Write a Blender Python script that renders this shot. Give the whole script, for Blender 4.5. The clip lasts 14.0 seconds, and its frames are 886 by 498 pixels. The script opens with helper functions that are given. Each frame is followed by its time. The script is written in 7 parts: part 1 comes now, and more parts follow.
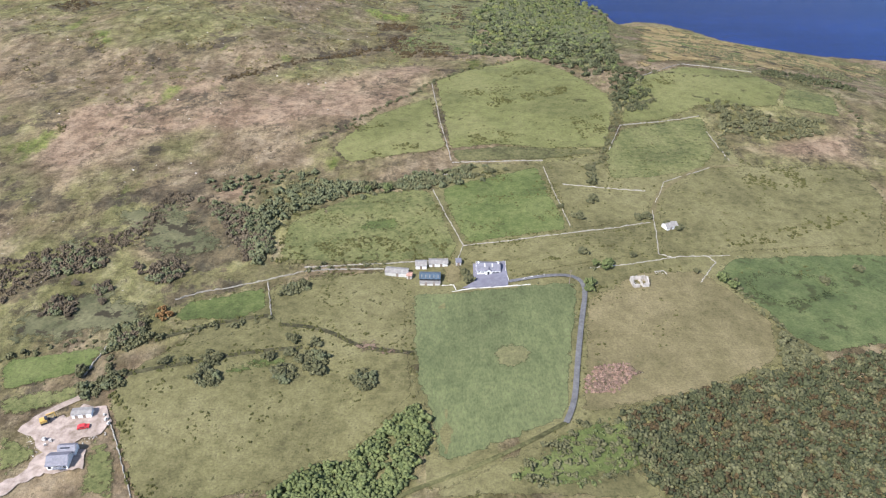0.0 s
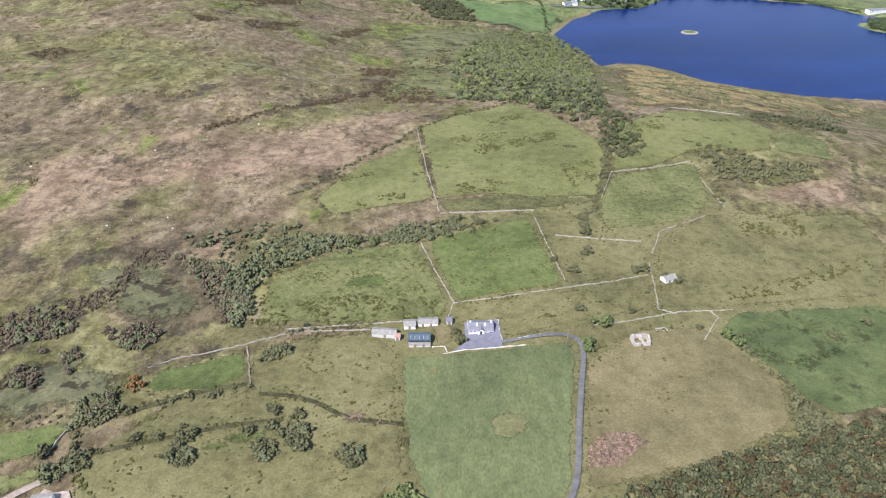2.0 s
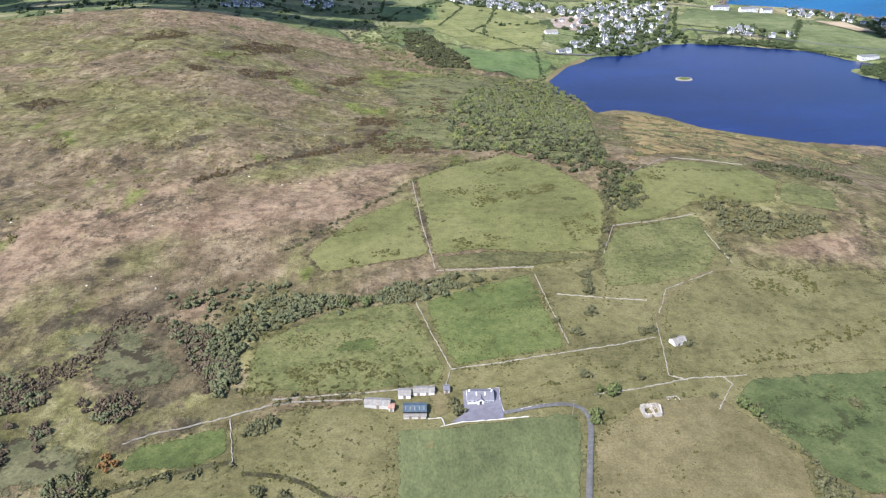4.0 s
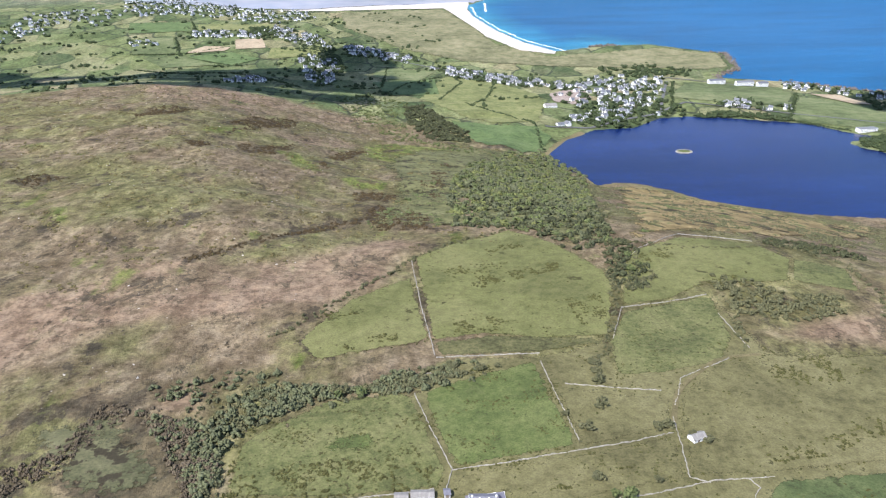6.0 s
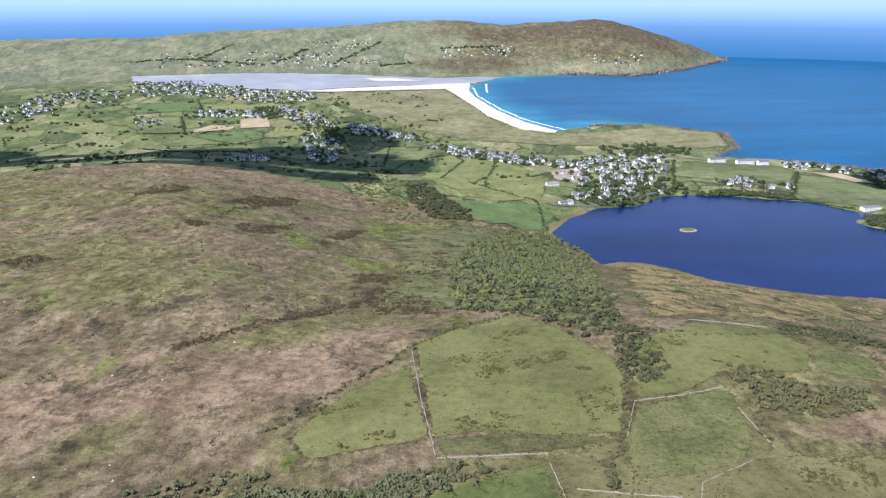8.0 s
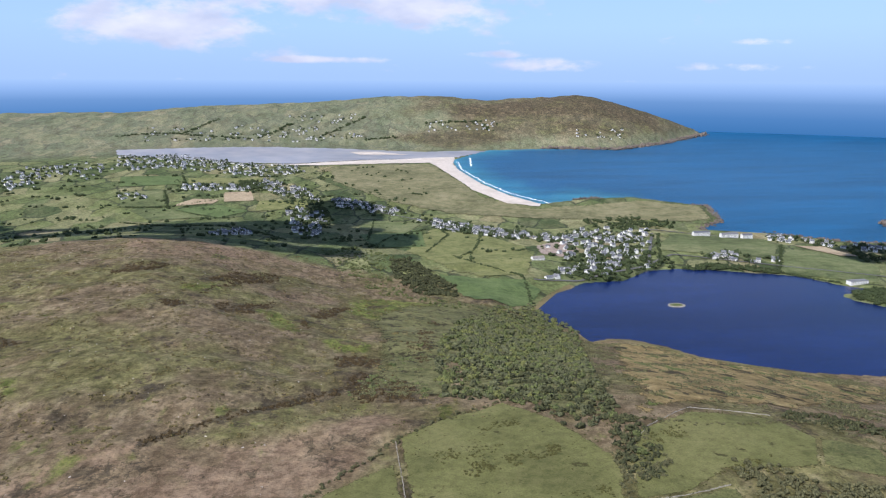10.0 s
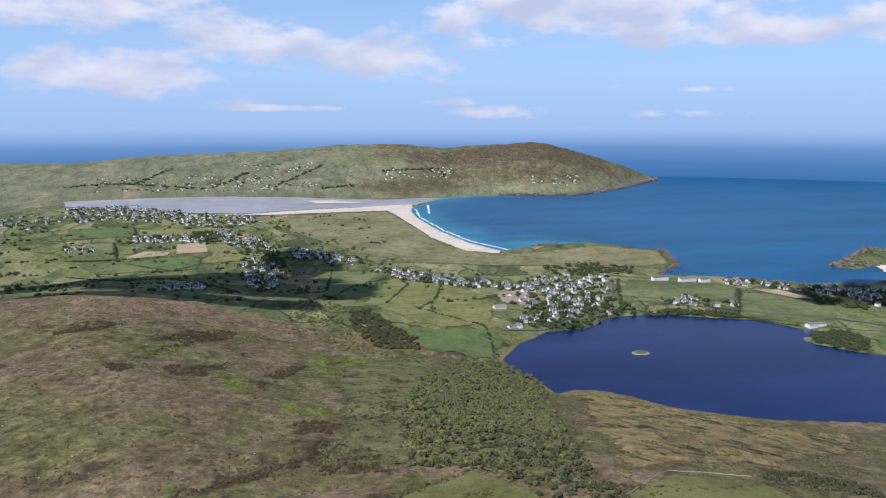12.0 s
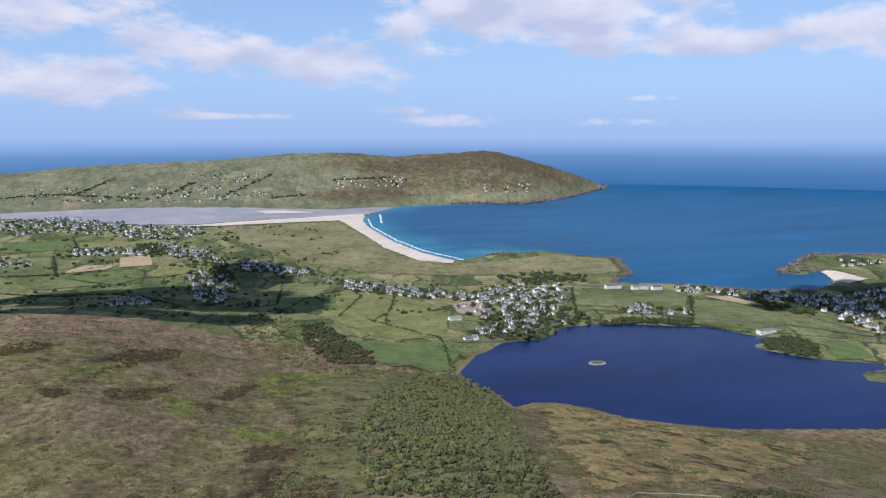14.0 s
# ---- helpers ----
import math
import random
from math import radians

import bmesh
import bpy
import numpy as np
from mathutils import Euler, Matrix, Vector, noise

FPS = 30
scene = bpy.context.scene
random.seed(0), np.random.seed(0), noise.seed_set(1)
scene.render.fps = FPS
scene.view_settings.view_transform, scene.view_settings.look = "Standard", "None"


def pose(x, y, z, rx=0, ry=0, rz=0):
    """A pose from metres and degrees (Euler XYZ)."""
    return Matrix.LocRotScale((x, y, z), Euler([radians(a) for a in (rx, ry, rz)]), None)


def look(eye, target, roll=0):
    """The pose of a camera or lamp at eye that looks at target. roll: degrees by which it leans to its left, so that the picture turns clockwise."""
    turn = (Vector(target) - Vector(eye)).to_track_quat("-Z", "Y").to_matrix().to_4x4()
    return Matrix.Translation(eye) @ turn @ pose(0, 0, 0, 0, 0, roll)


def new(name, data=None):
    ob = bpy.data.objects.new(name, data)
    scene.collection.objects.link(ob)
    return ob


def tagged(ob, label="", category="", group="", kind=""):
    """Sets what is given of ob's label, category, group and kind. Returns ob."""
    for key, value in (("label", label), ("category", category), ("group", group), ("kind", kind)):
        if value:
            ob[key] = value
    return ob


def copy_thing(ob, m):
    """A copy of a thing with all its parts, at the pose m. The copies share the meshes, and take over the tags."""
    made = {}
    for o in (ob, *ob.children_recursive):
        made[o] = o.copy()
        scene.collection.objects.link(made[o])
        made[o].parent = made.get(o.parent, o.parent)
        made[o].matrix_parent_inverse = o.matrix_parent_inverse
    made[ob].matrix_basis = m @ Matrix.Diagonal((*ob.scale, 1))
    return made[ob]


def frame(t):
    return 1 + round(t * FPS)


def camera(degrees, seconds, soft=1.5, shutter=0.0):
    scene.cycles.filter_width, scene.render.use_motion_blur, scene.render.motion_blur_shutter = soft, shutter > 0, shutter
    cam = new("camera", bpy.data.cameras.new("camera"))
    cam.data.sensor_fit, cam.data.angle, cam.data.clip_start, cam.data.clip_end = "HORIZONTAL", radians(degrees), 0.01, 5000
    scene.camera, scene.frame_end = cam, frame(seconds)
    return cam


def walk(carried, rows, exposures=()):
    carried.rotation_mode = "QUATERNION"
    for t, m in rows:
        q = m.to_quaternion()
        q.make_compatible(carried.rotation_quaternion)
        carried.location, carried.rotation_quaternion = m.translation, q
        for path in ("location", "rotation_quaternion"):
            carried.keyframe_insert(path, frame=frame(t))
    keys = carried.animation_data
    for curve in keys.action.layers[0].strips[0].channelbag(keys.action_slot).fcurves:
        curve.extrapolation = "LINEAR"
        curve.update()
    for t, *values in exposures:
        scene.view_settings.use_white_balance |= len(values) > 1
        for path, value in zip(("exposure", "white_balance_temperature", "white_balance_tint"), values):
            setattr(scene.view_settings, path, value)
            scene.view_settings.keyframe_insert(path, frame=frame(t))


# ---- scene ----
cam = camera(61.3, 14.0, soft=1.2)

PATH = [
    (0, (1.601, -1.602, 431.507), (1.63, 0.026, 430.346), 0.6),
    (0.5, (1.494, 3.311, 431.305), (1.532, 4.953, 430.163), 0.5),
    (1, (0.915, 8.181, 430.559), (0.964, 9.838, 429.439), 0.5),
    (1.5, (1.053, 12.941, 429.91), (1.11, 14.611, 428.811), 0.5),
    (2, (0.289, 17.979, 429.341), (0.357, 19.662, 428.263), 0.5),
    (2.5, (0.395, 22.972, 428.862), (0.468, 24.669, 427.805), 0.5),
    (5, (1.138, 48.559, 426.185), (1.222, 50.339, 425.277), 0.3),
    (5.5, (1.54, 54.027, 425.663), (1.623, 55.83, 424.8), 0.3),
    (6, (2.053, 59.514, 424.923), (2.135, 61.338, 424.106), 0.2),
    (6.5, (2.463, 64.91, 424.218), (2.544, 66.754, 423.448), 0.1),
    (7, (2.839, 70.317, 423.886), (2.919, 72.18, 423.162), 0.2),
    (7.5, (3.146, 75.98, 423.56), (3.226, 77.861, 422.883), 0.1),
    (8, (3.354, 81.472, 423.384), (3.433, 83.369, 422.754), 0.2),
    (10.5, (3.235, 111.437, 426.704), (3.382, 113.389, 426.296), 0.2),
    (11, (2.028, 117.986, 427.686), (2.204, 119.943, 427.315), 0.0),
    (11.5, (1.578, 124.278, 428.523), (1.779, 126.239, 428.184), 0.1),
    (12, (0.682, 130.612, 429.444), (0.918, 132.57, 429.116), 0.0),
    (12.5, (0.445, 136.766, 430.284), (0.721, 138.721, 429.965), 0.0),
    (13, (0.483, 142.794, 431.005), (0.798, 144.745, 430.694), 0.1),
    (13.5, (0.071, 148.647, 431.31), (0.419, 150.592, 431.002), 0.0),
    (14, (-0.598, 154.407, 431.487), (-0.234, 156.35, 431.18), 0.0),
]
walk(cam, [(t, look(eye, target, roll)) for t, eye, target, roll in PATH],
     [(0, 1.18, 6000, 13), (2.5, 1.18, 6000, 13), (5, 1.16, 5960, 13), (6.5, 1.09, 5940, 13), (8, 0.94, 5960, 13), (10.5, 0.44, 6100, 14), (12, 0.35, 6150, 14), (14, 0.31, 6150, 14)])

# ---------------------------------------------------------------- light
SUN_AZ, SUN_EL = 226.0, 48.0   # degrees clockwise from +y, degrees up
world = bpy.data.worlds.new("sky")
scene.world = world
world.use_nodes = True


def build_world():
    nt = world.node_tree
    N, L = nt.nodes, nt.links
    N.clear()
    out = N.new("ShaderNodeOutputWorld")
    bg = N.new("ShaderNodeBackground")
    L.new(bg.outputs[0], out.inputs[0])
    sky = N.new("ShaderNodeTexSky")
    sky.sky_type, sky.sun_disc = "NISHITA", False
    sky.sun_elevation, sky.sun_rotation = radians(SUN_EL), radians(SUN_AZ)
    sky.altitude, sky.dust_density, sky.air_density = 400, 0.6, 1.0
    tc = N.new("ShaderNodeTexCoord")
    sep = N.new("ShaderNodeSeparateXYZ")
    L.new(tc.outputs["Generated"], sep.inputs[0])

    def math_node(op, a, b=None, clamp=False):
        m = N.new("ShaderNodeMath")
        m.operation, m.use_clamp = op, clamp
        for i, v in enumerate((a, b)):
            if v is None:
                continue
            if isinstance(v, (int, float)):
                m.inputs[i].default_value = v
            else:
                L.new(v, m.inputs[i])
        return m.outputs[0]

    def mix(f, a, b):
        m = N.new("ShaderNodeMix")
        m.data_type = "RGBA"
        if isinstance(f, (int, float)):
            m.inputs[0].default_value = f
        else:
            L.new(f, m.inputs[0])
        for s, v in ((m.inputs[6], a), (m.inputs[7], b)):
            if isinstance(v, tuple):
                s.default_value = (*v, 1)
            else:
                L.new(v, s)
        return m.outputs[2]

    def scaled(col, k):
        m = N.new("ShaderNodeVectorMath")
        m.operation = "SCALE"
        L.new(col, m.inputs[0])
        m.inputs[3].default_value = k
        return m.outputs[0]

    # haze: a pale blue veil that thins out upwards
    veil = N.new("ShaderNodeMapRange")
    veil.interpolation_type = "SMOOTHSTEP"
    L.new(sep.outputs[2], veil.inputs[0])
    for i, v in ((1, -0.03), (2, 0.34), (3, 1.0), (4, 0.0)):
        veil.inputs[i].default_value = v
    ramp = N.new("ShaderNodeValToRGB")
    L.new(math_node("MULTIPLY", sep.outputs[2], 4.0, True), ramp.inputs[0])
    ramp.color_ramp.elements[0].color = (*HAZE, 1)
    ramp.color_ramp.elements[1].color = (0.165, 0.335, 0.69, 1)
    mid = ramp.color_ramp.elements.new(0.25)
    mid.color = (0.29, 0.455, 0.72, 1)
    blue = mix(veil.outputs[0], scaled(sky.outputs[0], 0.10), ramp.outputs[0])

    # cumulus: noise stretched along the horizon, gathered in banks
    az = math_node("ARCTAN2", sep.outputs[0], sep.outputs[1])
    comb = N.new("ShaderNodeCombineXYZ")
    L.new(az, comb.inputs[0])
    L.new(math_node("MULTIPLY", sep.outputs[2], 2.3), comb.inputs[1])
    comb.inputs[2].default_value = 3.7
    puff = N.new("ShaderNodeTexNoise")
    L.new(comb.outputs[0], puff.inputs["Vector"])
    puff.inputs["Scale"].default_value, puff.inputs["Detail"].default_value = 9.5, 9.0
    puff.inputs["Roughness"].default_value = 0.6
    shade = N.new("ShaderNodeTexNoise")
    off = N.new("ShaderNodeVectorMath")
    off.operation = "ADD"
    off.inputs[1].default_value = (0.01, 0.035, 0)
    L.new(comb.outputs[0], off.inputs[0])
    L.new(off.outputs[0], shade.inputs["Vector"])
    shade.inputs["Scale"].default_value, shade.inputs["Detail"].default_value = 9.5, 6.0
    bank = None
    for a0, e0, ra, re, k in BANKS:
        da = math_node("DIVIDE", math_node("SUBTRACT", az, radians(a0)), radians(ra))
        de = math_node("DIVIDE", math_node("SUBTRACT", sep.outputs[2], radians(e0)), radians(re))
        d = math_node("ADD", math_node("MULTIPLY", da, da), math_node("MULTIPLY", de, de))
        g = math_node("MULTIPLY", math_node("SUBTRACT", 1.0, d, True), k)
        bank = g if bank is None else math_node("MAXIMUM", bank, g)
    high = math_node("MULTIPLY", math_node("SUBTRACT", sep.outputs[2], 0.22), 3.0, True)
    bank = math_node("MAXIMUM", bank, math_node("MULTIPLY", high, 0.5))
    raw = math_node("ADD", math_node("MULTIPLY", puff.outputs[0], 5.0), math_node("SUBTRACT", bank, 3.05))
    cover = N.new("ShaderNodeMapRange")
    cover.interpolation_type = "SMOOTHSTEP"
    L.new(raw, cover.inputs[0])
    for i, v in ((1, -0.15), (2, 0.85), (3, 0.0), (4, 0.88)):
        cover.inputs[i].default_value = v
    lit = math_node("MULTIPLY", math_node("SUBTRACT", shade.outputs[0], 0.36), 4.0, True)
    body = mix(lit, (0.68, 0.67, 0.72), (0.44, 0.47, 0.59))
    full = mix(cover.outputs[0], blue, body)
    L.new(full, bg.inputs[0])
    bg.inputs[1].default_value = 1.0


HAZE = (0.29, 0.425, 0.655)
# cloud banks: azimuth, elevation, half width, half height (degrees), weight
BANKS = [(-16.5, 3.6, 9, 2.2, 1.6), (-7, 5.9, 7, 2.8, 1.5), (2.5, 4.9, 7.5, 2.3, 1.5), (-17, 8.2, 13, 2.6, 1.4), (18, 9.2, 19, 4.0, 1.65), (29, 6.6, 8, 2.0, 1.3),
         (39.5, 6.8, 7, 2.5, 1.55), (11.9, 0.95, 4.5, 0.7, 1.45), (25.4, 0.85, 5.5, 0.6, 1.4), (26.7, 2.5, 3.6, 0.4, 1.1), (5.6, 1.7, 6.5, 0.4, 1.05), (-5, 1.2, 5, 0.35, 1.05)]
build_world()
sun = new("sun", bpy.data.lights.new("sun", "SUN"))
sun.data.energy, sun.data.angle, sun.data.color = 4.2, radians(0.5), (1.0, 0.955, 0.88)
sun.matrix_world = look((0, 0, 900), (-math.sin(radians(SUN_AZ)) * 100, -math.cos(radians(SUN_AZ)) * 100, 900 - 100 * math.tan(radians(SUN_EL))))

# ---------------------------------------------------------------- land form
ORIGIN_Y, EYE_Z, LAKE_Z = 80.0, 427.0, 48.7


def sea_z(x, y):
    """The bay's water level, lifted gently with distance so that the far shore stays within reach."""
    r = np.hypot(x, np.asarray(y) - ORIGIN_Y)
    d = np.where(r > 1800, 1800 + (r - 1800) / 0.64, r)
    return EYE_Z * (1 - r / np.maximum(d, 1))


def soft_profile(rs, zs):
    g = np.arange(0, 5200, 10.0)
    v = np.interp(g, rs, zs)
    k = np.hanning(13)
    p = np.convolve(np.pad(v, 6, mode="edge"), k / k.sum(), mode="valid")
    return lambda r: np.interp(r, g, p)


SLOPE_LEFT = soft_profile([0, 150, 300, 600, 900, 1200, 1480, 1620, 1850, 2300, 5200], [222, 219, 213, 207, 190, 165, 135, 108, 80, 45, 20])
SLOPE_MID = soft_profile([0, 110, 200, 310, 370, 470, 720, 920, 1240, 1500, 1800, 2150, 5200], [229, 222, 216, 216.5, 213, 204, 165, 127, 71, 61, 48, 36, 20])
SLOPE_RIGHT = soft_profile([0, 110, 300, 440, 522, 640, 780, 900, 1060, 1160, 1500, 1800, 2100, 5200], [229, 226, 219, 214, 210, 178, 131, 95, 52, 50, 56, 50, 36, 20])
LAKE = [(220, 1272), (282, 1385), (355, 1447), (435, 1460), (505, 1531), (571, 1546), (670, 1523), (793, 1478), (836, 1410),
        (880, 1377), (796, 1347), (805, 1309), (860, 1248), (953, 1205), (932, 1180), (874, 1168), (861, 1136), (905, 1106), (1150, 1060), (1000, 900), (741, 961), (546, 998), (481, 1025), (419, 1065),
        (386, 1106), (346, 1136), (313, 1138), (286, 1125), (273, 1178), (240, 1222)]
BAY = [(1733, 2104), (1516, 2168), (1428, 2086), (1299, 1993), (1341, 1954), (1413, 1979), (1368, 1864), (1269, 1809), (1124, 1854),
       (977, 1961), (804, 2023), (899, 2090), (936, 2273), (751, 2425), (598, 2414), (440, 2349), (359, 2502), (292, 2707),
       (238, 2996), (237, 3258), (422, 3601), (703, 3668), (1050, 3602), (1336, 3840), (1796, 4378), (1700, 4640), (1400, 5300),
       (7000, 5300), (7000, 2104)]


def edge_distance(x, y, poly):
    """Distance to a polygon's edge, negative inside."""
    x, y = np.asarray(x, float), np.asarray(y, float)
    best, inside = np.full(x.shape, 1e12), np.zeros(x.shape, bool)
    for (ax, ay), (bx, by) in zip(poly, poly[1:] + poly[:1]):
        dx, dy = bx - ax, by - ay
        t = np.clip(((x - ax) * dx + (y - ay) * dy) / (dx * dx + dy * dy), 0, 1)
        best = np.minimum(best, (x - ax - t * dx) ** 2 + (y - ay - t * dy) ** 2)
        if ay != by:
            inside ^= ((ay > y) != (by > y)) & (x < (bx - ax) * (y - ay) / (by - ay) + ax)
    d = np.sqrt(best)
    return np.where(inside, -d, d)


def step(v):
    v = np.clip(v, 0, 1)
    return v * v * (3 - 2 * v)


def waves(x, y, length, seed):
    """Smooth, cheap relief from a few crossing sine swells, -1 to 1."""
    rng = np.random.RandomState(seed)
    out = 0
    for i in range(6):
        a, k, p = rng.uniform(0, math.pi), 2 * math.pi / (length * rng.uniform(0.6, 1.6)), rng.uniform(0, 6.28)
        out = out + np.sin((x * math.cos(a) + y * math.sin(a)) * k + p + 0.8 * np.sin((y * math.cos(a) - x * math.sin(a)) * k * 0.7 + p))
    return out / 6


def height(x, y):
    x, y = np.asarray(x, float), np.asarray(y, float)
    r, a = np.hypot(x, y - ORIGIN_Y), np.degrees(np.arctan2(x, y - ORIGIN_Y))
    wl, wr = step((-a) / 20), step(a / 20)
    z = SLOPE_MID(r) * (1 - wl - wr) + SLOPE_LEFT(r) * wl + SLOPE_RIGHT(r) * wr
    rough = step((r - 330) / 250) * (1 - step((r - 1500) / 200))
    z = z + rough * (4.5 * waves(x, y, 130, 3) * (1 - 0.75 * wr) + 2.2 * waves(x, y, 48, 4) * (1 - 0.5 * wr)) + 0.25 * waves(x, y, 30, 5)
    z = z + 1.6 * waves(x, y, 110, 8) * step((r - 60) / 80) * (1 - wr) * (1 - step((r - 400) / 200))
    sea = sea_z(x, y)
    flat = step((r - 1750) / 700)
    z = z * (1 - flat) + (sea + 3.0 + 2.0 * flat * (1 + waves(x, y, 300, 6))) * flat
    # the far headland: a long ridge that ends in a cliffed point
    crest = np.interp(a, RIDGE_AZ, RIDGE_H)
    foot = np.interp(a, [-40, -10, 0, 6, 11, 17, 20, 23], [3450, 3480, 3500, 3550, 3600, 3640, 3930, 4500])
    up = step((r - foot) / np.maximum(4480 - foot, 60)) ** 0.8 * (1 - step((r - 4520) / 330))
    z = z + up * np.maximum(crest - sea - 4, 0) * (1 + 0.05 * waves(x, y, 420, 7))
    z = z + 7 * up * waves(x, y, 160, 9)
    z = np.maximum(z, np.where(r > 1700, sea + 1.5, -99))
    d = edge_distance(x, y, LAKE)
    bank = LAKE_Z + 0.35 + np.clip(d, 0, 30) * 0.05
    z = np.where(d < 0, LAKE_Z - 0.2 - np.minimum(-d * 0.08, 4), bank + (z - bank) * step(d / 70))
    d = edge_distance(x, y, BAY)
    shore = sea + 0.3 + np.clip(d, 0, 25) * 0.06
    return np.where(d < 0, sea - 0.3 - np.minimum(-d * 0.06, 6), shore + (z - shore) * step(d / 45))


# the far ridge's skyline: bearing and height
RIDGE_AZ = [-40, -19.6, -16.4, -12.9, -7.3, -1.4, 3.5, 6.9, 10.7, 13.2, 14.7, 16.6, 19.5, 21.6, 22.9, 26]
RIDGE_H = [228, 228, 242, 261, 270, 305, 319, 286, 312, 326, 313, 277, 213, 153, 115, 100]
# ---------------------------------------------------------------- end of land form

# ---------------------------------------------------------------- materials
def bare(name):
    m = bpy.data.materials.new(name)
    m.use_nodes = True
    nt = m.node_tree
    return m, nt.nodes, nt.links, nt.nodes["Principled BSDF"]


def noise_node(N, L, vec, scale, detail=5.0, rough=0.55):
    n = N.new("ShaderNodeTexNoise")
    n.inputs["Scale"].default_value, n.inputs["Detail"].default_value, n.inputs["Roughness"].default_value = scale, detail, rough
    L.new(vec, n.inputs["Vector"])
    return n.outputs[0]


def ramp_node(N, L, fac, stops):
    r = N.new("ShaderNodeValToRGB")
    L.new(fac, r.inputs[0])
    e = r.color_ramp.elements
    e[0].position, e[0].color = stops[0][0], (*stops[0][1], 1)
    e[1].position, e[1].color = stops[-1][0], (*stops[-1][1], 1)
    for p, c in stops[1:-1]:
        e.new(p).color = (*c, 1)
    return r.outputs[0]


def blend_node(N, L, f, a, b, mode="MIX"):
    m = N.new("ShaderNodeMix")
    m.data_type, m.blend_type = "RGBA", mode
    if isinstance(f, (int, float)):
        m.inputs[0].default_value = f
    else:
        L.new(f, m.inputs[0])
    for s, v in ((m.inputs[6], a), (m.inputs[7], b)):
        if isinstance(v, tuple):
            s.default_value = (*v, 1)
        else:
            L.new(v, s)
    return m.outputs[2]


def position(N):
    return N.new("ShaderNodeTexCoord").outputs["Object"]


def dull(c, k=0.16):
    """Slightly greyed tone of a colour."""
    g = 0.35 * c[0] + 0.5 * c[1] + 0.15 * c[2]
    return tuple(v * (1 - k) + g * w * k for v, w in zip(c, (1.04, 1.0, 0.95)))


def turf(name, dark, mid, light, broad=40.0, patch=6.0, fleck=0.9, bump=0.5, rough=0.95, extra=None, streak=None):
    """Vegetated ground: broad drifts, patches and flecks of three tones."""
    m, N, L, b = bare(name)
    dark, mid, light = dull(tuple(0.8 * c for c in dark)), dull(mid), dull(tuple(1.1 * c for c in light))
    v = position(N)
    if streak:
        mp = N.new("ShaderNodeMapping")
        mp.inputs["Rotation"].default_value = (0, 0, radians(streak[0]))
        mp.inputs["Scale"].default_value = (1, streak[1], 1)
        L.new(v, mp.inputs[0])
        v = mp.outputs[0]
    big = ramp_node(N, L, noise_node(N, L, v, 1 / broad, 7, 0.62), [(0.38, dark), (0.5, mid), (0.62, light)])
    small = ramp_node(N, L, noise_node(N, L, v, 1 / patch, 7, 0.68), [(0.36, dark), (0.5, mid), (0.64, light)])
    col = blend_node(N, L, 0.5, big, small)
    fl = noise_node(N, L, v, 1 / fleck, 4, 0.7)
    tone = ramp_node(N, L, fl, [(0.3, (0.62, 0.62, 0.62)), (0.5, (1, 1, 1)), (0.72, (1.3, 1.3, 1.25))])
    col = blend_node(N, L, 0.85, col, tone, "MULTIPLY")
    if extra:
        for colour, size, lo, hi in extra:
            w = N.new("ShaderNodeMapRange")
            w.interpolation_type = "SMOOTHSTEP"
            L.new(noise_node(N, L, v, 1 / size, 7, 0.62), w.inputs[0])
            w.inputs[1].default_value, w.inputs[2].default_value = lo, hi
            col = blend_node(N, L, w.outputs[0], col, blend_node(N, L, 0.7, colour, tone, "MULTIPLY"))
    L.new(col, b.inputs["Base Color"])
    b.inputs["Roughness"].default_value = rough
    b.inputs["Specular IOR Level"].default_value = 0.15
    bp = N.new("ShaderNodeBump")
    bp.inputs["Strength"].default_value, bp.inputs["Distance"].default_value = bump, 0.6
    L.new(fl, bp.inputs["Height"])
    L.new(bp.outputs[0], b.inputs["Normal"])
    # ragged growth at the rim of a patch
    rim = N.new("ShaderNodeAttribute")
    rim.attribute_name = "rim"
    rag = N.new("ShaderNodeMath")
    rag.operation = "MULTIPLY_ADD"
    L.new(noise_node(N, L, v, 1 / (fleck * 2.6), 6, 0.7), rag.inputs[0])
    rag.inputs[1].default_value = 1.5
    L.new(rim.outputs["Fac"], rag.inputs[2])
    cut = N.new("ShaderNodeMapRange")
    cut.interpolation_type = "SMOOTHSTEP"
    L.new(rag.outputs[0], cut.inputs[0])
    cut.inputs[1].default_value, cut.inputs[2].default_value = 1.32, 1.5
    clear, both = N.new("ShaderNodeBsdfTransparent"), N.new("ShaderNodeMixShader")
    L.new(cut.outputs[0], both.inputs[0])
    L.new(b.outputs[0], both.inputs[1])
    L.new(clear.outputs[0], both.inputs[2])
    L.new(both.outputs[0], N["Material Output"].inputs[0])
    return m


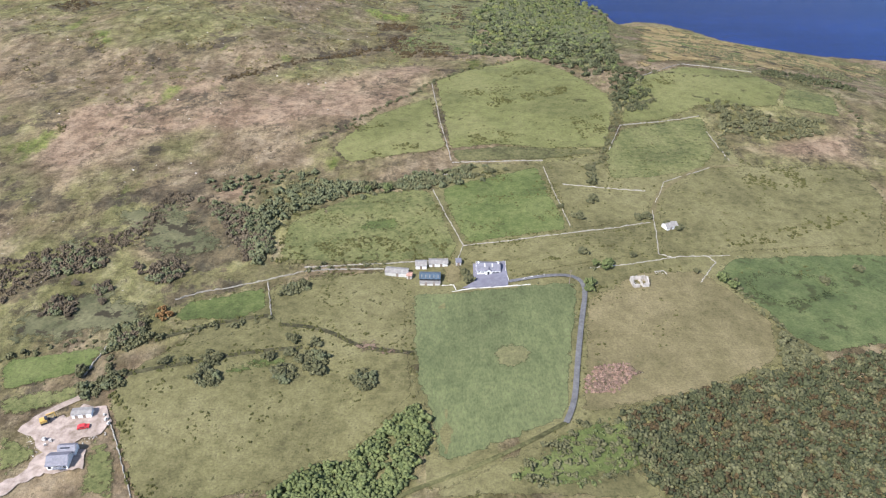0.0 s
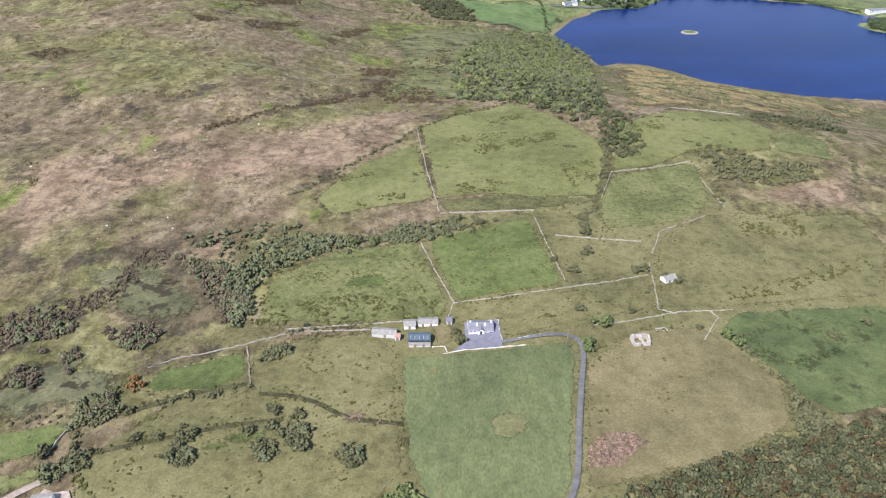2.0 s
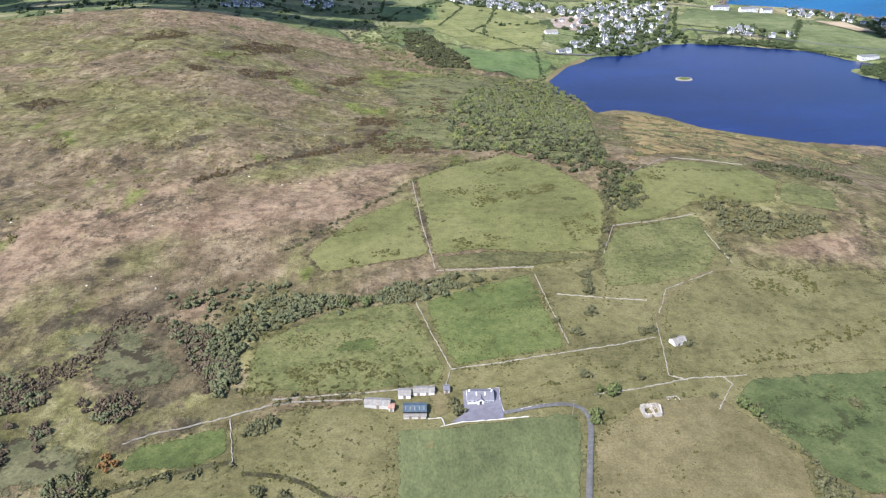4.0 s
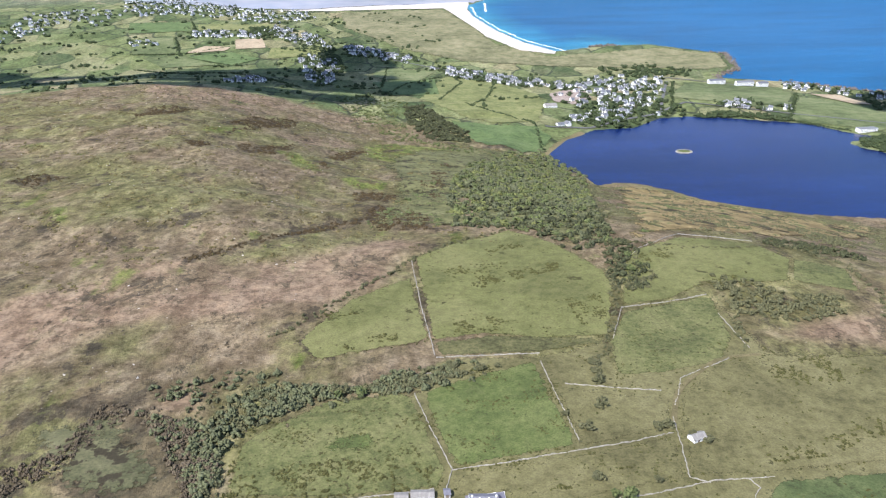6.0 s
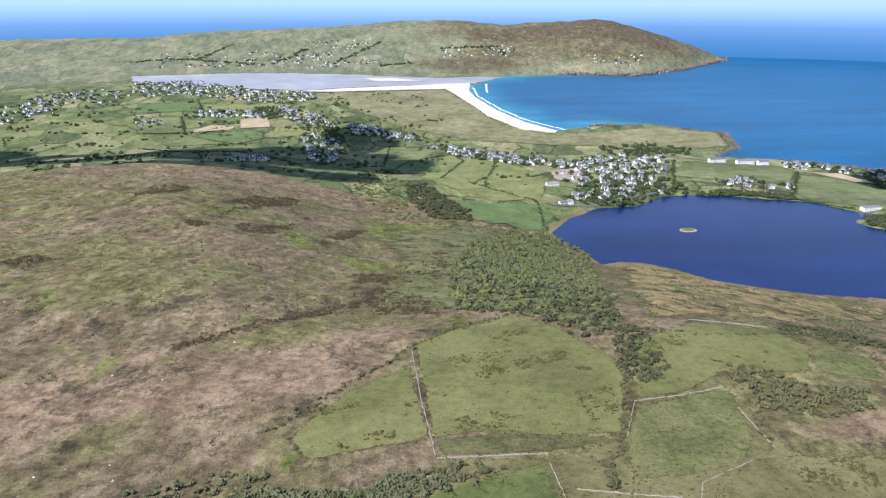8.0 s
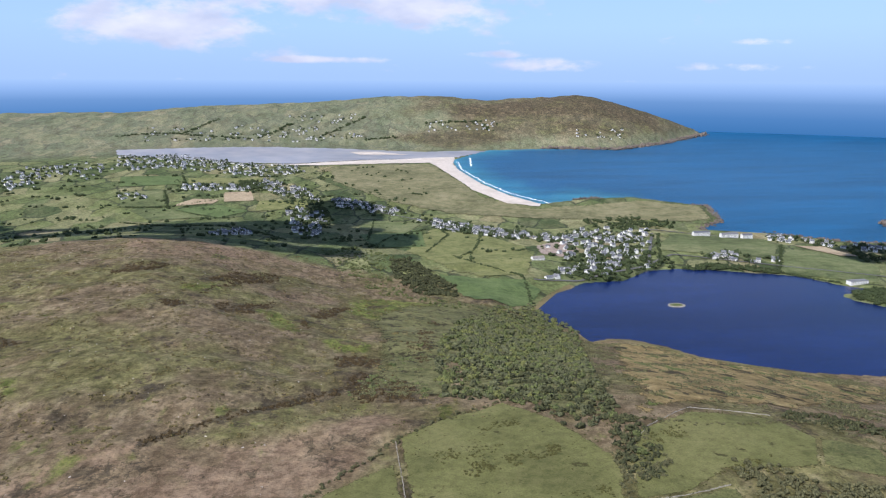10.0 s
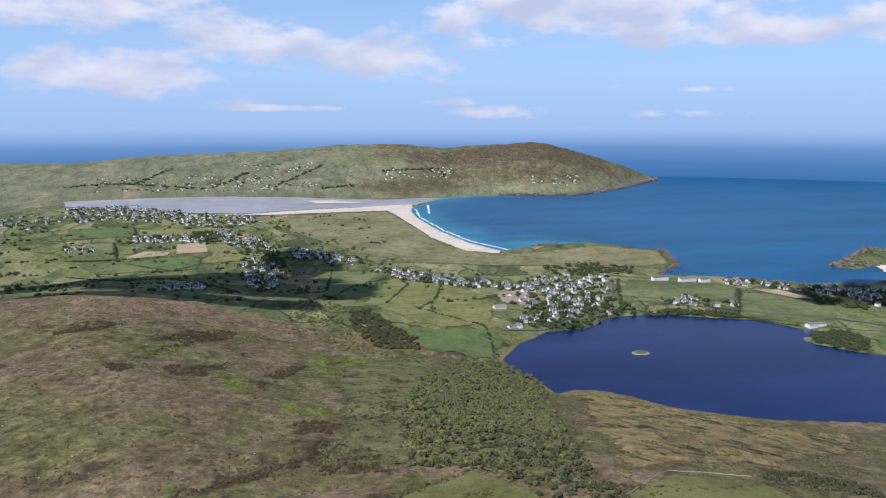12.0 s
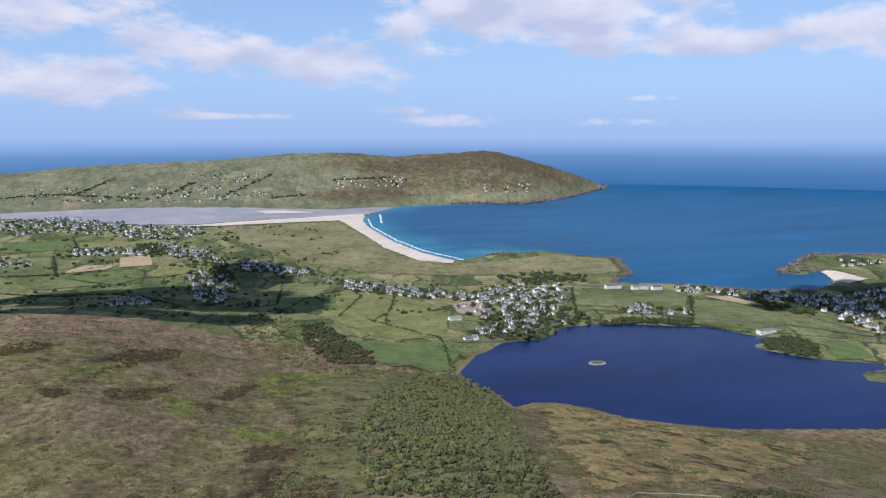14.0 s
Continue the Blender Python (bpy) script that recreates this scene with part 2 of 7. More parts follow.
def surface(name, c1, c2, size=0.6, rough=0.7, metal=0.0, bump=0.2, spec=0.3, per_object=0.0, island=0.0):
    m, N, L, b = bare(name)
    v = position(N)
    f = noise_node(N, L, v, 1 / size, 6, 0.62)
    col = ramp_node(N, L, f, [(0.35, c1), (0.65, c2)])
    stain = ramp_node(N, L, noise_node(N, L, v, 0.23 / size, 4), [(0.3, (0.72, 0.70, 0.66)), (0.6, (1, 1, 1))])
    col = blend_node(N, L, 0.6, col, stain, "MULTIPLY")
    if per_object or island:
        if island:
            rnd = N.new("ShaderNodeNewGeometry").outputs["Random Per Island"]
        else:
            rnd = N.new("ShaderNodeObjectInfo").outputs["Random"]
        k = per_object or island
        tint = ramp_node(N, L, rnd, [(0.0, (1 - k, 1 - k, 1 - k * 0.8)), (0.5, (1, 1, 1)), (1.0, (1 + k, 1 + k * 0.85, 1 + k * 0.5))])
        col = blend_node(N, L, 1.0, col, tint, "MULTIPLY")
    L.new(col, b.inputs["Base Color"])
    b.inputs["Roughness"].default_value, b.inputs["Metallic"].default_value = rough, metal
    b.inputs["Specular IOR Level"].default_value = spec
    bp = N.new("ShaderNodeBump")
    bp.inputs["Strength"].default_value, bp.inputs["Distance"].default_value = bump, 0.05
    L.new(f, bp.inputs["Height"])
    L.new(bp.outputs[0], b.inputs["Normal"])
    return m


def water(name, deep, shallow, wave, strength, rough=0.12, shore=None, streak=0.0, gloss=0.28):
    m, N, L, b = bare(name)
    v = position(N)
    big = noise_node(N, L, v, 1 / (wave * 60), 4)
    col = ramp_node(N, L, big, [(0.35, deep), (0.7, tuple(1.15 * c for c in deep))])
    if shore:
        at = N.new("ShaderNodeAttribute")
        at.attribute_name = shore
        jig = N.new("ShaderNodeMath")
        jig.operation = "MULTIPLY_ADD"
        L.new(noise_node(N, L, v, 1 / 160, 6), jig.inputs[0])
        jig.inputs[1].default_value = 0.5
        L.new(at.outputs["Fac"], jig.inputs[2])
        sh = ramp_node(N, L, jig.outputs[0], [(0.26, shallow), (0.34, tuple((s * 0.55 + d * 0.45) for s, d in zip(shallow, deep))), (0.52, deep)])
        col = blend_node(N, L, 0.88, col, sh)
    if streak:
        # wind lanes and cat's paws across the water
        mp = N.new("ShaderNodeMapping")
        mp.inputs["Rotation"].default_value = (0, 0, radians(-12))
        mp.inputs["Scale"].default_value = (0.3, 1.3, 1)
        L.new(v, mp.inputs[0])
        lanes = ramp_node(N, L, noise_node(N, L, mp.outputs[0], 1 / 130, 8, 0.66), [(0.36, (1 - streak,) * 3), (0.5, (1, 1, 1)), (0.64, (1 + streak,) * 3)])
        col = blend_node(N, L, 1.0, col, lanes, "MULTIPLY")
    L.new(col, b.inputs["Base Color"])
    b.inputs["Roughness"].default_value = rough
    b.inputs["Specular IOR Level"].default_value = gloss
    b.inputs["IOR"].default_value = 1.33
    bp = N.new("ShaderNodeBump")
    bp.inputs["Strength"].default_value, bp.inputs["Distance"].default_value = strength, wave * 0.3
    L.new(noise_node(N, L, v, 1 / wave, 5, 0.6), bp.inputs["Height"])
    L.new(bp.outputs[0], b.inputs["Normal"])
    return m


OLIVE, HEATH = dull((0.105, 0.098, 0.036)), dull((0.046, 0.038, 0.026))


def moor_material():
    """Heath and bog grass, bleached russet grass and lowland pasture, weighted by the land's own zones."""
    m, N, L, b = bare("moorland")
    v = position(N)

    def turned(angle, sx, sy):
        mp = N.new("ShaderNodeMapping")
        mp.inputs["Rotation"].default_value = (0, 0, radians(angle))
        mp.inputs["Scale"].default_value = (sx, sy, 1)
        L.new(v, mp.inputs[0])
        return mp.outputs[0]

    def soft(val, lo, hi, top=1.0):
        r = N.new("ShaderNodeMapRange")
        r.interpolation_type = "SMOOTHSTEP"
        L.new(val, r.inputs[0])
        r.inputs[1].default_value, r.inputs[2].default_value, r.inputs[4].default_value = lo, hi, top
        return r.outputs[0]

    def mul(p, q):
        r = N.new("ShaderNodeMath")
        r.operation = "MULTIPLY"
        for i, k in enumerate((p, q)):
            if isinstance(k, float):
                r.inputs[i].default_value = k
            else:
                L.new(k, r.inputs[i])
        return r.outputs[0]

    def plus(p, q, k):
        r = N.new("ShaderNodeMath")
        r.operation = "MULTIPLY_ADD"
        L.new(q, r.inputs[0])
        r.inputs[1].default_value = k
        L.new(p, r.inputs[2])
        return r.outputs[0]

    u, s = turned(-14, 1.0, 0.5), turned(-10, 0.75, 0.8)
    n_big, n_mid, n_fine = noise_node(N, L, u, 1 / 95, 6, 0.62), noise_node(N, L, u, 1 / 11, 9, 0.74), noise_node(N, L, v, 1 / 1.5, 5, 0.74)
    sedge = ramp_node(N, L, n_mid, [(0.34, (0.082, 0.062, 0.036)), (0.45, (0.130, 0.099, 0.060)), (0.55, (0.168, 0.130, 0.084)), (0.66, (0.210, 0.168, 0.112))])
    olive = ramp_node(N, L, n_mid, [(0.34, (0.064, 0.062, 0.026)), (0.45, (0.106, 0.100, 0.042)), (0.55, (0.142, 0.130, 0.060)), (0.66, (0.186, 0.166, 0.090))])
    green = blend_node(N, L, soft(noise_node(N, L, turned(-20, 0.8, 0.55), 1 / 105, 9, 0.66), 0.43, 0.57), olive, sedge)
    russet = ramp_node(N, L, n_mid, [(0.33, (0.148, 0.104, 0.068)), (0.46, (0.184, 0.131, 0.088)), (0.57, (0.210, 0.153, 0.104)), (0.68, (0.240, 0.184, 0.126))])
    zone = N.new("ShaderNodeAttribute")
    zone.attribute_name = "russet"
    col = blend_node(N, L, soft(plus(zone.outputs["Fac"], n_big, 1.5), 0.80, 1.30), green, russet)
    # contour bands of darker sedge, and thin pale sheep tracks between them
    col = blend_node(N, L, soft(noise_node(N, L, s, 1 / 40, 8, 0.68), 0.52, 0.62, 0.45), col, dull((0.095, 0.080, 0.034)))
    # bright wet flushes
    wet = N.new("ShaderNodeAttribute")
    wet.attribute_name = "flush"
    moss = blend_node(N, L, soft(n_mid, 0.42, 0.6), (0.070, 0.092, 0.020), (0.138, 0.154, 0.040))
    col = blend_node(N, L, soft(plus(noise_node(N, L, u, 1 / 46, 8, 0.68), wet.outputs["Fac"], 0.25), 0.60, 0.70, 0.85), col, moss)
    # dark heather in drifts and clumps; on the headland it also paints cloud shade
    heath_shade = N.new("ShaderNodeAttribute")
    heath_shade.attribute_name = "heath_shade"
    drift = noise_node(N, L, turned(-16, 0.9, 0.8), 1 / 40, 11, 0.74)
    col = blend_node(N, L, soft(plus(drift, heath_shade.outputs["Fac"], 0.115), 0.565, 0.60, 0.85), col, blend_node(N, L, soft(n_mid, 0.4, 0.62), HEATH, dull((0.100, 0.074, 0.040))))
    col = blend_node(N, L, soft(noise_node(N, L, u, 1 / 18, 10, 0.80), 0.575, 0.61, 0.8), col, dull((0.062, 0.050, 0.028)))
    low = N.new("ShaderNodeAttribute")
    low.attribute_name = "lowland"
    grass = ramp_node(N, L, noise_node(N, L, u, 1 / 75, 8, 0.66), [(0.36, dull((0.040, 0.056, 0.022))), (0.46, dull((0.085, 0.108, 0.040))), (0.54, dull((0.145, 0.160, 0.066))), (0.64, dull((0.225, 0.215, 0.115)))])
    # hedged farmland: parcels of several greens, dark bank hedges between them
    warp = N.new("ShaderNodeVectorMath")
    warp.operation = "MULTIPLY_ADD"
    wob = N.new("ShaderNodeTexNoise")
    wob.inputs["Scale"].default_value, wob.inputs["Detail"].default_value = 1 / 90, 3
    L.new(v, wob.inputs["Vector"])
    L.new(wob.outputs[1], warp.inputs[0])
    warp.inputs[1].default_value = (50, 50, 0)
    L.new(turned(25, 1.0, 0.62), warp.inputs[2])
    cells, edges = N.new("ShaderNodeTexVoronoi"), N.new("ShaderNodeTexVoronoi")
    edges.feature = "DISTANCE_TO_EDGE"
    for vo in (cells, edges):
        vo.voronoi_dimensions = "2D"
        vo.inputs["Scale"].default_value = 1 / 70
        L.new(warp.outputs[0], vo.inputs["Vector"])
    sepc = N.new("ShaderNodeSeparateColor")
    L.new(cells.outputs["Color"], sepc.inputs[0])
    parcel = ramp_node(N, L, sepc.outputs[0], [(0.0, (0.030, 0.050, 0.020)), (0.35, (0.078, 0.108, 0.040)), (0.65, (0.150, 0.170, 0.064)), (0.9, (0.215, 0.205, 0.108)), (1.0, (0.290, 0.230, 0.140))])
    grass = blend_node(N, L, 0.55, grass, parcel)
    hedge = N.new("ShaderNodeMath")
    hedge.operation = "MULTIPLY_ADD"
    L.new(noise_node(N, L, v, 1 / 28, 5, 0.7), hedge.inputs[0])
    hedge.inputs[1].default_value = -0.16
    L.new(edges.outputs["Distance"], hedge.inputs[2])
    grass = blend_node(N, L, mul(mul(soft(hedge.outputs[0], -0.018, -0.05), soft(noise_node(N, L, v, 1 / 230, 4, 0.6), 0.36, 0.54)), 0.85), grass, dull((0.034, 0.044, 0.024)))
    # haze put into the colour: far headland pasture mixed paler and greyer
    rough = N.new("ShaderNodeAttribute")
    rough.attribute_name = "far_haze"
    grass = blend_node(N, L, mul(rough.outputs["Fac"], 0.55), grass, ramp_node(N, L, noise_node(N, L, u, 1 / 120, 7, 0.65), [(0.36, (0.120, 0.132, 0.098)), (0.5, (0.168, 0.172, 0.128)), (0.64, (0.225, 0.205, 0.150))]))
    col = blend_node(N, L, low.outputs["Fac"], col, grass)
    tone = ramp_node(N, L, n_fine, [(0.30, (0.62, 0.62, 0.62)), (0.5, (1, 1, 1)), (0.72, (1.35, 1.32, 1.28))])
    col = blend_node(N, L, 0.9, col, tone, "MULTIPLY")
    tuft = ramp_node(N, L, noise_node(N, L, v, 1 / 8, 7, 0.78), [(0.40, (0.60, 0.58, 0.54)), (0.5, (1, 1, 1)), (0.60, (1.38, 1.36, 1.30))])
    col = blend_node(N, L, 0.9, col, tuft, "MULTIPLY")
    swell = ramp_node(N, L, noise_node(N, L, turned(20, 1.0, 0.45), 1 / 30, 6, 0.6), [(0.38, (0.80, 0.78, 0.75)), (0.5, (1, 1, 1)), (0.62, (1.16, 1.16, 1.14))])
    col = blend_node(N, L, 0.9, col, swell, "MULTIPLY")
    # stray pale stones
    col = blend_node(N, L, mul(soft(noise_node(N, L, v, 1 / 2.4, 2, 0.5), 0.745, 0.77), 0.6), col, (0.40, 0.36, 0.31))
    L.new(col, b.inputs["Base Color"])
    b.inputs["Roughness"].default_value, b.inputs["Specular IOR Level"].default_value = 0.95, 0.1
    bp = N.new("ShaderNodeBump")
    bp.inputs["Strength"].default_value, bp.inputs["Distance"].default_value = 0.7, 0.9
    L.new(n_fine, bp.inputs["Height"])
    bp2 = N.new("ShaderNodeBump")
    bp2.inputs["Strength"].default_value, bp2.inputs["Distance"].default_value = 0.6, 2.2
    L.new(n_mid, bp2.inputs["Height"])
    L.new(bp.outputs[0], bp2.inputs["Normal"])
    L.new(bp2.outputs[0], b.inputs["Normal"])
    return m


M_MOOR = moor_material()
M_PASTURE = turf("pasture_olive", (0.088, 0.079, 0.027), (0.122, 0.110, 0.038), (0.152, 0.134, 0.054), 40, 5, extra=[((0.050, 0.048, 0.018), 5, 0.62, 0.69)])
M_MEADOW = turf("meadow_green", (0.078, 0.093, 0.033), (0.095, 0.111, 0.039), (0.116, 0.127, 0.047), 38, 4, streak=(0, 0.5))
M_LUSH = turf("lush_green", (0.052, 0.070, 0.017), (0.082, 0.105, 0.022), (0.112, 0.124, 0.034), 26, 4, extra=[((0.046, 0.052, 0.018), 3.0, 0.60, 0.68)])
M_RUSHY = turf("rushy_green", (0.070, 0.078, 0.023), (0.106, 0.114, 0.031), (0.144, 0.134, 0.047), 24, 3.0,
               extra=[((0.045, 0.042, 0.016), 2.6, 0.57, 0.66)])
M_WORN = turf("worn_grass", (0.096, 0.098, 0.036), (0.118, 0.114, 0.043), (0.138, 0.124, 0.050), 10, 3)
M_HOLLOW = turf("hollow_green", (0.046, 0.062, 0.020), (0.070, 0.092, 0.026), (0.098, 0.112, 0.036), 26, 5, extra=[((0.040, 0.046, 0.018), 9, 0.57, 0.64)])
M_DITCH = turf("ditch_rushes", (0.026, 0.026, 0.012), (0.050, 0.046, 0.020), (0.090, 0.080, 0.034), 9, 2.0)
M_TAN = turf("dry_pasture", (0.102, 0.088, 0.032), (0.137, 0.113, 0.046), (0.168, 0.134, 0.061), 45, 6)
M_LIGHT = turf("bright_pasture", (0.084, 0.088, 0.022), (0.120, 0.124, 0.032), (0.150, 0.142, 0.046), 50, 6, extra=[((0.048, 0.046, 0.016), 9, 0.62, 0.68)])
M_FERN = turf("green_bracken", (0.066, 0.072, 0.022), (0.112, 0.112, 0.036), (0.160, 0.148, 0.058), 30, 5, 1.4, extra=[((0.036, 0.032, 0.016), 13, 0.55, 0.60)])
M_BRACKEN = turf("russet_scrub", (0.075, 0.056, 0.032), (0.150, 0.098, 0.062), (0.205, 0.148, 0.100), 16, 2.5)
M_BROWNGRASS = turf("brown_rushes", (0.040, 0.041, 0.014), (0.084, 0.082, 0.026), (0.128, 0.118, 0.042), 14, 2.2)
M_TAWNY = turf("tawny_heath", (0.100, 0.070, 0.022), (0.225, 0.158, 0.052), (0.310, 0.232, 0.095), 30, 9, 3.0, 1.0, streak=(0, 0.45), extra=[((0.040, 0.032, 0.016), 24, 0.54, 0.58), ((0.090, 0.105, 0.030), 30, 0.56, 0.62)])
M_HEATHGRASS = turf("grey_green_heath", (0.045, 0.048, 0.020), (0.082, 0.082, 0.034), (0.125, 0.116, 0.054), 26, 5, 1.4, extra=[((0.036, 0.030, 0.018), 11, 0.55, 0.60)])
M_DUNE = turf("dune_grass", (0.090, 0.098, 0.040), (0.160, 0.150, 0.066), (0.225, 0.20, 0.105), 130, 22, 3.0)
M_STUBBLE = turf("stubble", (0.26, 0.19, 0.11), (0.33, 0.25, 0.15), (0.38, 0.30, 0.19), 60, 10, 2.0)
M_SUNNY = turf("sunny_pasture", (0.100, 0.112, 0.030), (0.150, 0.162, 0.046), (0.195, 0.190, 0.066), 60, 14, 3.0)
M_DEEP = turf("deep_meadow", (0.062, 0.098, 0.028), (0.086, 0.128, 0.036), (0.110, 0.148, 0.046), 50, 10, 3.0)
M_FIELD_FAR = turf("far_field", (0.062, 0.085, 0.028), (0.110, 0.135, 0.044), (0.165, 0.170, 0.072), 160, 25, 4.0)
M_SAND = surface("sand", (0.48, 0.42, 0.37), (0.58, 0.515, 0.455), 14, 0.9, bump=0.1)
M_FLATS = surface("wet_flats", (0.23, 0.24, 0.28), (0.36, 0.34, 0.35), 90, 0.35, bump=0.05, spec=0.5)
M_TARMAC = surface("tarmac", (0.085, 0.084, 0.085), (0.135, 0.130, 0.128), 1.4, 0.9)
M_YARD = surface("yard_asphalt", (0.125, 0.120, 0.150), (0.165, 0.160, 0.19), 2.5, 0.9)
M_GRAVEL = surface("pale_gravel", (0.19, 0.145, 0.115), (0.37, 0.30, 0.255), 3.0, 0.95, bump=0.5)
M_STONE = surface("dry_stone", (0.18, 0.165, 0.135), (0.37, 0.34, 0.29), 0.9, 0.9, bump=0.8)
M_ROCK = surface("pale_rock", (0.30, 0.27, 0.23), (0.52, 0.48, 0.42), 1.5, 0.9, bump=0.6, island=0.25)
M_CLIFF = surface("shore_rock", (0.085, 0.07, 0.06), (0.21, 0.175, 0.15), 9, 0.9, bump=0.8)
M_RENDER = surface("white_render", (0.68, 0.67, 0.65), (0.82, 0.81, 0.79), 1.2, 0.8, bump=0.05)
M_SLATE = surface("slate", (0.10, 0.105, 0.12), (0.18, 0.185, 0.205), 0.7, 0.6, bump=0.3, per_object=0.25)
M_SLATE_PALE = surface("pale_slate", (0.125, 0.122, 0.145), (0.175, 0.17, 0.195), 0.9, 0.6, bump=0.3)
M_BLUE_TIN = surface("blue_grey_sheeting", (0.055, 0.085, 0.115), (0.095, 0.13, 0.165), 1.8, 0.45, 0.3, 0.1)
M_PALE_TIN = surface("pale_sheeting", (0.19, 0.175, 0.16), (0.30, 0.28, 0.255), 1.6, 0.55, 0.1, 0.1)
M_RUST = surface("rusty_sheeting", (0.30, 0.16, 0.12), (0.42, 0.27, 0.21), 0.9, 0.8, 0.1)
M_DARK = surface("dark_interior", (0.02, 0.022, 0.026), (0.035, 0.036, 0.04), 1.0, 0.8)
M_GLASS = surface("window_glass", (0.03, 0.035, 0.045), (0.045, 0.05, 0.06), 1.0, 0.08, 0, 0, 0.5)
M_CONCRETE = surface("concrete", (0.42, 0.40, 0.37), (0.55, 0.53, 0.50), 0.9, 0.9)
M_RED = surface("red_paint", (0.42, 0.03, 0.04), (0.50, 0.06, 0.06), 0.6, 0.4)
M_YELLOW = surface("ochre_paint", (0.45, 0.28, 0.06), (0.52, 0.34, 0.1), 0.6, 0.5)
M_WOOD = surface("weathered_wood", (0.16, 0.12, 0.09), (0.26, 0.21, 0.17), 0.4, 0.85)
M_BARK = surface("bark", (0.09, 0.07, 0.05), (0.17, 0.14, 0.11), 0.3, 0.95)
M_LEAF = surface("leaf_green", (0.066, 0.084, 0.032), (0.135, 0.152, 0.062), 1.6, 0.9, spec=0.1, island=0.2)
M_GORSE = surface("dark_scrub", (0.060, 0.062, 0.030), (0.128, 0.124, 0.066), 1.6, 0.95, spec=0.1, island=0.2)
M_HEATHER = surface("heather_scrub", (0.062, 0.050, 0.034), (0.130, 0.104, 0.070), 1.6, 0.95, spec=0.1, island=0.2)
M_FROND = surface("bracken_green", (0.092, 0.104, 0.036), (0.160, 0.168, 0.066), 1.8, 0.95, spec=0.1, island=0.25)
M_COPSE = surface("copse_green", (0.034, 0.040, 0.020), (0.082, 0.086, 0.044), 1.8, 0.95, spec=0.1, island=0.3)
M_LING = surface("dark_ling", (0.040, 0.030, 0.016), (0.088, 0.064, 0.032), 1.6, 0.95, spec=0.1, island=0.25)
M_SEDGE = surface("sedge_tufts", (0.075, 0.066, 0.028), (0.165, 0.140, 0.066), 1.4, 0.95, spec=0.1, island=0.45)
M_OCHRE = surface("bracken_russet", (0.13, 0.075, 0.03), (0.22, 0.13, 0.055), 1.2, 0.95, spec=0.1, island=0.2)
M_TREE = surface("tree_green", (0.030, 0.044, 0.020), (0.066, 0.084, 0.038), 1.6, 0.9, spec=0.1, island=0.2)
M_WILLOW = surface("willow_grey_green", (0.066, 0.074, 0.037), (0.128, 0.135, 0.074), 1.6, 0.9, spec=0.1, island=0.2)
M_RUSH = surface("rush_tufts", (0.048, 0.052, 0.018), (0.092, 0.086, 0.032), 1.0, 0.95, spec=0.1, island=0.2)
M_CLOUD = surface("cloud_white", (0.86, 0.87, 0.9), (0.92, 0.92, 0.93), 60, 1.0, bump=0.0, spec=0.0)
M_CUT = surface("cut_bracken", (0.14, 0.090, 0.068), (0.24, 0.165, 0.130), 0.8, 0.95, spec=0.1, island=0.3)
M_FOAM = surface("surf_foam", (0.72, 0.76, 0.80), (0.86, 0.88, 0.9), 6, 0.7)
M_LAKE = water("lake_water", (0.006, 0.015, 0.066), (0.02, 0.03, 0.10), 2.2, 0.25, 0.22, streak=0.2, gloss=0.14)
M_SEA = water("sea_water", (0.006, 0.072, 0.168), (0.040, 0.21, 0.28), 9.0, 0.35, 0.35, shore="shore", streak=0.22)


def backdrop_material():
    """Glowing open-sea backdrop, haze put into its colour, paler towards the horizon."""
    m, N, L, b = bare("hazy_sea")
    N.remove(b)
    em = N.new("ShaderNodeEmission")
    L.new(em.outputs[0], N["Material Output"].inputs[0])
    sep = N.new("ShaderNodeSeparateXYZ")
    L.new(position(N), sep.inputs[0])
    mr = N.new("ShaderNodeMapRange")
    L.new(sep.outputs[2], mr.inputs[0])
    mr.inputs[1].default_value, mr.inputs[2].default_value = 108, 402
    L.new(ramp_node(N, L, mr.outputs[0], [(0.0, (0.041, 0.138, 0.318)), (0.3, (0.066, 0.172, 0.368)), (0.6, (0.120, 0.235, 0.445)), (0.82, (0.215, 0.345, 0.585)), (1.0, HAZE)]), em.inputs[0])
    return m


M_BACKDROP = backdrop_material()


# ---------------------------------------------------------------- building blocks
def mesh_of(name, verts, faces, mat, smooth=False):
    me = bpy.data.meshes.new(name)
    me.from_pydata(verts, [], faces)
    me.materials.append(mat)
    if smooth:
        me.polygons.foreach_set("use_smooth", np.ones(len(me.polygons), bool))
    me.update()
    return me


def part(name, bm, material, parent, label=""):
    me = bpy.data.meshes.new(name)
    bmesh.ops.recalc_face_normals(bm, faces=bm.faces)
    bm.to_mesh(me)
    bm.free()
    me.materials.append(material)
    ob = new(name, me)
    ob.parent = parent
    if label:
        tagged(ob, label)
    return ob


def box(bm, x0, x1, y0, y1, z0, z1):
    v = [bm.verts.new(p) for p in ((x0, y0, z0), (x1, y0, z0), (x1, y1, z0), (x0, y1, z0), (x0, y0, z1), (x1, y0, z1), (x1, y1, z1), (x0, y1, z1))]
    for f in ((3, 2, 1, 0), (4, 5, 6, 7), (0, 1, 5, 4), (1, 2, 6, 5), (2, 3, 7, 6), (3, 0, 4, 7)):
        bm.faces.new([v[i] for i in f])
    return v


def boxes(*rows):
    bm = bmesh.new()
    for r in rows:
        box(bm, *r)
    return bm


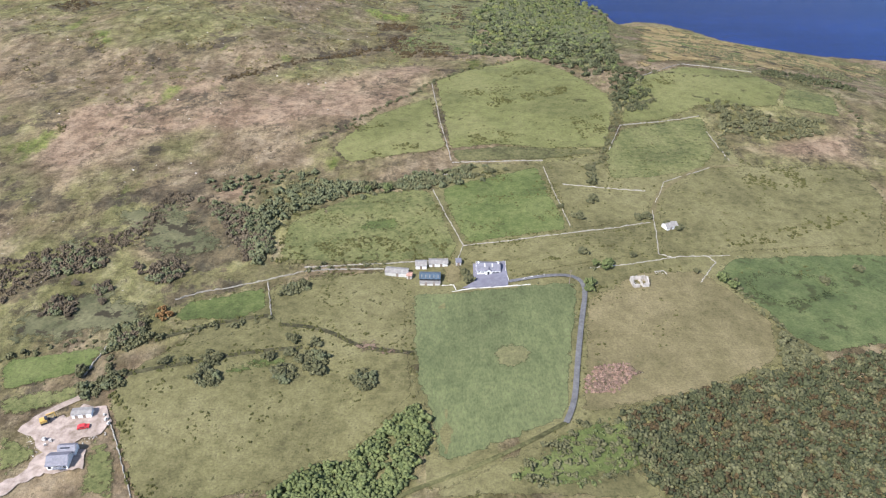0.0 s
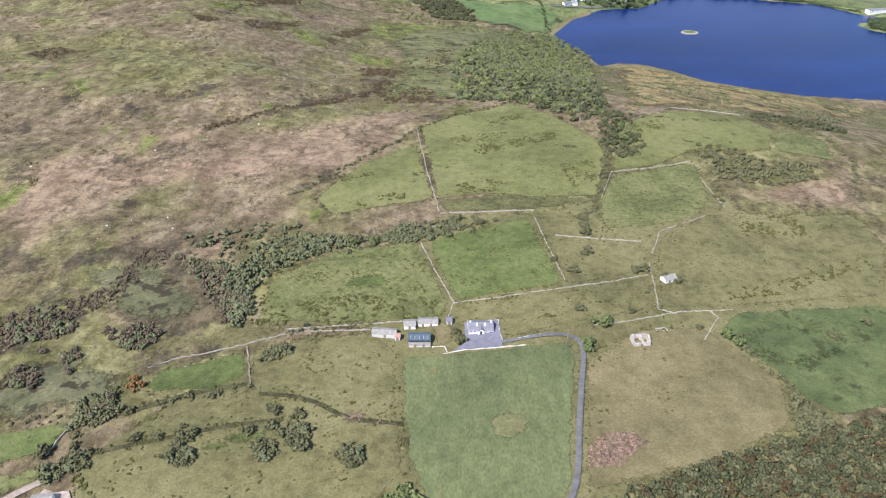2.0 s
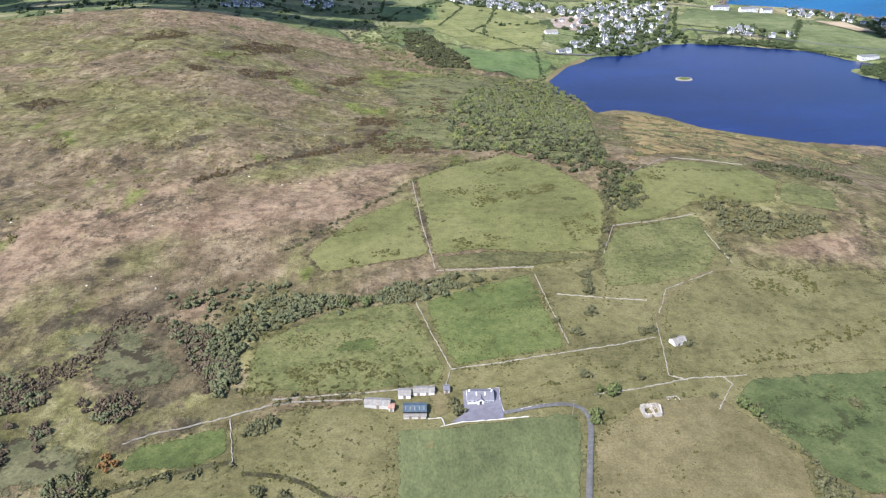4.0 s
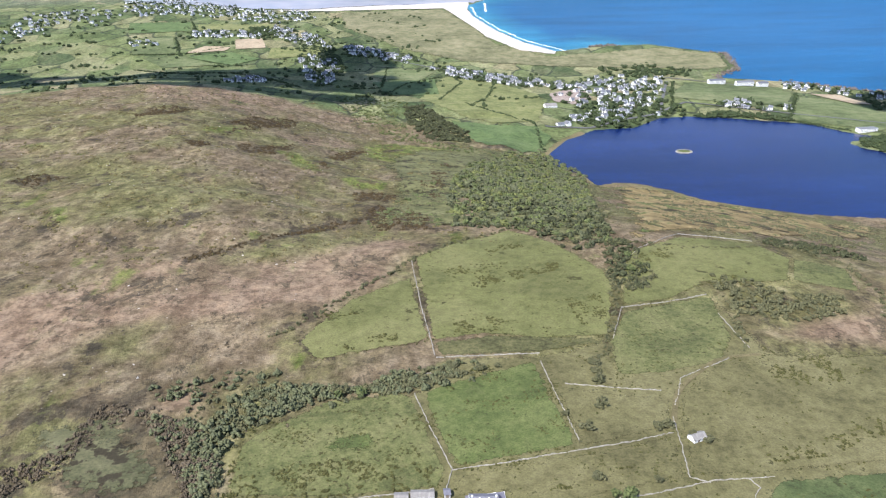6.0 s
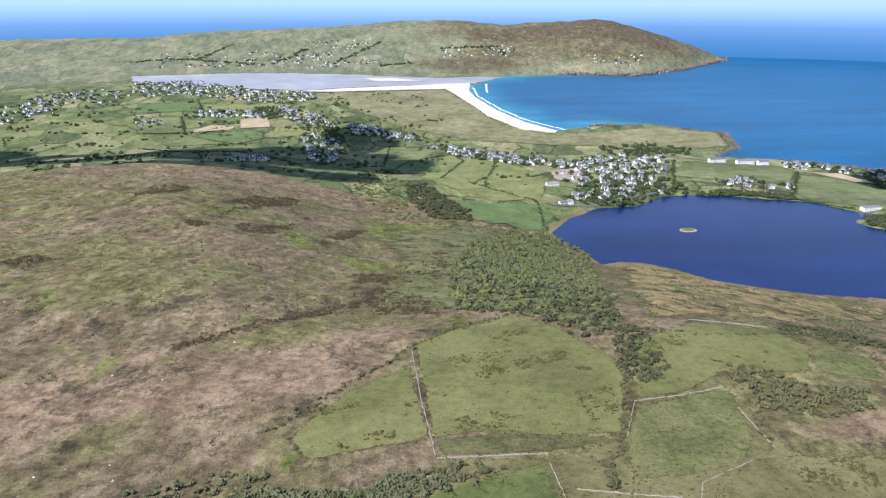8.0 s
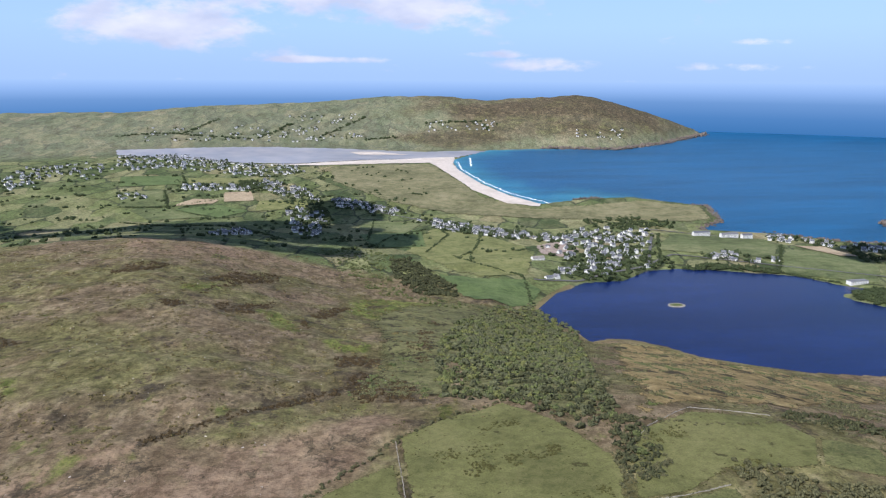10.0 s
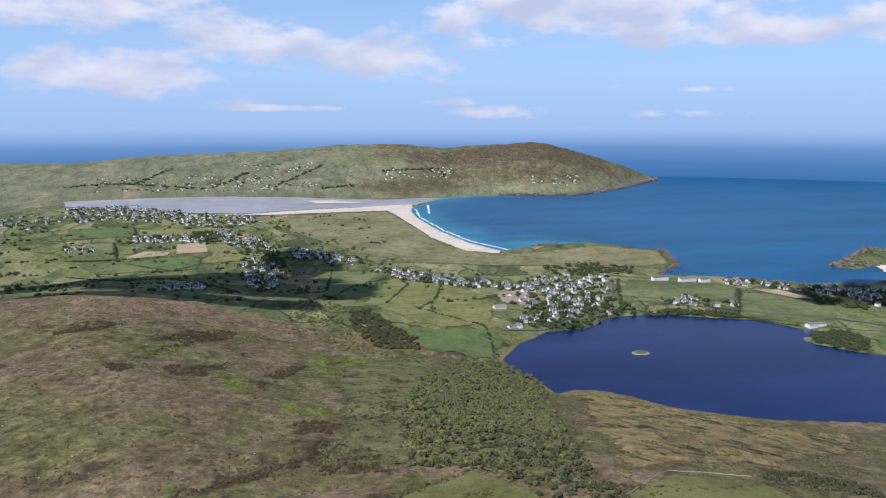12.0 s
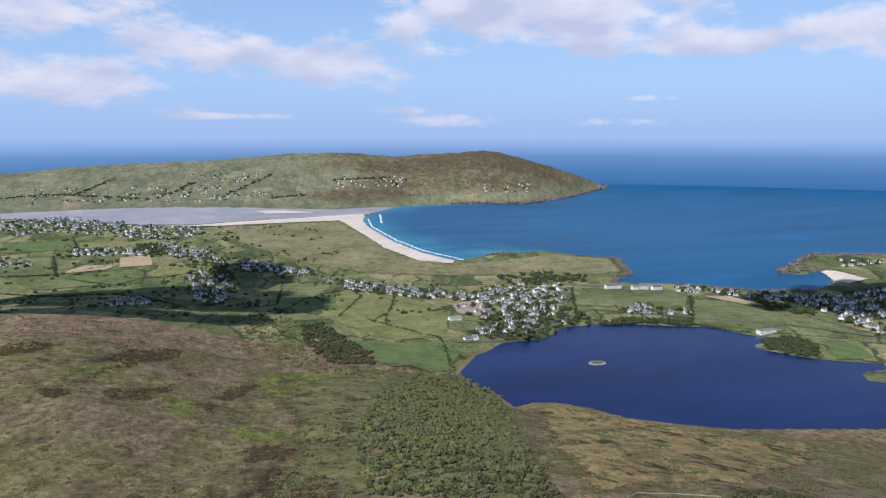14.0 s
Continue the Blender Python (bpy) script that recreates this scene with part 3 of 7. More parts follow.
def gable_roof(bm, x0, x1, y0, y1, eave, ridge, over=0.35, thick=0.18, along="x"):
    """Two pitched slabs with thickness and overhanging eaves."""
    if along == "y":
        before = set(bm.verts)
        gable_roof(bm, y0, y1, x0, x1, eave, ridge, over, thick)
        for v in set(bm.verts) - before:
            v.co.x, v.co.y = v.co.y, v.co.x
        return
    ym, k = (y0 + y1) / 2, (ridge - eave) / ((y1 - y0) / 2)
    xa, xb = x0 - over, x1 + over
    lo = eave - over * k
    for ye in (y0 - over, y1 + over):
        pts = [(xa, ye, lo), (xb, ye, lo), (xb, ym, ridge), (xa, ym, ridge)]
        a = [bm.verts.new(p) for p in pts]
        c = [bm.verts.new((p[0], p[1], p[2] + thick)) for p in pts]
        bm.faces.new(a[::-1])
        bm.faces.new(c)
        for i in range(4):
            bm.faces.new((a[i], a[(i + 1) % 4], c[(i + 1) % 4], c[i]))


def gable_walls(bm, x0, x1, y0, y1, base, eave, ridge, along="x"):
    """Four walls with pointed gable ends."""
    before = set(bm.verts)
    if along == "y":
        x0, x1, y0, y1 = y0, y1, x0, x1
    ym = (y0 + y1) / 2
    a = [bm.verts.new(p) for p in ((x0, y0, base), (x1, y0, base), (x1, y1, base), (x0, y1, base))]
    c = [bm.verts.new(p) for p in ((x0, y0, eave), (x1, y0, eave), (x1, y1, eave), (x0, y1, eave))]
    r0, r1 = bm.verts.new((x0, ym, ridge)), bm.verts.new((x1, ym, ridge))
    bm.faces.new(a[::-1])
    bm.faces.new((a[0], a[1], c[1], c[0]))
    bm.faces.new((a[2], a[3], c[3], c[2]))
    bm.faces.new((a[1], a[2], c[2], r1, c[1]))
    bm.faces.new((a[3], a[0], c[0], r0, c[3]))
    bm.faces.new((c[0], c[1], r1, r0))
    bm.faces.new((c[2], c[3], r0, r1))
    if along == "y":
        for v in set(bm.verts) - before:
            v.co.x, v.co.y = v.co.y, v.co.x


def h1(x, y):
    return float(height(np.array([x]), np.array([y]))[0])


def empty(name, x, y, turn, label, category, group="", z=None, size=1.0):
    ob = new(name)
    ob.matrix_world = Matrix.Translation((x, y, h1(x, y) if z is None else z)) @ pose(0, 0, 0, 0, 0, turn) @ Matrix.Scale(size, 4)
    return tagged(ob, label, category, group)


def drape(name, poly, mat, label, category="", lift=0.35, cell=5.0, kind="structure", wobble=0.0, feather=0.6):
    """A patch of ground cover laid over the land inside an outline."""
    if wobble:
        fine = []
        rng = random.Random(len(poly) * 7 + int(abs(poly[0][0])))
        for (ax, ay), (bx, by) in zip(poly, poly[1:] + poly[:1]):
            n = max(1, int(math.hypot(bx - ax, by - ay) / (wobble * 2.5)))
            for i in range(n):
                fine.append((ax + (bx - ax) * i / n + rng.uniform(-wobble, wobble), ay + (by - ay) * i / n + rng.uniform(-wobble, wobble)))
        poly = fine
    bm = bmesh.new()
    bm.faces.new([bm.verts.new((x, y, 0)) for x, y in poly])
    bmesh.ops.triangulate(bm, faces=bm.faces[:])
    xs, ys = [p[0] for p in poly], [p[1] for p in poly]
    span = max(max(xs) - min(xs), max(ys) - min(ys))
    cell = max(cell, span / 34)
    for axis, lo, hi in ((0, min(xs), max(xs)), (1, min(ys), max(ys))):
        c = lo + cell
        while c < hi:
            no = (1, 0, 0) if axis == 0 else (0, 1, 0)
            bmesh.ops.bisect_plane(bm, geom=bm.verts[:] + bm.edges[:] + bm.faces[:], dist=0.01, plane_co=[v * c for v in no], plane_no=no)
            c += cell
    z = height(np.array([v.co.x for v in bm.verts]), np.array([v.co.y for v in bm.verts]))
    for v, h in zip(bm.verts, z):
        v.co.z = h + lift
    for f in bm.faces:
        f.smooth = True
        if f.normal.z < 0:
            f.normal_flip()
    bmesh.ops.recalc_face_normals(bm, faces=bm.faces)
    if bm.faces and sum(f.normal.z for f in bm.faces) < 0:
        bmesh.ops.reverse_faces(bm, faces=bm.faces[:])
    me = bpy.data.meshes.new(name)
    bm.to_mesh(me)
    bm.free()
    co = np.empty(len(me.vertices) * 3)
    me.vertices.foreach_get("co", co)
    co = co.reshape(-1, 3)
    d = -edge_distance(co[:, 0], co[:, 1], list(poly))
    at = me.attributes.new("rim", "FLOAT", "POINT")
    at.data.foreach_set("value", (1 - np.clip(d / (cell * feather), 0, 1)).astype(np.float32))
    me.materials.append(mat)
    if name == "field" and math.hypot(poly[0][0], poly[0][1]) < 900:
        EDGES.append(poly)
    return tagged(new(name, me), label, category or name.replace("_", " "), kind=kind)


EDGES = []


def resample(pts, gap):
    out = []
    for (ax, ay), (bx, by) in zip(pts, pts[1:]):
        n = max(1, int(math.hypot(bx - ax, by - ay) / gap))
        out += [(ax + (bx - ax) * i / n, ay + (by - ay) * i / n) for i in range(n)]
    return np.array(out + [pts[-1]])


def stone_wall(pts, label="grey dry-stone field wall with a ragged top", tall=0.75, wide=0.4, mat=None, name="stone_wall", jitter=0.28, gap=1.3):
    p = resample(pts, gap)
    rng = np.random.RandomState(int(abs(p[0][0]) * 10) % 9999)
    p[1:-1] += rng.uniform(-jitter, jitter, p[1:-1].shape)
    t = np.gradient(p, axis=0)
    n = np.stack([-t[:, 1], t[:, 0]], 1) / np.maximum(np.hypot(t[:, 0], t[:, 1]), 1e-6)[:, None]
    z = height(p[:, 0], p[:, 1])
    verts, faces = [], []
    for i in range(len(p)):
        w, hgt = wide * rng.uniform(0.6, 1.4) / 2, tall * rng.uniform(0.35, 1.15)
        for s, k, up in ((-1, 1.2, -0.5), (-1, 0.8, hgt * 0.9), (0.1, 0.5, hgt), (1, 0.8, hgt * 0.85), (1, 1.2, -0.5)):
            verts.append((p[i][0] + n[i][0] * s * w * k, p[i][1] + n[i][1] * s * w * k, z[i] + up))
        if i:
            a, c = (i - 1) * 5, i * 5
            faces += [(a + j, c + j, c + j + 1, a + j + 1) for j in range(4)]
    faces += [(0, 1, 2, 3, 4), tuple(len(verts) - 1 - j for j in range(5))]
    return tagged(new(name, mesh_of(name, verts, faces, mat or M_STONE)), label, name.replace("_", " "))


def road(name, pts, width, mat, label, lift=0.5):
    p = resample(pts, 4.0)
    for _ in range(6):
        p[1:-1] = (p[:-2] + 2 * p[1:-1] + p[2:]) / 4
    t = np.gradient(p, axis=0)
    n = np.stack([-t[:, 1], t[:, 0]], 1) / np.maximum(np.hypot(t[:, 0], t[:, 1]), 1e-6)[:, None]
    rows = []
    for s in (-0.5, -0.17, 0.17, 0.5):
        q = p + n * width * s
        rows.append(np.column_stack([q, height(q[:, 0], q[:, 1]) + lift - (0.12 if abs(s) > 0.4 else 0)]))
    k = len(p)
    faces = [(r * k + i, r * k + i + 1, (r + 1) * k + i + 1, (r + 1) * k + i) for r in range(3) for i in range(k - 1)]
    me = mesh_of(name, np.concatenate(rows).tolist(), [f[::-1] for f in faces], mat, True)
    return tagged(new(name, me), label, "road", kind="structure")


def clump_shape(seed, lumps, flat=0.8, size=0.36):
    """A crown of unit radius: many small faceted leaf clumps on and inside an uneven shell, base at z = 0."""
    rng = np.random.RandomState(seed)
    octa = np.array([(1, 0, 0), (-1, 0, 0), (0, 1, 0), (0, -1, 0), (0, 0, 1), (0, 0, -1)], float)
    tri = np.array([(0, 2, 4), (2, 1, 4), (1, 3, 4), (3, 0, 4), (2, 0, 5), (1, 2, 5), (3, 1, 5), (0, 3, 5)])
    V, F = [], []
    for i in range(lumps):
        d = rng.normal(size=3)
        d /= np.linalg.norm(d)
        d[2] = abs(d[2]) if rng.rand() < 0.8 else d[2]
        r = rng.uniform(0.45, 0.95) * (1 + 0.25 * math.sin(3 * math.atan2(d[1], d[0]) + seed))
        c = d * r * np.array([1, 1, flat]) + np.array([0, 0, flat * 0.55])
        q = np.linalg.qr(rng.normal(size=(3, 3)))[0]
        V.append((octa * rng.uniform(0.6, 1.25, (6, 1)) * size * rng.uniform(0.65, 1.3)) @ q + c)
        F.append(tri + 6 * i)
    return np.concatenate(V), np.concatenate(F)


GROVE = [clump_shape(s, n, f, z) for s, n, f, z in ((14, 18, 0.8, 0.44), (15, 20, 0.9, 0.42), (16, 16, 0.7, 0.47))]
CLUMPS = [clump_shape(s, n, f, z) for s, n, f, z in ((1, 34, 0.85, 0.36), (2, 30, 0.95, 0.38), (3, 26, 0.7, 0.40), (4, 38, 1.1, 0.33))]
TINY = [clump_shape(s, n, f, z) for s, n, f, z in ((8, 5, 0.5, 0.7), (9, 4, 0.45, 0.75), (10, 6, 0.6, 0.65))]
LOW = [clump_shape(k, n, f, z) for k, n, f, z in ((18, 7, 0.28, 0.5), (19, 6, 0.24, 0.55), (20, 8, 0.32, 0.48))]
SMALL = [clump_shape(s, n, f, z) for s, n, f, z in ((5, 13, 0.7, 0.52), (6, 11, 0.6, 0.55), (7, 15, 0.85, 0.48))]


def scatter(name, xy, sizes, mat, label, shapes=None, sink=0.12, category=""):
    """Countless plants of one kind, joined into one object."""
    shapes = shapes or CLUMPS
    xy, sizes = np.asarray(xy), np.asarray(sizes)
    if not len(xy):
        return None
    z = height(xy[:, 0], xy[:, 1])
    rng = np.random.RandomState(len(xy))
    V, F, base = [], [], 0
    for k, (sv, sf) in enumerate(shapes):
        pick = np.where(np.arange(len(xy)) % len(shapes) == k)[0]
        if not len(pick):
            continue
        a = rng.uniform(0, 6.28, len(pick))
        s = sizes[pick]
        st = rng.uniform(0.8, 1.2, len(pick))
        x = (sv[None, :, 0] * np.cos(a)[:, None] - sv[None, :, 1] * np.sin(a)[:, None]) * s[:, None] + xy[pick, 0][:, None]
        y = (sv[None, :, 0] * np.sin(a)[:, None] + sv[None, :, 1] * np.cos(a)[:, None]) * s[:, None] + xy[pick, 1][:, None]
        zz = (sv[None, :, 2] - sink) * (s * st)[:, None] + z[pick][:, None]
        V.append(np.stack([x, y, zz], 2).reshape(-1, 3))
        F.append((sf[None] + (np.arange(len(pick)) * len(sv))[:, None, None]).reshape(-1, 3) + base)
        base += len(pick) * len(sv)
    V, F = np.concatenate(V), np.concatenate(F)
    me = bpy.data.meshes.new(name)
    me.vertices.add(len(V))
    me.vertices.foreach_set("co", V.ravel())
    me.loops.add(F.size)
    me.loops.foreach_set("vertex_index", F.ravel().astype(np.int32))
    me.polygons.add(len(F))
    me.polygons.foreach_set("loop_start", np.arange(0, F.size, 3, dtype=np.int32))
    me.polygons.foreach_set("use_smooth", np.ones(len(F), bool))
    me.materials.append(mat)
    me.update(calc_edges=True)
    return tagged(new(name, me), label, category or name.replace("_", " "), kind="stuff")


def in_poly(poly, count, seed, keep=None, gap=0.0):
    """Random places inside an outline."""
    rng = np.random.RandomState(seed)
    p = np.array(poly, float)
    lo, hi = p.min(0), p.max(0)
    area = abs(sum(a[0] * b[1] - b[0] * a[1] for a, b in zip(poly, poly[1:] + poly[:1]))) / 2
    n = int(count * (hi - lo).prod() / max(area, 1) * 1.05) + 5
    q = rng.uniform(lo, hi, (n, 2))
    q = q[edge_distance(q[:, 0], q[:, 1], list(poly)) < -gap]
    if keep:
        q = q[keep(q[:, 0], q[:, 1])]
    return q[:count]


def along(pts, gap, spread, seed):
    rng = np.random.RandomState(seed)
    p = resample(pts, gap)
    return p + rng.normal(size=p.shape) * spread


def sizes_for(n, lo, hi, seed=0):
    return np.random.RandomState(seed + n).uniform(lo, hi, n)


# ---------------------------------------------------------------- ground, water, distance
RUSSET = [([(-240, 408), (-250, 479), (-209, 487), (-173, 520), (-87, 531), (-19, 597), (22, 583), (-12, 484), (-75, 439), (-141, 440), (-181, 425), (-197, 405), (-208, 365)], 0.75),
          ([(-577, 1682), (-423, 1674), (-268, 1680), (-130, 1584), (-44, 1477), (-112, 1366), (-233, 1246), (-328, 1196), (-430, 1289)], 0.5),
          ([(-168, 1088), (-97, 1187), (-66, 1170), (-107, 1013), (-148, 970)], 0.5), ([(179, 410), (229, 420), (280, 434), (253, 391), (203, 394)], 0.7),
          ([(-140, 299), (-134, 317), (-119, 311), (-115, 293), (-137, 294)], 0.8), ([(-122, 366), (-100, 369), (-96, 349), (-112, 350)], 0.8),
          ([(275, 1020), (362, 995), (412, 790), (602, 918), (414, 642), (253, 586), (175, 593)], 0.45)]
# wet green flushes in the hollows of the moor
FLUSHES = [[(-156, 927), (-141, 931), (-113, 903), (-91, 845), (-102, 826), (-123, 850)], [(-81, 817), (-56, 838), (-25, 812), (-27, 795), (-58, 789)],
           [(-64, 1037), (-60, 1195), (13, 1216), (73, 1168), (104, 1093), (8, 995)], [(-255, 977), (-255, 1052), (-215, 1098), (-204, 1015), (-228, 955)],
           [(6, 843), (90, 914), (158, 945), (122, 792), (47, 753)]]
# dark heather drifts
DRIFTS = [[(-246, 1066), (-247, 1147), (-223, 1232), (-181, 1277), (-179, 1195), (-211, 1104)], [(-208, 927), (-185, 944), (-158, 931), (-156, 900), (-189, 900)],
          [(-252, 894), (-240, 921), (-226, 900), (-225, 855), (-241, 865)], [(-109, 917), (-102, 931), (-91, 891), (-97, 870)],
          [(-104, 963), (-95, 1023), (-73, 1069), (-58, 1069), (-74, 994), (-88, 956)], [(24, 951), (47, 999), (63, 955), (45, 767), (25, 797)],
          [(-57, 758), (-43, 782), (-14, 769), (-9, 717), (-35, 723), (-47, 703)], [(-38, 665), (-30, 695), (3, 695), (15, 663), (20, 613), (-30, 615)]]
DRIFTS += [[(-205, 250), (-190, 300), (-150, 318), (-128, 352), (-96, 330), (-82, 290), (-108, 286), (-150, 300), (-180, 262)], [(-200, 322), (-170, 330), (-130, 345), (-150, 322), (-190, 305)]]
DRIFTS += [[(-372, 1128), (-339, 1147), (-307, 1147), (-325, 1101), (-363, 1103)], [(-157, 538), (-120, 569), (-38, 649), (-37, 631), (-117, 555), (-150, 522)],
           [(-378, 1092), (-336, 1117), (-320, 1090), (-356, 1043)], [(-229, 943), (-225, 1108), (-189, 1271), (-178, 1199), (-215, 1058)],
           [(-196, 910), (-146, 994), (-142, 966), (-186, 891)], [(9, 822), (108, 850), (92, 765), (28, 701)], [(-369, 737), (-353, 766), (-322, 744), (-344, 705)],
           [(-218, 361), (-184, 348), (-160, 363), (-132, 368), (-129, 356), (-161, 347), (-208, 339)]]

# cloud shade painted as dark heather on the headland's crown and its seaward slope
CROWN_SHADE = [[(300, 4300), (308, 4120), (620, 4070), (871, 4040), (1373, 3954), (1420, 4120), (1500, 4400), (900, 4480)], [(-44, 3799), (460, 3917), (604, 3770), (259, 3620)], [(720, 3960), (1000, 3930), (1159, 3800), (900, 3850)]]


def near_any(x, y, polys, soft):
    """1 inside any of the outlines, fading to 0 over a soft rim."""
    out = np.zeros(np.shape(x))
    for p in polys:
        out = np.maximum(out, step((soft - edge_distance(x, y, p)) / (2 * soft)))
    return out


def build_ground():
    az = np.concatenate([np.arange(-42, 46.01, 0.28), np.arange(50, 318, 4.0)])
    rr = [0.0, 12.0, 24.0]
    while rr[-1] < 4880:
        rr.append(rr[-1] + max(2.0, rr[-1] * 0.0098))
    rr = np.array(rr)
    A, R = np.meshgrid(np.radians(az), rr, indexing="ij")
    x, y = R * np.sin(A), R * np.cos(A) + ORIGIN_Y
    z = height(x, y)
    na, nr = A.shape
    idx = np.arange(na * nr).reshape(na, nr)
    nxt = np.roll(idx, -1, axis=0)
    quads = np.stack([idx[:, :-1], idx[:, 1:], nxt[:, 1:], nxt[:, :-1]], 2).reshape(-1, 4)
    me = bpy.data.meshes.new("ground")
    me.vertices.add(na * nr)
    me.vertices.foreach_set("co", np.stack([x, y, z], 2).ravel())
    me.loops.add(quads.size)
    me.loops.foreach_set("vertex_index", quads[:, ::-1].ravel().astype(np.int32))
    me.polygons.add(len(quads))
    me.polygons.foreach_set("loop_start", np.arange(0, quads.size, 4, dtype=np.int32))
    me.polygons.foreach_set("use_smooth", np.ones(len(quads), bool))
    r, a = R.ravel(), np.degrees(A.ravel())
    low = step((r - np.interp(a, [-40, -19, 0, 8, 16, 40], [1500, 1480, 1330, 1200, 1180, 1180])) / 60)
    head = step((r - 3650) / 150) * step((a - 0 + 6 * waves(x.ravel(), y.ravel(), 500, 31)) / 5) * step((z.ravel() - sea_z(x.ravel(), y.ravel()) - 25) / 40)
    crown = near_any(x.ravel(), y.ravel(), CROWN_SHADE, 60)
    low = low * (1 - 0.7 * head) * (1 - 0.8 * crown)
    rus = np.full(len(r), -0.12)
    for poly, k in RUSSET:
        d = edge_distance(x.ravel(), y.ravel(), poly)
        rus = np.maximum(rus, -0.12 + k * step((25 - d) / 50))
    fx, fy = x.ravel(), y.ravel()
    # real heather drifts plus the headland's painted cloud shade
    heath_shade = np.maximum(np.maximum(0.8 * head, 1.35 * crown), 1.3 * near_any(fx, fy, DRIFTS, 9))
    flush = near_any(fx, fy, FLUSHES, 14)
    for name, val in (("lowland", low), ("russet", rus), ("heath_shade", heath_shade), ("flush", flush), ("far_haze", step((r - 3300) / 300))):
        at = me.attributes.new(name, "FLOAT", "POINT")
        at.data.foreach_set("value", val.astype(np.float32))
    me.materials.append(M_MOOR)
    me.update(calc_edges=True)
    me.validate()
    return tagged(new("ground", me), "rolling moorland of olive bog grass, russet grass and dark heather", "ground", kind="structure")


build_ground()


def build_sea():
    az = np.radians(np.arange(-44, 60.1, 0.5))
    rr = np.arange(1850, 4900.1, 25.0)
    A, R = np.meshgrid(az, rr, indexing="ij")
    x, y = R * np.sin(A), R * np.cos(A) + ORIGIN_Y
    z = sea_z(x, y)
    na, nr = A.shape
    idx = np.arange(na * nr).reshape(na, nr)
    quads = np.stack([idx[:-1, :-1], idx[1:, :-1], idx[1:, 1:], idx[:-1, 1:]], 2).reshape(-1, 4)
    me = mesh_of("sea_water", np.stack([x, y, z], 2).reshape(-1, 3).tolist(), quads.tolist(), M_SEA, True)
    d = -edge_distance(x.ravel(), y.ravel(), BAY)
    beach = [(440, 2349), (359, 2502), (292, 2707), (238, 2996), (237, 3258), (422, 3601)]
    near = np.min([np.hypot(x.ravel() - bx, y.ravel() - by) for bx, by in beach], axis=0)
    val = np.clip(np.maximum(d / 700 + 0.05, (near - 230) / 620), 0, 1)
    at = me.attributes.new("shore", "FLOAT", "POINT")
    at.data.foreach_set("value", val.astype(np.float32))
    tagged(new("sea_water", me), "deep blue sea bay, turquoise along the beach", "water", kind="structure")


build_sea()
lake = bmesh.new()
lake.faces.new([lake.verts.new((x, y, LAKE_Z)) for x, y in [(LAKE[i][0] + (LAKE[i][0] - 600) * 0.05, LAKE[i][1] + (LAKE[i][1] - 1250) * 0.05) for i in range(len(LAKE))]])
bmesh.ops.triangulate(lake, faces=lake.faces[:])
bmesh.ops.recalc_face_normals(lake, faces=lake.faces)
if lake.faces[:][0].normal.z < 0:
    bmesh.ops.reverse_faces(lake, faces=lake.faces[:])
lake_me = bpy.data.meshes.new("lake_water")
lake.to_mesh(lake_me)
lake.free()
lake_me.materials.append(M_LAKE)
tagged(new("lake_water", lake_me), "dark blue rippled lake", "water", kind="structure")


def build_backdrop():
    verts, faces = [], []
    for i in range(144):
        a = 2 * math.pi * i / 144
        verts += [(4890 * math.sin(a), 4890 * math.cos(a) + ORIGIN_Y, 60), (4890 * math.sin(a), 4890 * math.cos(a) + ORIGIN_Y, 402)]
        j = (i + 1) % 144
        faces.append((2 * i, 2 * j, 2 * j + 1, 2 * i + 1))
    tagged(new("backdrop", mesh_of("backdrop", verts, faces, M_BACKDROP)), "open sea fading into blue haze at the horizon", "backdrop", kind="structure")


build_backdrop()


BUSH = {"dark": (M_GORSE, "dark olive gorse bush in rough pasture", 1.7, 3.2), "heather": (M_HEATHER, "brown heathery thicket on the moor", 1.7, 3.0),
        "ochre": (M_OCHRE, "russet bracken clump by a wall", 1.4, 2.2), "green": (M_LEAF, "leafy green garden tree", 2.1, 3.3)}


def stem_mesh(seed, tall, limbs):
    """A tapered trunk that forks into bent limbs."""
    rng = random.Random(seed)
    bm = bmesh.new()

    def limb(p, q, r0, r1):
        d = (q - p).normalized()
        u = d.orthogonal().normalized()
        w = d.cross(u)
        rings = []
        for c, r in ((p, r0), (q, r1)):
            rings.append([bm.verts.new(c + (u * math.cos(k * 1.2566) + w * math.sin(k * 1.2566)) * r) for k in range(5)])
        for k in range(5):
            bm.faces.new((rings[0][k], rings[0][(k + 1) % 5], rings[1][(k + 1) % 5], rings[1][k]))
        bm.faces.new(rings[1])

    fork = Vector((rng.uniform(-0.1, 0.1), rng.uniform(-0.1, 0.1), tall * 0.4))
    limb(Vector((0, 0, -0.3)), fork, 0.09 * tall ** 0.5, 0.06 * tall ** 0.5)
    for i in range(limbs):
        a = 6.283 * i / limbs + rng.uniform(-0.4, 0.4)
        limb(fork, fork + Vector((math.cos(a) * tall * 0.35, math.sin(a) * tall * 0.35, tall * rng.uniform(0.25, 0.5))), 0.05 * tall ** 0.5, 0.015)
    return bm


PLANTS = {}


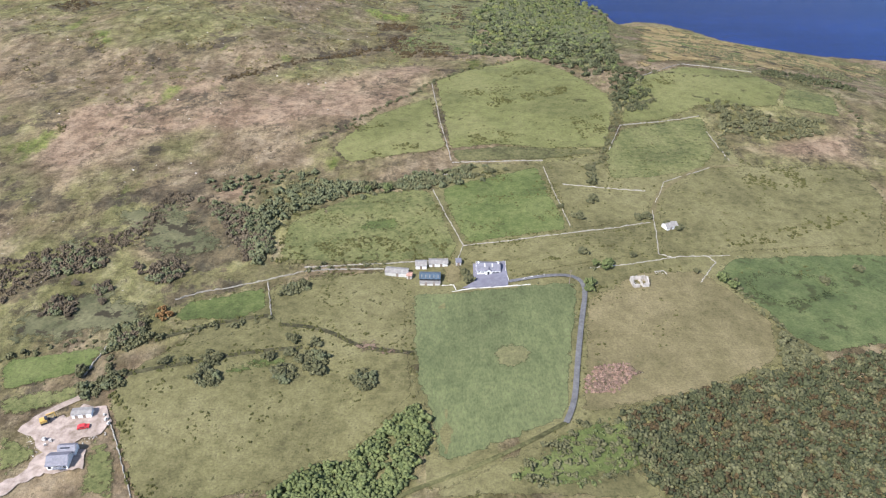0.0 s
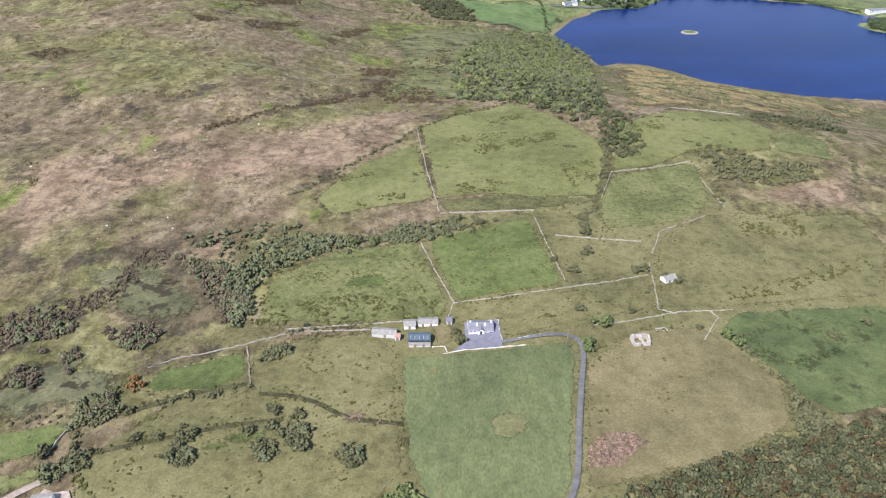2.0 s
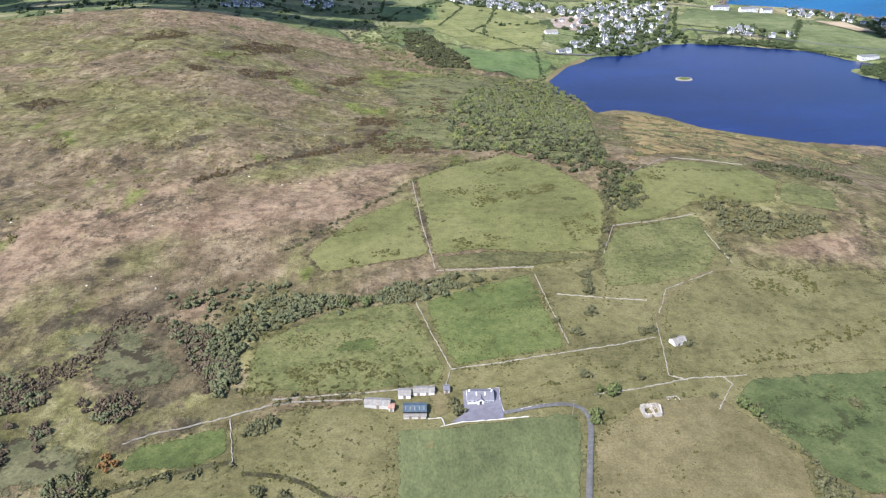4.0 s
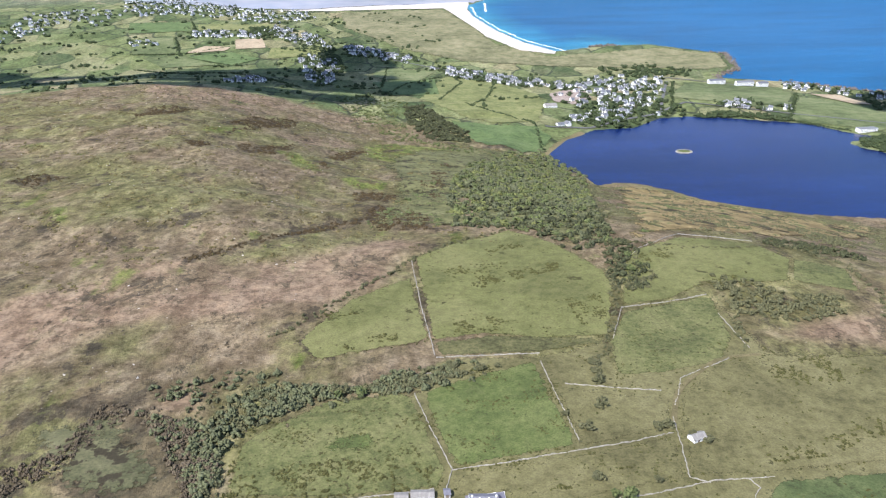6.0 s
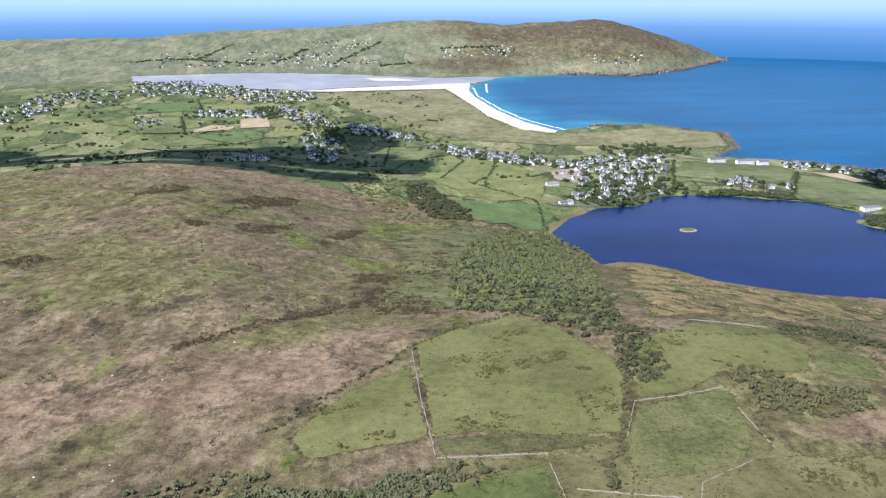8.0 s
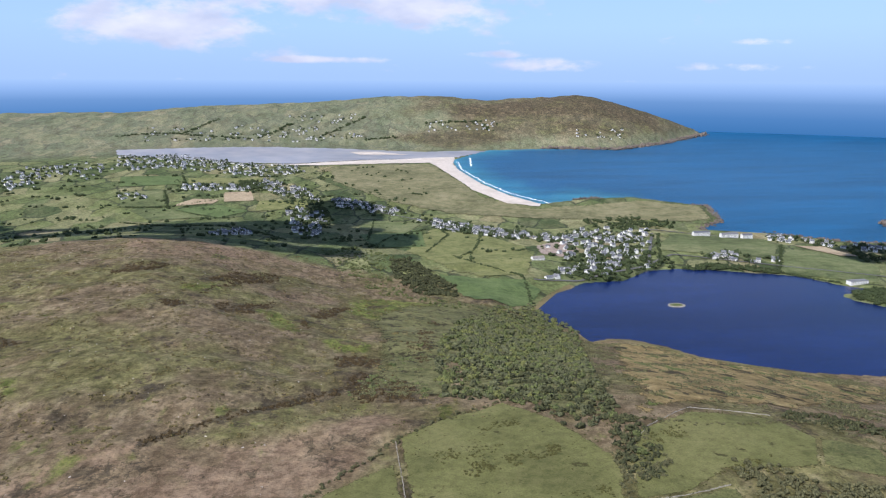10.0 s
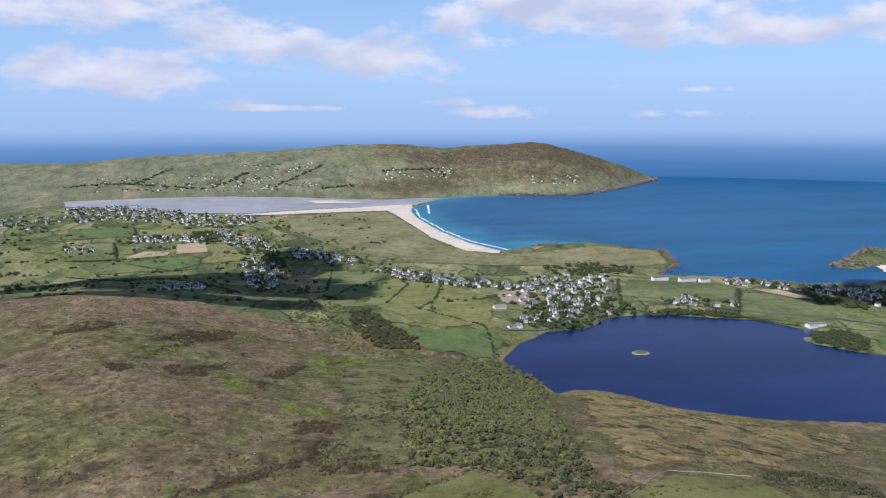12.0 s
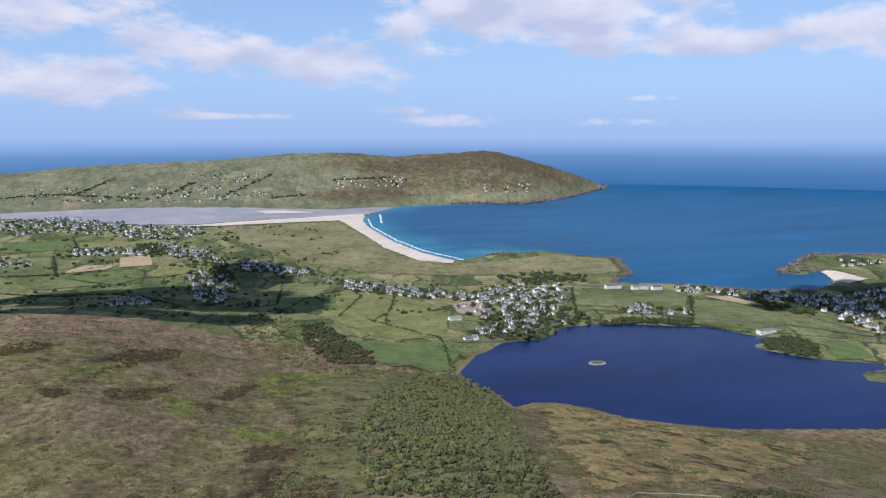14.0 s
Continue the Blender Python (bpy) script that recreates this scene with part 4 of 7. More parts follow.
def plant(kind, seed):
    """One bush or small tree with its stem and crown, of unit crown radius."""
    mat, label, lo, hi = BUSH[kind]
    name = "tree" if kind == "green" else "bush"
    root = tagged(new(name), label, name)
    part("trunk", stem_mesh(seed, 1.0, 4), M_BARK, root)
    V, F = clump_shape(40 + seed, 60, 0.95 if kind == "green" else 0.7, 0.27)
    me = mesh_of("crown", V.tolist(), F.tolist(), mat)
    new("crown", me).parent = root
    return root


def bush_group(pts, kind):
    mat, label, lo, hi = BUSH[kind]
    for x, y in pts:
        rng = random.Random(int(abs(x * 13 + y * 7)))
        s = rng.uniform(lo, hi)
        m = Matrix.Translation((x, y, h1(x, y) + 0.25)) @ pose(0, 0, 0, 0, 0, rng.uniform(0, 360)) @ Matrix.Diagonal((s * rng.uniform(0.85, 1.2), s * rng.uniform(0.85, 1.2), s * rng.uniform(0.8, 1.1), 1))
        key = (kind, rng.randrange(3))
        if key not in PLANTS:
            PLANTS[key] = plant(*key)
            PLANTS[key].matrix_world = m
        else:
            src = PLANTS[key]
            ob = copy_thing(src, Matrix())
            ob.matrix_basis = m



def rush_patch(poly):
    """A patch of pasture thick with single rush tufts, gathered in rows and clumps."""
    area = abs(sum(a[0] * b[1] - b[0] * a[1] for a, b in zip(poly, poly[1:] + poly[:1]))) / 2
    p = in_poly(poly, int(min(area / 1.6, 900)), int(abs(poly[0][0] * 3)) + 7)
    p = p[waves(p[:, 0], p[:, 1], 14, 33) + 0.8 * waves(p[:, 0], p[:, 1], 5, 34) > 0.05]
    scatter("rushes", p, sizes_for(len(p), 0.3, 0.95, len(poly)), M_RUSH, "brown-green tufts of rushes across a field", TINY)


# ---------------------------------------------------------------- fields
drape("farm_ground", [(-8, 150), (60, 150), (72, 182), (140, 209), (158, 216), (194, 226), (230, 292), (256, 370), (250, 385), (185, 385), (180, 452), (125, 437), (110, 402), (66, 386), (12, 390), (0, 358), (-70, 330), (-73, 289), (-20, 285), (-73, 271), (-113, 222), (-121, 200), (-97, 152)],
      M_PASTURE, "rough olive grass between the fields", lift=0.15)
drape("field", [(-7.5, 265), (67, 265), (67.1, 256.5), (50.6, 182.5), (34.3, 173.3), (8.3, 162.9), (3, 165.9), (-0.1, 190.8), (-3.3, 196.7), (-7.1, 230.8)], M_MEADOW, "mown green meadow beside the lane", wobble=0.8)
drape("field", [(-72.2, 269.9), (-52.7, 276.2), (-19.2, 282.4), (-9.1, 268.5), (-8.6, 230.9), (-4.8, 196.9), (-23.5, 173.9), (-49.2, 160), (-70.2, 151.5), (-97.6, 152.2), (-123.3, 200.3), (-115.6, 218.5), (-68.8, 245.6)], M_PASTURE, "grazed olive-green pasture with rushes", wobble=0.8)
drape("field", [(-110.8, 244.4), (-110.5, 258), (-75.3, 270), (-70.7, 250.7), (-87.6, 244.1)], M_LUSH, "small green paddock below a stone wall", wobble=0.8)
drape("field", [(-174.7, 221.9), (-133.7, 230.5), (-133.6, 212.8), (-165.8, 203.6)], M_LUSH, "damp green field by a stone wall", wobble=0.8)
drape("field", [(-73.5, 290.5), (-73.7, 326), (-40, 354.2), (0.1, 358.5), (14.8, 302.2), (11.2, 291.3), (-34.7, 288.1)], M_RUSHY, "green field thick with rushes", wobble=0.8)
drape("field", [(6.1, 359.5), (20, 365.9), (63.4, 380.9), (71.1, 309.9), (18.4, 301.7), (9.8, 331.3)], M_LUSH, "square deep-green rushy field", wobble=0.8)
drape("field", [(68.4, 358.4), (93.1, 349.2), (121.8, 344.9), (115.3, 321.7), (71.6, 308.4), (70.6, 330.4)], M_PASTURE, "small rough pasture with single bushes", wobble=0.8)
drape("field", [(18.2, 297.6), (72.9, 305), (113.6, 315.8), (109.8, 288.6), (75.5, 279.1), (39.7, 271), (38, 284.6), (16.6, 286.5)], M_PASTURE, "narrow olive field above the bungalow", wobble=0.8)
drape("field", [(3.6, 535.5), (40.4, 574.7), (77.5, 597.3), (109.9, 537.8), (126.6, 491.8), (126.5, 470), (108.1, 404.6), (71.1, 403.7), (41.5, 411.7), (12, 406.5)], M_LIGHT, "broad light-green hill field", wobble=0.8)
drape("field", [(11.9, 405.3), (41.3, 410.4), (106.8, 401.6), (103.2, 397), (67.1, 388.7), (15.8, 389.9)], M_BROWNGRASS, "strip of brown rushes along a wall", wobble=0.8)
drape("field", [(-60.9, 412.2), (-35.9, 460.9), (0.7, 497.7), (11.3, 406), (-48.4, 390.5)], M_LIGHT, "light-green three-cornered field", wobble=0.8)
drape("field", [(137.2, 490), (150.4, 521.9), (197.5, 557), (249.5, 548.8), (260.5, 511.9), (240.3, 474.5), (186.7, 473), (156.8, 448.5), (123.8, 439.8)], M_LIGHT, "light-green field above the lake", wobble=0.8)
drape("field", [(261.3, 512), (291.7, 499.8), (278.2, 456.9), (242.1, 474.5)], M_RUSHY, "rushy corner field", wobble=0.8)
drape("field", [(105.9, 398.1), (122.6, 433.1), (182.5, 454.5), (173.9, 400.3), (158.8, 377.1), (132.8, 367.8), (100.4, 363)], M_RUSHY, "uneven green grazing with rushes", wobble=0.8)
drape("field", [(127.5, 346.1), (156.5, 375.3), (212.5, 379.6), (247.6, 383.9), (253.1, 369.7), (251.3, 346.7), (224.5, 299.8), (137.7, 289.8), (111.9, 289.4), (118.8, 324.2)], M_PASTURE, "wide olive pasture round a ruin", wobble=0.8)
drape("field", [(131.3, 270.1), (144.5, 286.1), (181.3, 290.1), (225.9, 292.6), (194, 226.1), (163.2, 218.6), (151.4, 226.8), (145.8, 246.9), (136.3, 261.5)], M_HOLLOW, "deep-green hollow field", wobble=0.8)
drape("field", [(140.2, 267), (151.2, 275.9), (185, 279.2), (193.5, 268.4), (180.3, 251), (156.7, 242.8), (146, 254.2)], M_HOLLOW, "darker rushy hollow", wobble=3, lift=0.6, feather=2.6)
drape("field", [(69.2, 252.4), (97.4, 273.7), (127, 275.3), (135.7, 261.4), (147.1, 238.5), (141, 213.6), (102.7, 194.7), (55.1, 182.5)], M_TAN, "dry tan pasture with bracken", wobble=0.8)
drape("field", [(59.5, 202.4), (67.1, 210.4), (85.5, 212.5), (86.9, 204.4), (70.4, 193.6), (58.6, 193.4)], M_BRACKEN, "patch of cut russet bracken", wobble=2, lift=0.6, feather=1.7)
drape("field", [(-37.1, 228), (-25.6, 231.8), (-7.6, 222.4), (-7.5, 218), (-27.1, 220.8)], M_BRACKEN, "damp reddish rushes", wobble=1.5, lift=0.6, feather=1.7)
drape("field", [(-4.8, 148.1), (21.6, 161.2), (48.6, 176), (72, 181.6), (71, 159.4), (79, 146.3)], M_PASTURE, "rough pasture below the lane", wobble=0.8)
drape("bracken_slope", [(-38.6, 617.9), (-19.1, 743.5), (-33.1, 998.8), (58.9, 1218.5), (141.8, 1225), (209.2, 1182.8), (286.4, 1159.6), (160.3, 590.4), (146.9, 532.3), (103.7, 547.7), (80.1, 600.3), (34.6, 622)], M_FERN, "green bracken and scrub on the hillside", wobble=6, lift=0.5, feather=1.7)
drape("heath_slope", [(307.3, 1119.8), (359.5, 1105.8), (459.1, 1032.1), (501.3, 888.4), (621.2, 946.3), (507.3, 777.3), (302.4, 591.1), (229, 582.2), (153.2, 534.8)], M_TAWNY, "tawny heath slope above the lake", wobble=5, lift=0.5, feather=1.7)
drape("field", [(-81.7, 218.6), (-59.6, 222.8), (-45.3, 218.8), (-58.1, 213.7), (-83.9, 209.3)], M_LUSH, "damp green band of grass", wobble=2, lift=0.7, feather=1.7)
rush_patch([(-112.2, 194.3), (-120.6, 203.2), (-122.9, 200.3), (-101.7, 159), (-94.7, 152.1), (-87.1, 151.8), (-101.2, 173)])
rush_patch([(-72.9, 290.5), (-73.5, 301.2), (-47.1, 309.1), (-9.7, 311.3), (9, 303.6), (10.7, 292.2), (-34.7, 288.9)])
rush_patch([(148.3, 304.1), (180.2, 314.2), (210.9, 324.5), (209.9, 316.8), (177.6, 302), (147.6, 295.1)])
rush_patch([(38.1, 489.1), (88.6, 507.1), (104.7, 512.2), (94.1, 495.7), (40.6, 475.6)])
drape("field", [(-37.2, 319.9), (-32.4, 329.5), (-18.4, 330.8), (-12.6, 322.9), (-20.6, 314.3), (-34, 312.6)], M_LUSH, "brighter green patch of grass", wobble=2, lift=0.55, feather=1.7)
drape("worn_patch", [(23, 219), (33, 225), (42, 219), (39, 208), (29, 207)], M_WORN, "worn yellowish patch in a meadow", wobble=1.5, lift=0.6, feather=1.0)
drape("heath_patch", [(-178.9, 342.5), (-156.6, 351.9), (-127.2, 339.9), (-105.5, 309.5), (-135.4, 320.8), (-158.9, 304.3)], M_HEATHGRASS, "grey-green heath", wobble=5, lift=0.45, feather=4.5)
drape("heath_patch", [(-197.5, 315.2), (-177, 323.4), (-157.9, 295.3), (-184.8, 288.1)], M_HEATHGRASS, "grey-green heath", wobble=5, lift=0.45, feather=4.5)
rush_patch([(18.8, 507.3), (40.2, 516.4), (68.9, 515.6), (59.6, 501.6), (27.3, 492.2)])
rush_patch([(53.1, 550.7), (81.2, 561.6), (85.1, 546.3), (57.8, 537.9)])
rush_patch([(14, 422.4), (43.7, 434.2), (57.1, 425.2), (47.9, 414.4), (15.2, 410.9)])
rush_patch([(92.8, 451.6), (115.3, 460), (113.4, 427.8), (95.5, 417.2)])
rush_patch([(41.3, 484.1), (87.9, 503.2), (106.2, 509.9), (96.2, 497.2), (44, 473.5)])
rush_patch([(155.2, 516.4), (181.2, 533.4), (181.4, 516.1), (155.7, 502.4)])
rush_patch([(186.2, 481.6), (218.8, 488.4), (216.1, 469.5), (186.9, 464.2)])
rush_patch([(-53.9, 439.9), (-35.2, 450.6), (-28.1, 442.6), (-49.6, 429.7)])
rush_patch([(-38.1, 406.7), (-8, 417.1), (-1.7, 410.1), (-31.5, 398.9)])
rush_patch([(176.4, 370.2), (214.4, 383.7), (232.7, 367.6), (200.2, 352.1), (174.8, 357.9)])
rush_patch([(196.2, 324.1), (228.3, 335.2), (234.4, 324.6), (197, 313.9)])
rush_patch([(41.7, 288.1), (57.3, 290.3), (62.5, 283.2), (45.8, 280.9)])
rush_patch([(84.1, 295.3), (101.1, 299.7), (101.9, 293), (85.2, 288.7)])
drape("heath_patch", [(-188.7, 251.2), (-160.6, 275.2), (-115.1, 254.7), (-120.4, 233), (-134.8, 233.5), (-174.7, 221.9)], M_HEATHGRASS, "grey-green heath", wobble=4, lift=0.4, feather=4.5)
drape("rough_ground", [(-167.3, 202.2), (-144, 204.2), (-127.4, 210), (-123.4, 198.9), (-140.2, 195), (-148.6, 189.8), (-160.7, 188.8)], M_RUSHY, "rough green ground above the site", wobble=2, lift=0.4, feather=1.5)
drape("rough_ground", [(-121.9, 177.3), (-115.9, 183.5), (-98.9, 152.2), (-122.8, 152.5), (-117.2, 164.9)], M_RUSHY, "rough green ground beside the site", wobble=2, lift=0.45, feather=1.2)
drape("rough_ground", [(-157.2, 181.6), (-143.7, 178.9), (-137.5, 173.8), (-140.3, 166.5), (-146.4, 159)], M_RUSHY, "rough green ground beside the site", wobble=2, lift=0.45, feather=1.0)
drape("grass_plot", [(-129, 180), (-124.4, 181.2), (-121.2, 177.3), (-126.4, 176.1)], M_LUSH, "small grass plot on the site", wobble=0.6, lift=0.7, feather=0.5)
drape("heath_patch", [(-160.7, 347.5), (-135.1, 355.7), (-105.7, 323), (-94.3, 297.2), (-125.2, 288.7), (-149.5, 304.3)], M_HEATHGRASS, "grey-green heath", wobble=5, lift=0.4, feather=4.5)
drape("bracken_slope", [(-48.6, 991), (10.9, 1162.2), (107.7, 1190), (206.8, 1186.2), (267.2, 1124.1), (168.4, 704.6), (115.5, 648.7), (64.7, 702.2), (4.8, 765.9)], M_FERN, "olive-green bracken hill", wobble=9, lift=0.6, feather=2.6)
drape("heath_slope", [(299, 1093.8), (346.3, 1124.4), (387.8, 1090), (413.1, 1035.2), (428.9, 930.5), (492.5, 913.9), (536.1, 871.1), (377.9, 657.2), (248.5, 601.2), (203.5, 632.1), (187.1, 710.3)], M_TAWNY, "tawny heath above the lake shore", wobble=6, lift=0.6, feather=2.6)

# ---------------------------------------------------------------- lowland cover
drape("field", [(90.4, 2034.6), (201.8, 1935), (292.8, 1743.5), (294.8, 1625.7), (251.3, 1461.4), (154.9, 1440.8), (100.3, 1515.1), (20.1, 1684.8)], M_SUNNY, "bright hedged village fields", wobble=3, lift=1.2)
drape("field", [(75.9, 1461.8), (153.3, 1428.3), (235.6, 1433.3), (262.6, 1389.3), (230.6, 1305), (188.1, 1274.5), (124.4, 1264.4)], M_DEEP, "green meadow by the lake", wobble=3, lift=1.2)
drape("field", [(-265.7, 3027.8), (-38, 3086.8), (137.6, 3124), (204.7, 2842.2), (279.6, 2451.7), (410.4, 2288.5), (554.7, 2315.1), (766.8, 2360.7), (917.9, 2252.8), (880.7, 2106.3), (804.8, 2086.2), (651.1, 2118.7), (400.8, 2155.1), (156.1, 2230.6), (-32.6, 2391), (-219.2, 2697.1)], M_DUNE, "pale dune grassland behind the beach", wobble=5, lift=1.5)
drape("field", [(700.3, 1943.8), (899.6, 1873.3), (908.9, 1790.6), (810.2, 1609.9), (681.8, 1658.7), (581.5, 1705.6)], M_FIELD_FAR, "green fields above the shore", wobble=3, lift=1.2)
drape("field", [(899.8, 1747.4), (974.1, 1623), (990.6, 1526.9), (902.6, 1401.5), (763.4, 1500.9)], M_FIELD_FAR, "rough lakeside field", wobble=3, lift=1.2)
drape("field", [(944.6, 1787.7), (1015.8, 1780.7), (1022.7, 1653.9), (980, 1653.7)], M_STUBBLE, "pale stubble field", wobble=2, lift=1.8)
drape("field", [(920.5, 1328.9), (971.8, 1320), (953, 1228.2), (882.4, 1235)], M_DEEP, "green lakeside meadow", wobble=2, lift=1.2)
drape("field", [(-655.3, 2302.2), (-617.4, 2404.9), (-532.4, 2397.3), (-542.8, 2344.1)], M_STUBBLE, "pale stubble field", wobble=2, lift=2)
drape("field", [(-546.4, 2509.6), (-465.1, 2531.7), (-428.4, 2390.3), (-518.7, 2369.4)], M_STUBBLE, "tan stubble field", wobble=2, lift=2)
drape("field", [(-871.6, 2497.6), (-743.6, 2528), (-671.7, 2309.8), (-791.2, 2270.8)], M_FIELD_FAR, "green hedged farm field", wobble=2, lift=1.5)
drape("field", [(-962.2, 2776.4), (-758.6, 2812.6), (-717.8, 2633.5), (-901.4, 2581.6)], M_DEEP, "deep-green farm field", wobble=2, lift=1.5)
drape("field", [(-415.8, 2389), (-277.6, 2412.2), (-243.2, 2310.2), (-408.1, 2259.9)], M_SUNNY, "pale green farm field", wobble=2, lift=1.5)
drape("field", [(-757.9, 2253.1), (-655.3, 2278), (-514.8, 2165.6), (-658.7, 2113.2)], M_FIELD_FAR, "green hedged farm field", wobble=2, lift=1.5)
drape("field", [(-637.3, 2264), (-525.1, 2331.2), (-422.9, 2261.4), (-486.7, 2162.2)], M_DEEP, "deep-green farm field", wobble=2, lift=1.5)
drape("field", [(-725.4, 2754.5), (-466.5, 2785), (-442.9, 2644.6), (-696.9, 2647.7)], M_SUNNY, "pale green farm field", wobble=2, lift=1.5)
drape("field", [(-90, 2163), (71.7, 2098), (24.7, 1932.1), (-97.2, 1999.2)], M_FIELD_FAR, "green hedged farm field", wobble=2, lift=1.5)
drape("field", [(-92.9, 1906.9), (66.3, 1966.8), (68.9, 1733.7), (-49.5, 1723.2)], M_DEEP, "deep-green farm field", wobble=2, lift=1.5)
drape("village_yard", [(317.5, 1738.9), (404.6, 1834.4), (405.7, 1706), (354.3, 1624.2), (315.2, 1655)], M_GRAVEL, "pale bare yard in the village", wobble=3, lift=1.5)
drape("tidal_flat", [(-1211.1, 3453.3), (-850.3, 3562.8), (-533.1, 3608.7), (-216.8, 3600.1), (131.1, 3497.5), (417.5, 3566.1), (267.4, 3332.7), (145.3, 3280.2), (-128.7, 3228.2), (-419.5, 3116.6), (-607.2, 3136.6), (-941.1, 3256.3), (-1171.4, 3340.2)], M_FLATS, "wet grey tidal flats of the estuary", wobble=5, lift=1.2)
drape("beach", [(-557.1, 3085.5), (-406.7, 3098.2), (-128.1, 3212), (145.3, 3280.2), (254.9, 3326.1), (232.6, 3138.8), (245.1, 2951.4), (296.8, 2669.2), (362.6, 2466.6), (447.3, 2343.9), (430.6, 2304.4), (336.5, 2356.2), (253.8, 2540.8), (188, 2893.3), (138.4, 3140.1), (-38.3, 3118.4), (-289.1, 3059.6)], M_SAND, "curved pale sand beach", wobble=3, lift=1.9)
drape("sand_spit", [(-210.5, 3491.4), (-90, 3489.7), (54.6, 3391.6), (-157.6, 3381.3)], M_SAND, "sand spit in the estuary", wobble=3, lift=2.2)
drape("beach", [(1409.7, 1975.2), (1440.6, 1947.1), (1461.1, 1854.5), (1384.9, 1832.8), (1374.2, 1872.1)], M_SAND, "small sandy harbour beach", wobble=2, lift=1.6)
drape("lake_margin", [(224.1, 1281.5), (252.5, 1341.7), (283, 1389.8), (321.3, 1433.2), (330.7, 1420.3), (290.8, 1350.4), (264.7, 1305.1), (232.9, 1249)], M_TAN, "reedy tan lake margin", wobble=2, lift=0.8, feather=0.3)

# ---------------------------------------------------------------- walls and lanes
stone_wall([(-132.5, 230.4), (-135.7, 211.3)])
stone_wall([(-114.1, 260.6), (-104.1, 266.2), (-93, 269.2), (-75, 274.8), (-58.9, 281.4), (-44.2, 283), (-21.3, 283.8)])
stone_wall([(-74.7, 273.3), (-68.1, 246)])
stone_wall([(-59.4, 284.6), (-34.6, 286.9), (-9.3, 288.9), (9.2, 291.6)])
stone_wall([(2.2, 356.7), (8.4, 331.4), (16.9, 301.9), (14.3, 290.9)])
stone_wall([(16.8, 301.1), (43.3, 302.9), (70.6, 307.1), (93.2, 311.6), (114.3, 318.3)])
stone_wall([(117.4, 329.2), (114.5, 309.2), (110.6, 288.6), (117.9, 285.3)])
stone_wall([(1.6, 362.8), (4.8, 373), (17.4, 377.2)])
stone_wall([(1.2, 532.6), (6.6, 454.3), (13, 391.3)])
stone_wall([(13.5, 389.1), (39.2, 388.7), (67, 388.1)])
stone_wall([(66.3, 380.4), (68.6, 349.1), (71.7, 313.8)])
stone_wall([(74.5, 358.7), (100.4, 352.9), (118.9, 350.8)])
stone_wall([(123.4, 438.4), (108.9, 401.5)])
stone_wall([(123.4, 438.4), (152.2, 444.8), (179.7, 454.5)])
stone_wall([(121.2, 337.6), (132.1, 361.5), (163.5, 379.9)])
stone_wall([(74.9, 276.2), (95.9, 280.1), (118.2, 286.2), (145.1, 288.5)])
stone_wall([(140, 500.4), (159.6, 528.9), (201, 566.8), (252.8, 556)])
stone_wall([(-119.9, 191.7), (-112, 178.2), (-98.7, 154)])
stone_wall([(177.2, 429.7), (178.6, 390)])
stone_wall([(124.1, 265.8), (136.1, 282), (134.1, 287.1)])
road("track", [(-12.2, 149.3), (4.4, 156.3), (23.7, 163.4), (44, 175.7), (50.5, 180.2)], 1.8, M_BROWNGRASS, "overgrown grassy track below the meadow")
road("lane", [(49.5, 179.2), (53, 183.4), (58.9, 212), (65.5, 240.6), (70.9, 260.7), (70.8, 269.4), (62.8, 271.4), (49.7, 269.9), (36.7, 268.8)], 2.2, M_TARMAC, "narrow grey tarmac lane climbing to the bungalow", lift=0.8)
for line in ([(-64, 242), (-49, 241), (-37, 235), (-29, 225), (-6, 221)], [(-115, 232), (-98, 240), (-83, 246), (-70, 248)], [(-120, 211), (-98, 217), (-74, 224), (-52, 227)]):
    road("ditch", line, 2.6, M_DITCH, "dark rushy ditch across a pasture", lift=0.45)
    p = along(line, 0.9, 1.1, len(line) + int(abs(line[0][0])))
    scatter("rushes", p, sizes_for(len(p), 0.3, 0.9, 3), M_RUSH, "brown-green rushes along a ditch", TINY)
road("track", [(116, 324.2), (126.8, 351.9), (157.5, 380.1), (181.6, 383.7)], 2.6, M_TAN, "worn grassy farm track")
drape("yard", [(21.1, 285.7), (36.3, 285.3), (36.7, 270), (36.2, 265.4), (15.2, 267.1), (20.8, 271.7)], M_YARD, "dark asphalt yard round the bungalow", "yard", lift=0.55)
drape("farmyard", [(7.4, 291.8), (16.1, 286.6), (16.6, 270.8), (12.8, 268.3), (8.1, 272), (5.9, 283.1)], M_TAN, "bare trodden farmyard", "yard", lift=0.5, wobble=1)
drape("building_site", [(-149.6, 182.9), (-146.4, 189.7), (-131.7, 189.7), (-129.6, 195.3), (-120.6, 194), (-116.3, 187.5), (-118.1, 181.1), (-123.9, 179.9), (-127.4, 176.1), (-121.4, 173.5), (-118.6, 166.1), (-133.2, 163.6), (-142.5, 154.9), (-147.4, 157.2), (-139.4, 164.6), (-136.5, 173.7), (-142.3, 180.2)], M_GRAVEL, "bare pale gravel building site", "ground", lift=0.5, wobble=0.8)
road("access_track", [(-145.8, 188.3), (-138.6, 196.4), (-130.5, 200.5)], 3.0, M_GRAVEL, "pale dug access track")
road("village_road", [(849.2, 1880.3), (676.8, 2006.1), (466.1, 1807.5), (319.6, 1888.1), (88.1, 2134), (-196.2, 2401.4)], 6.5, M_TARMAC, "grey village road", lift=1.6)
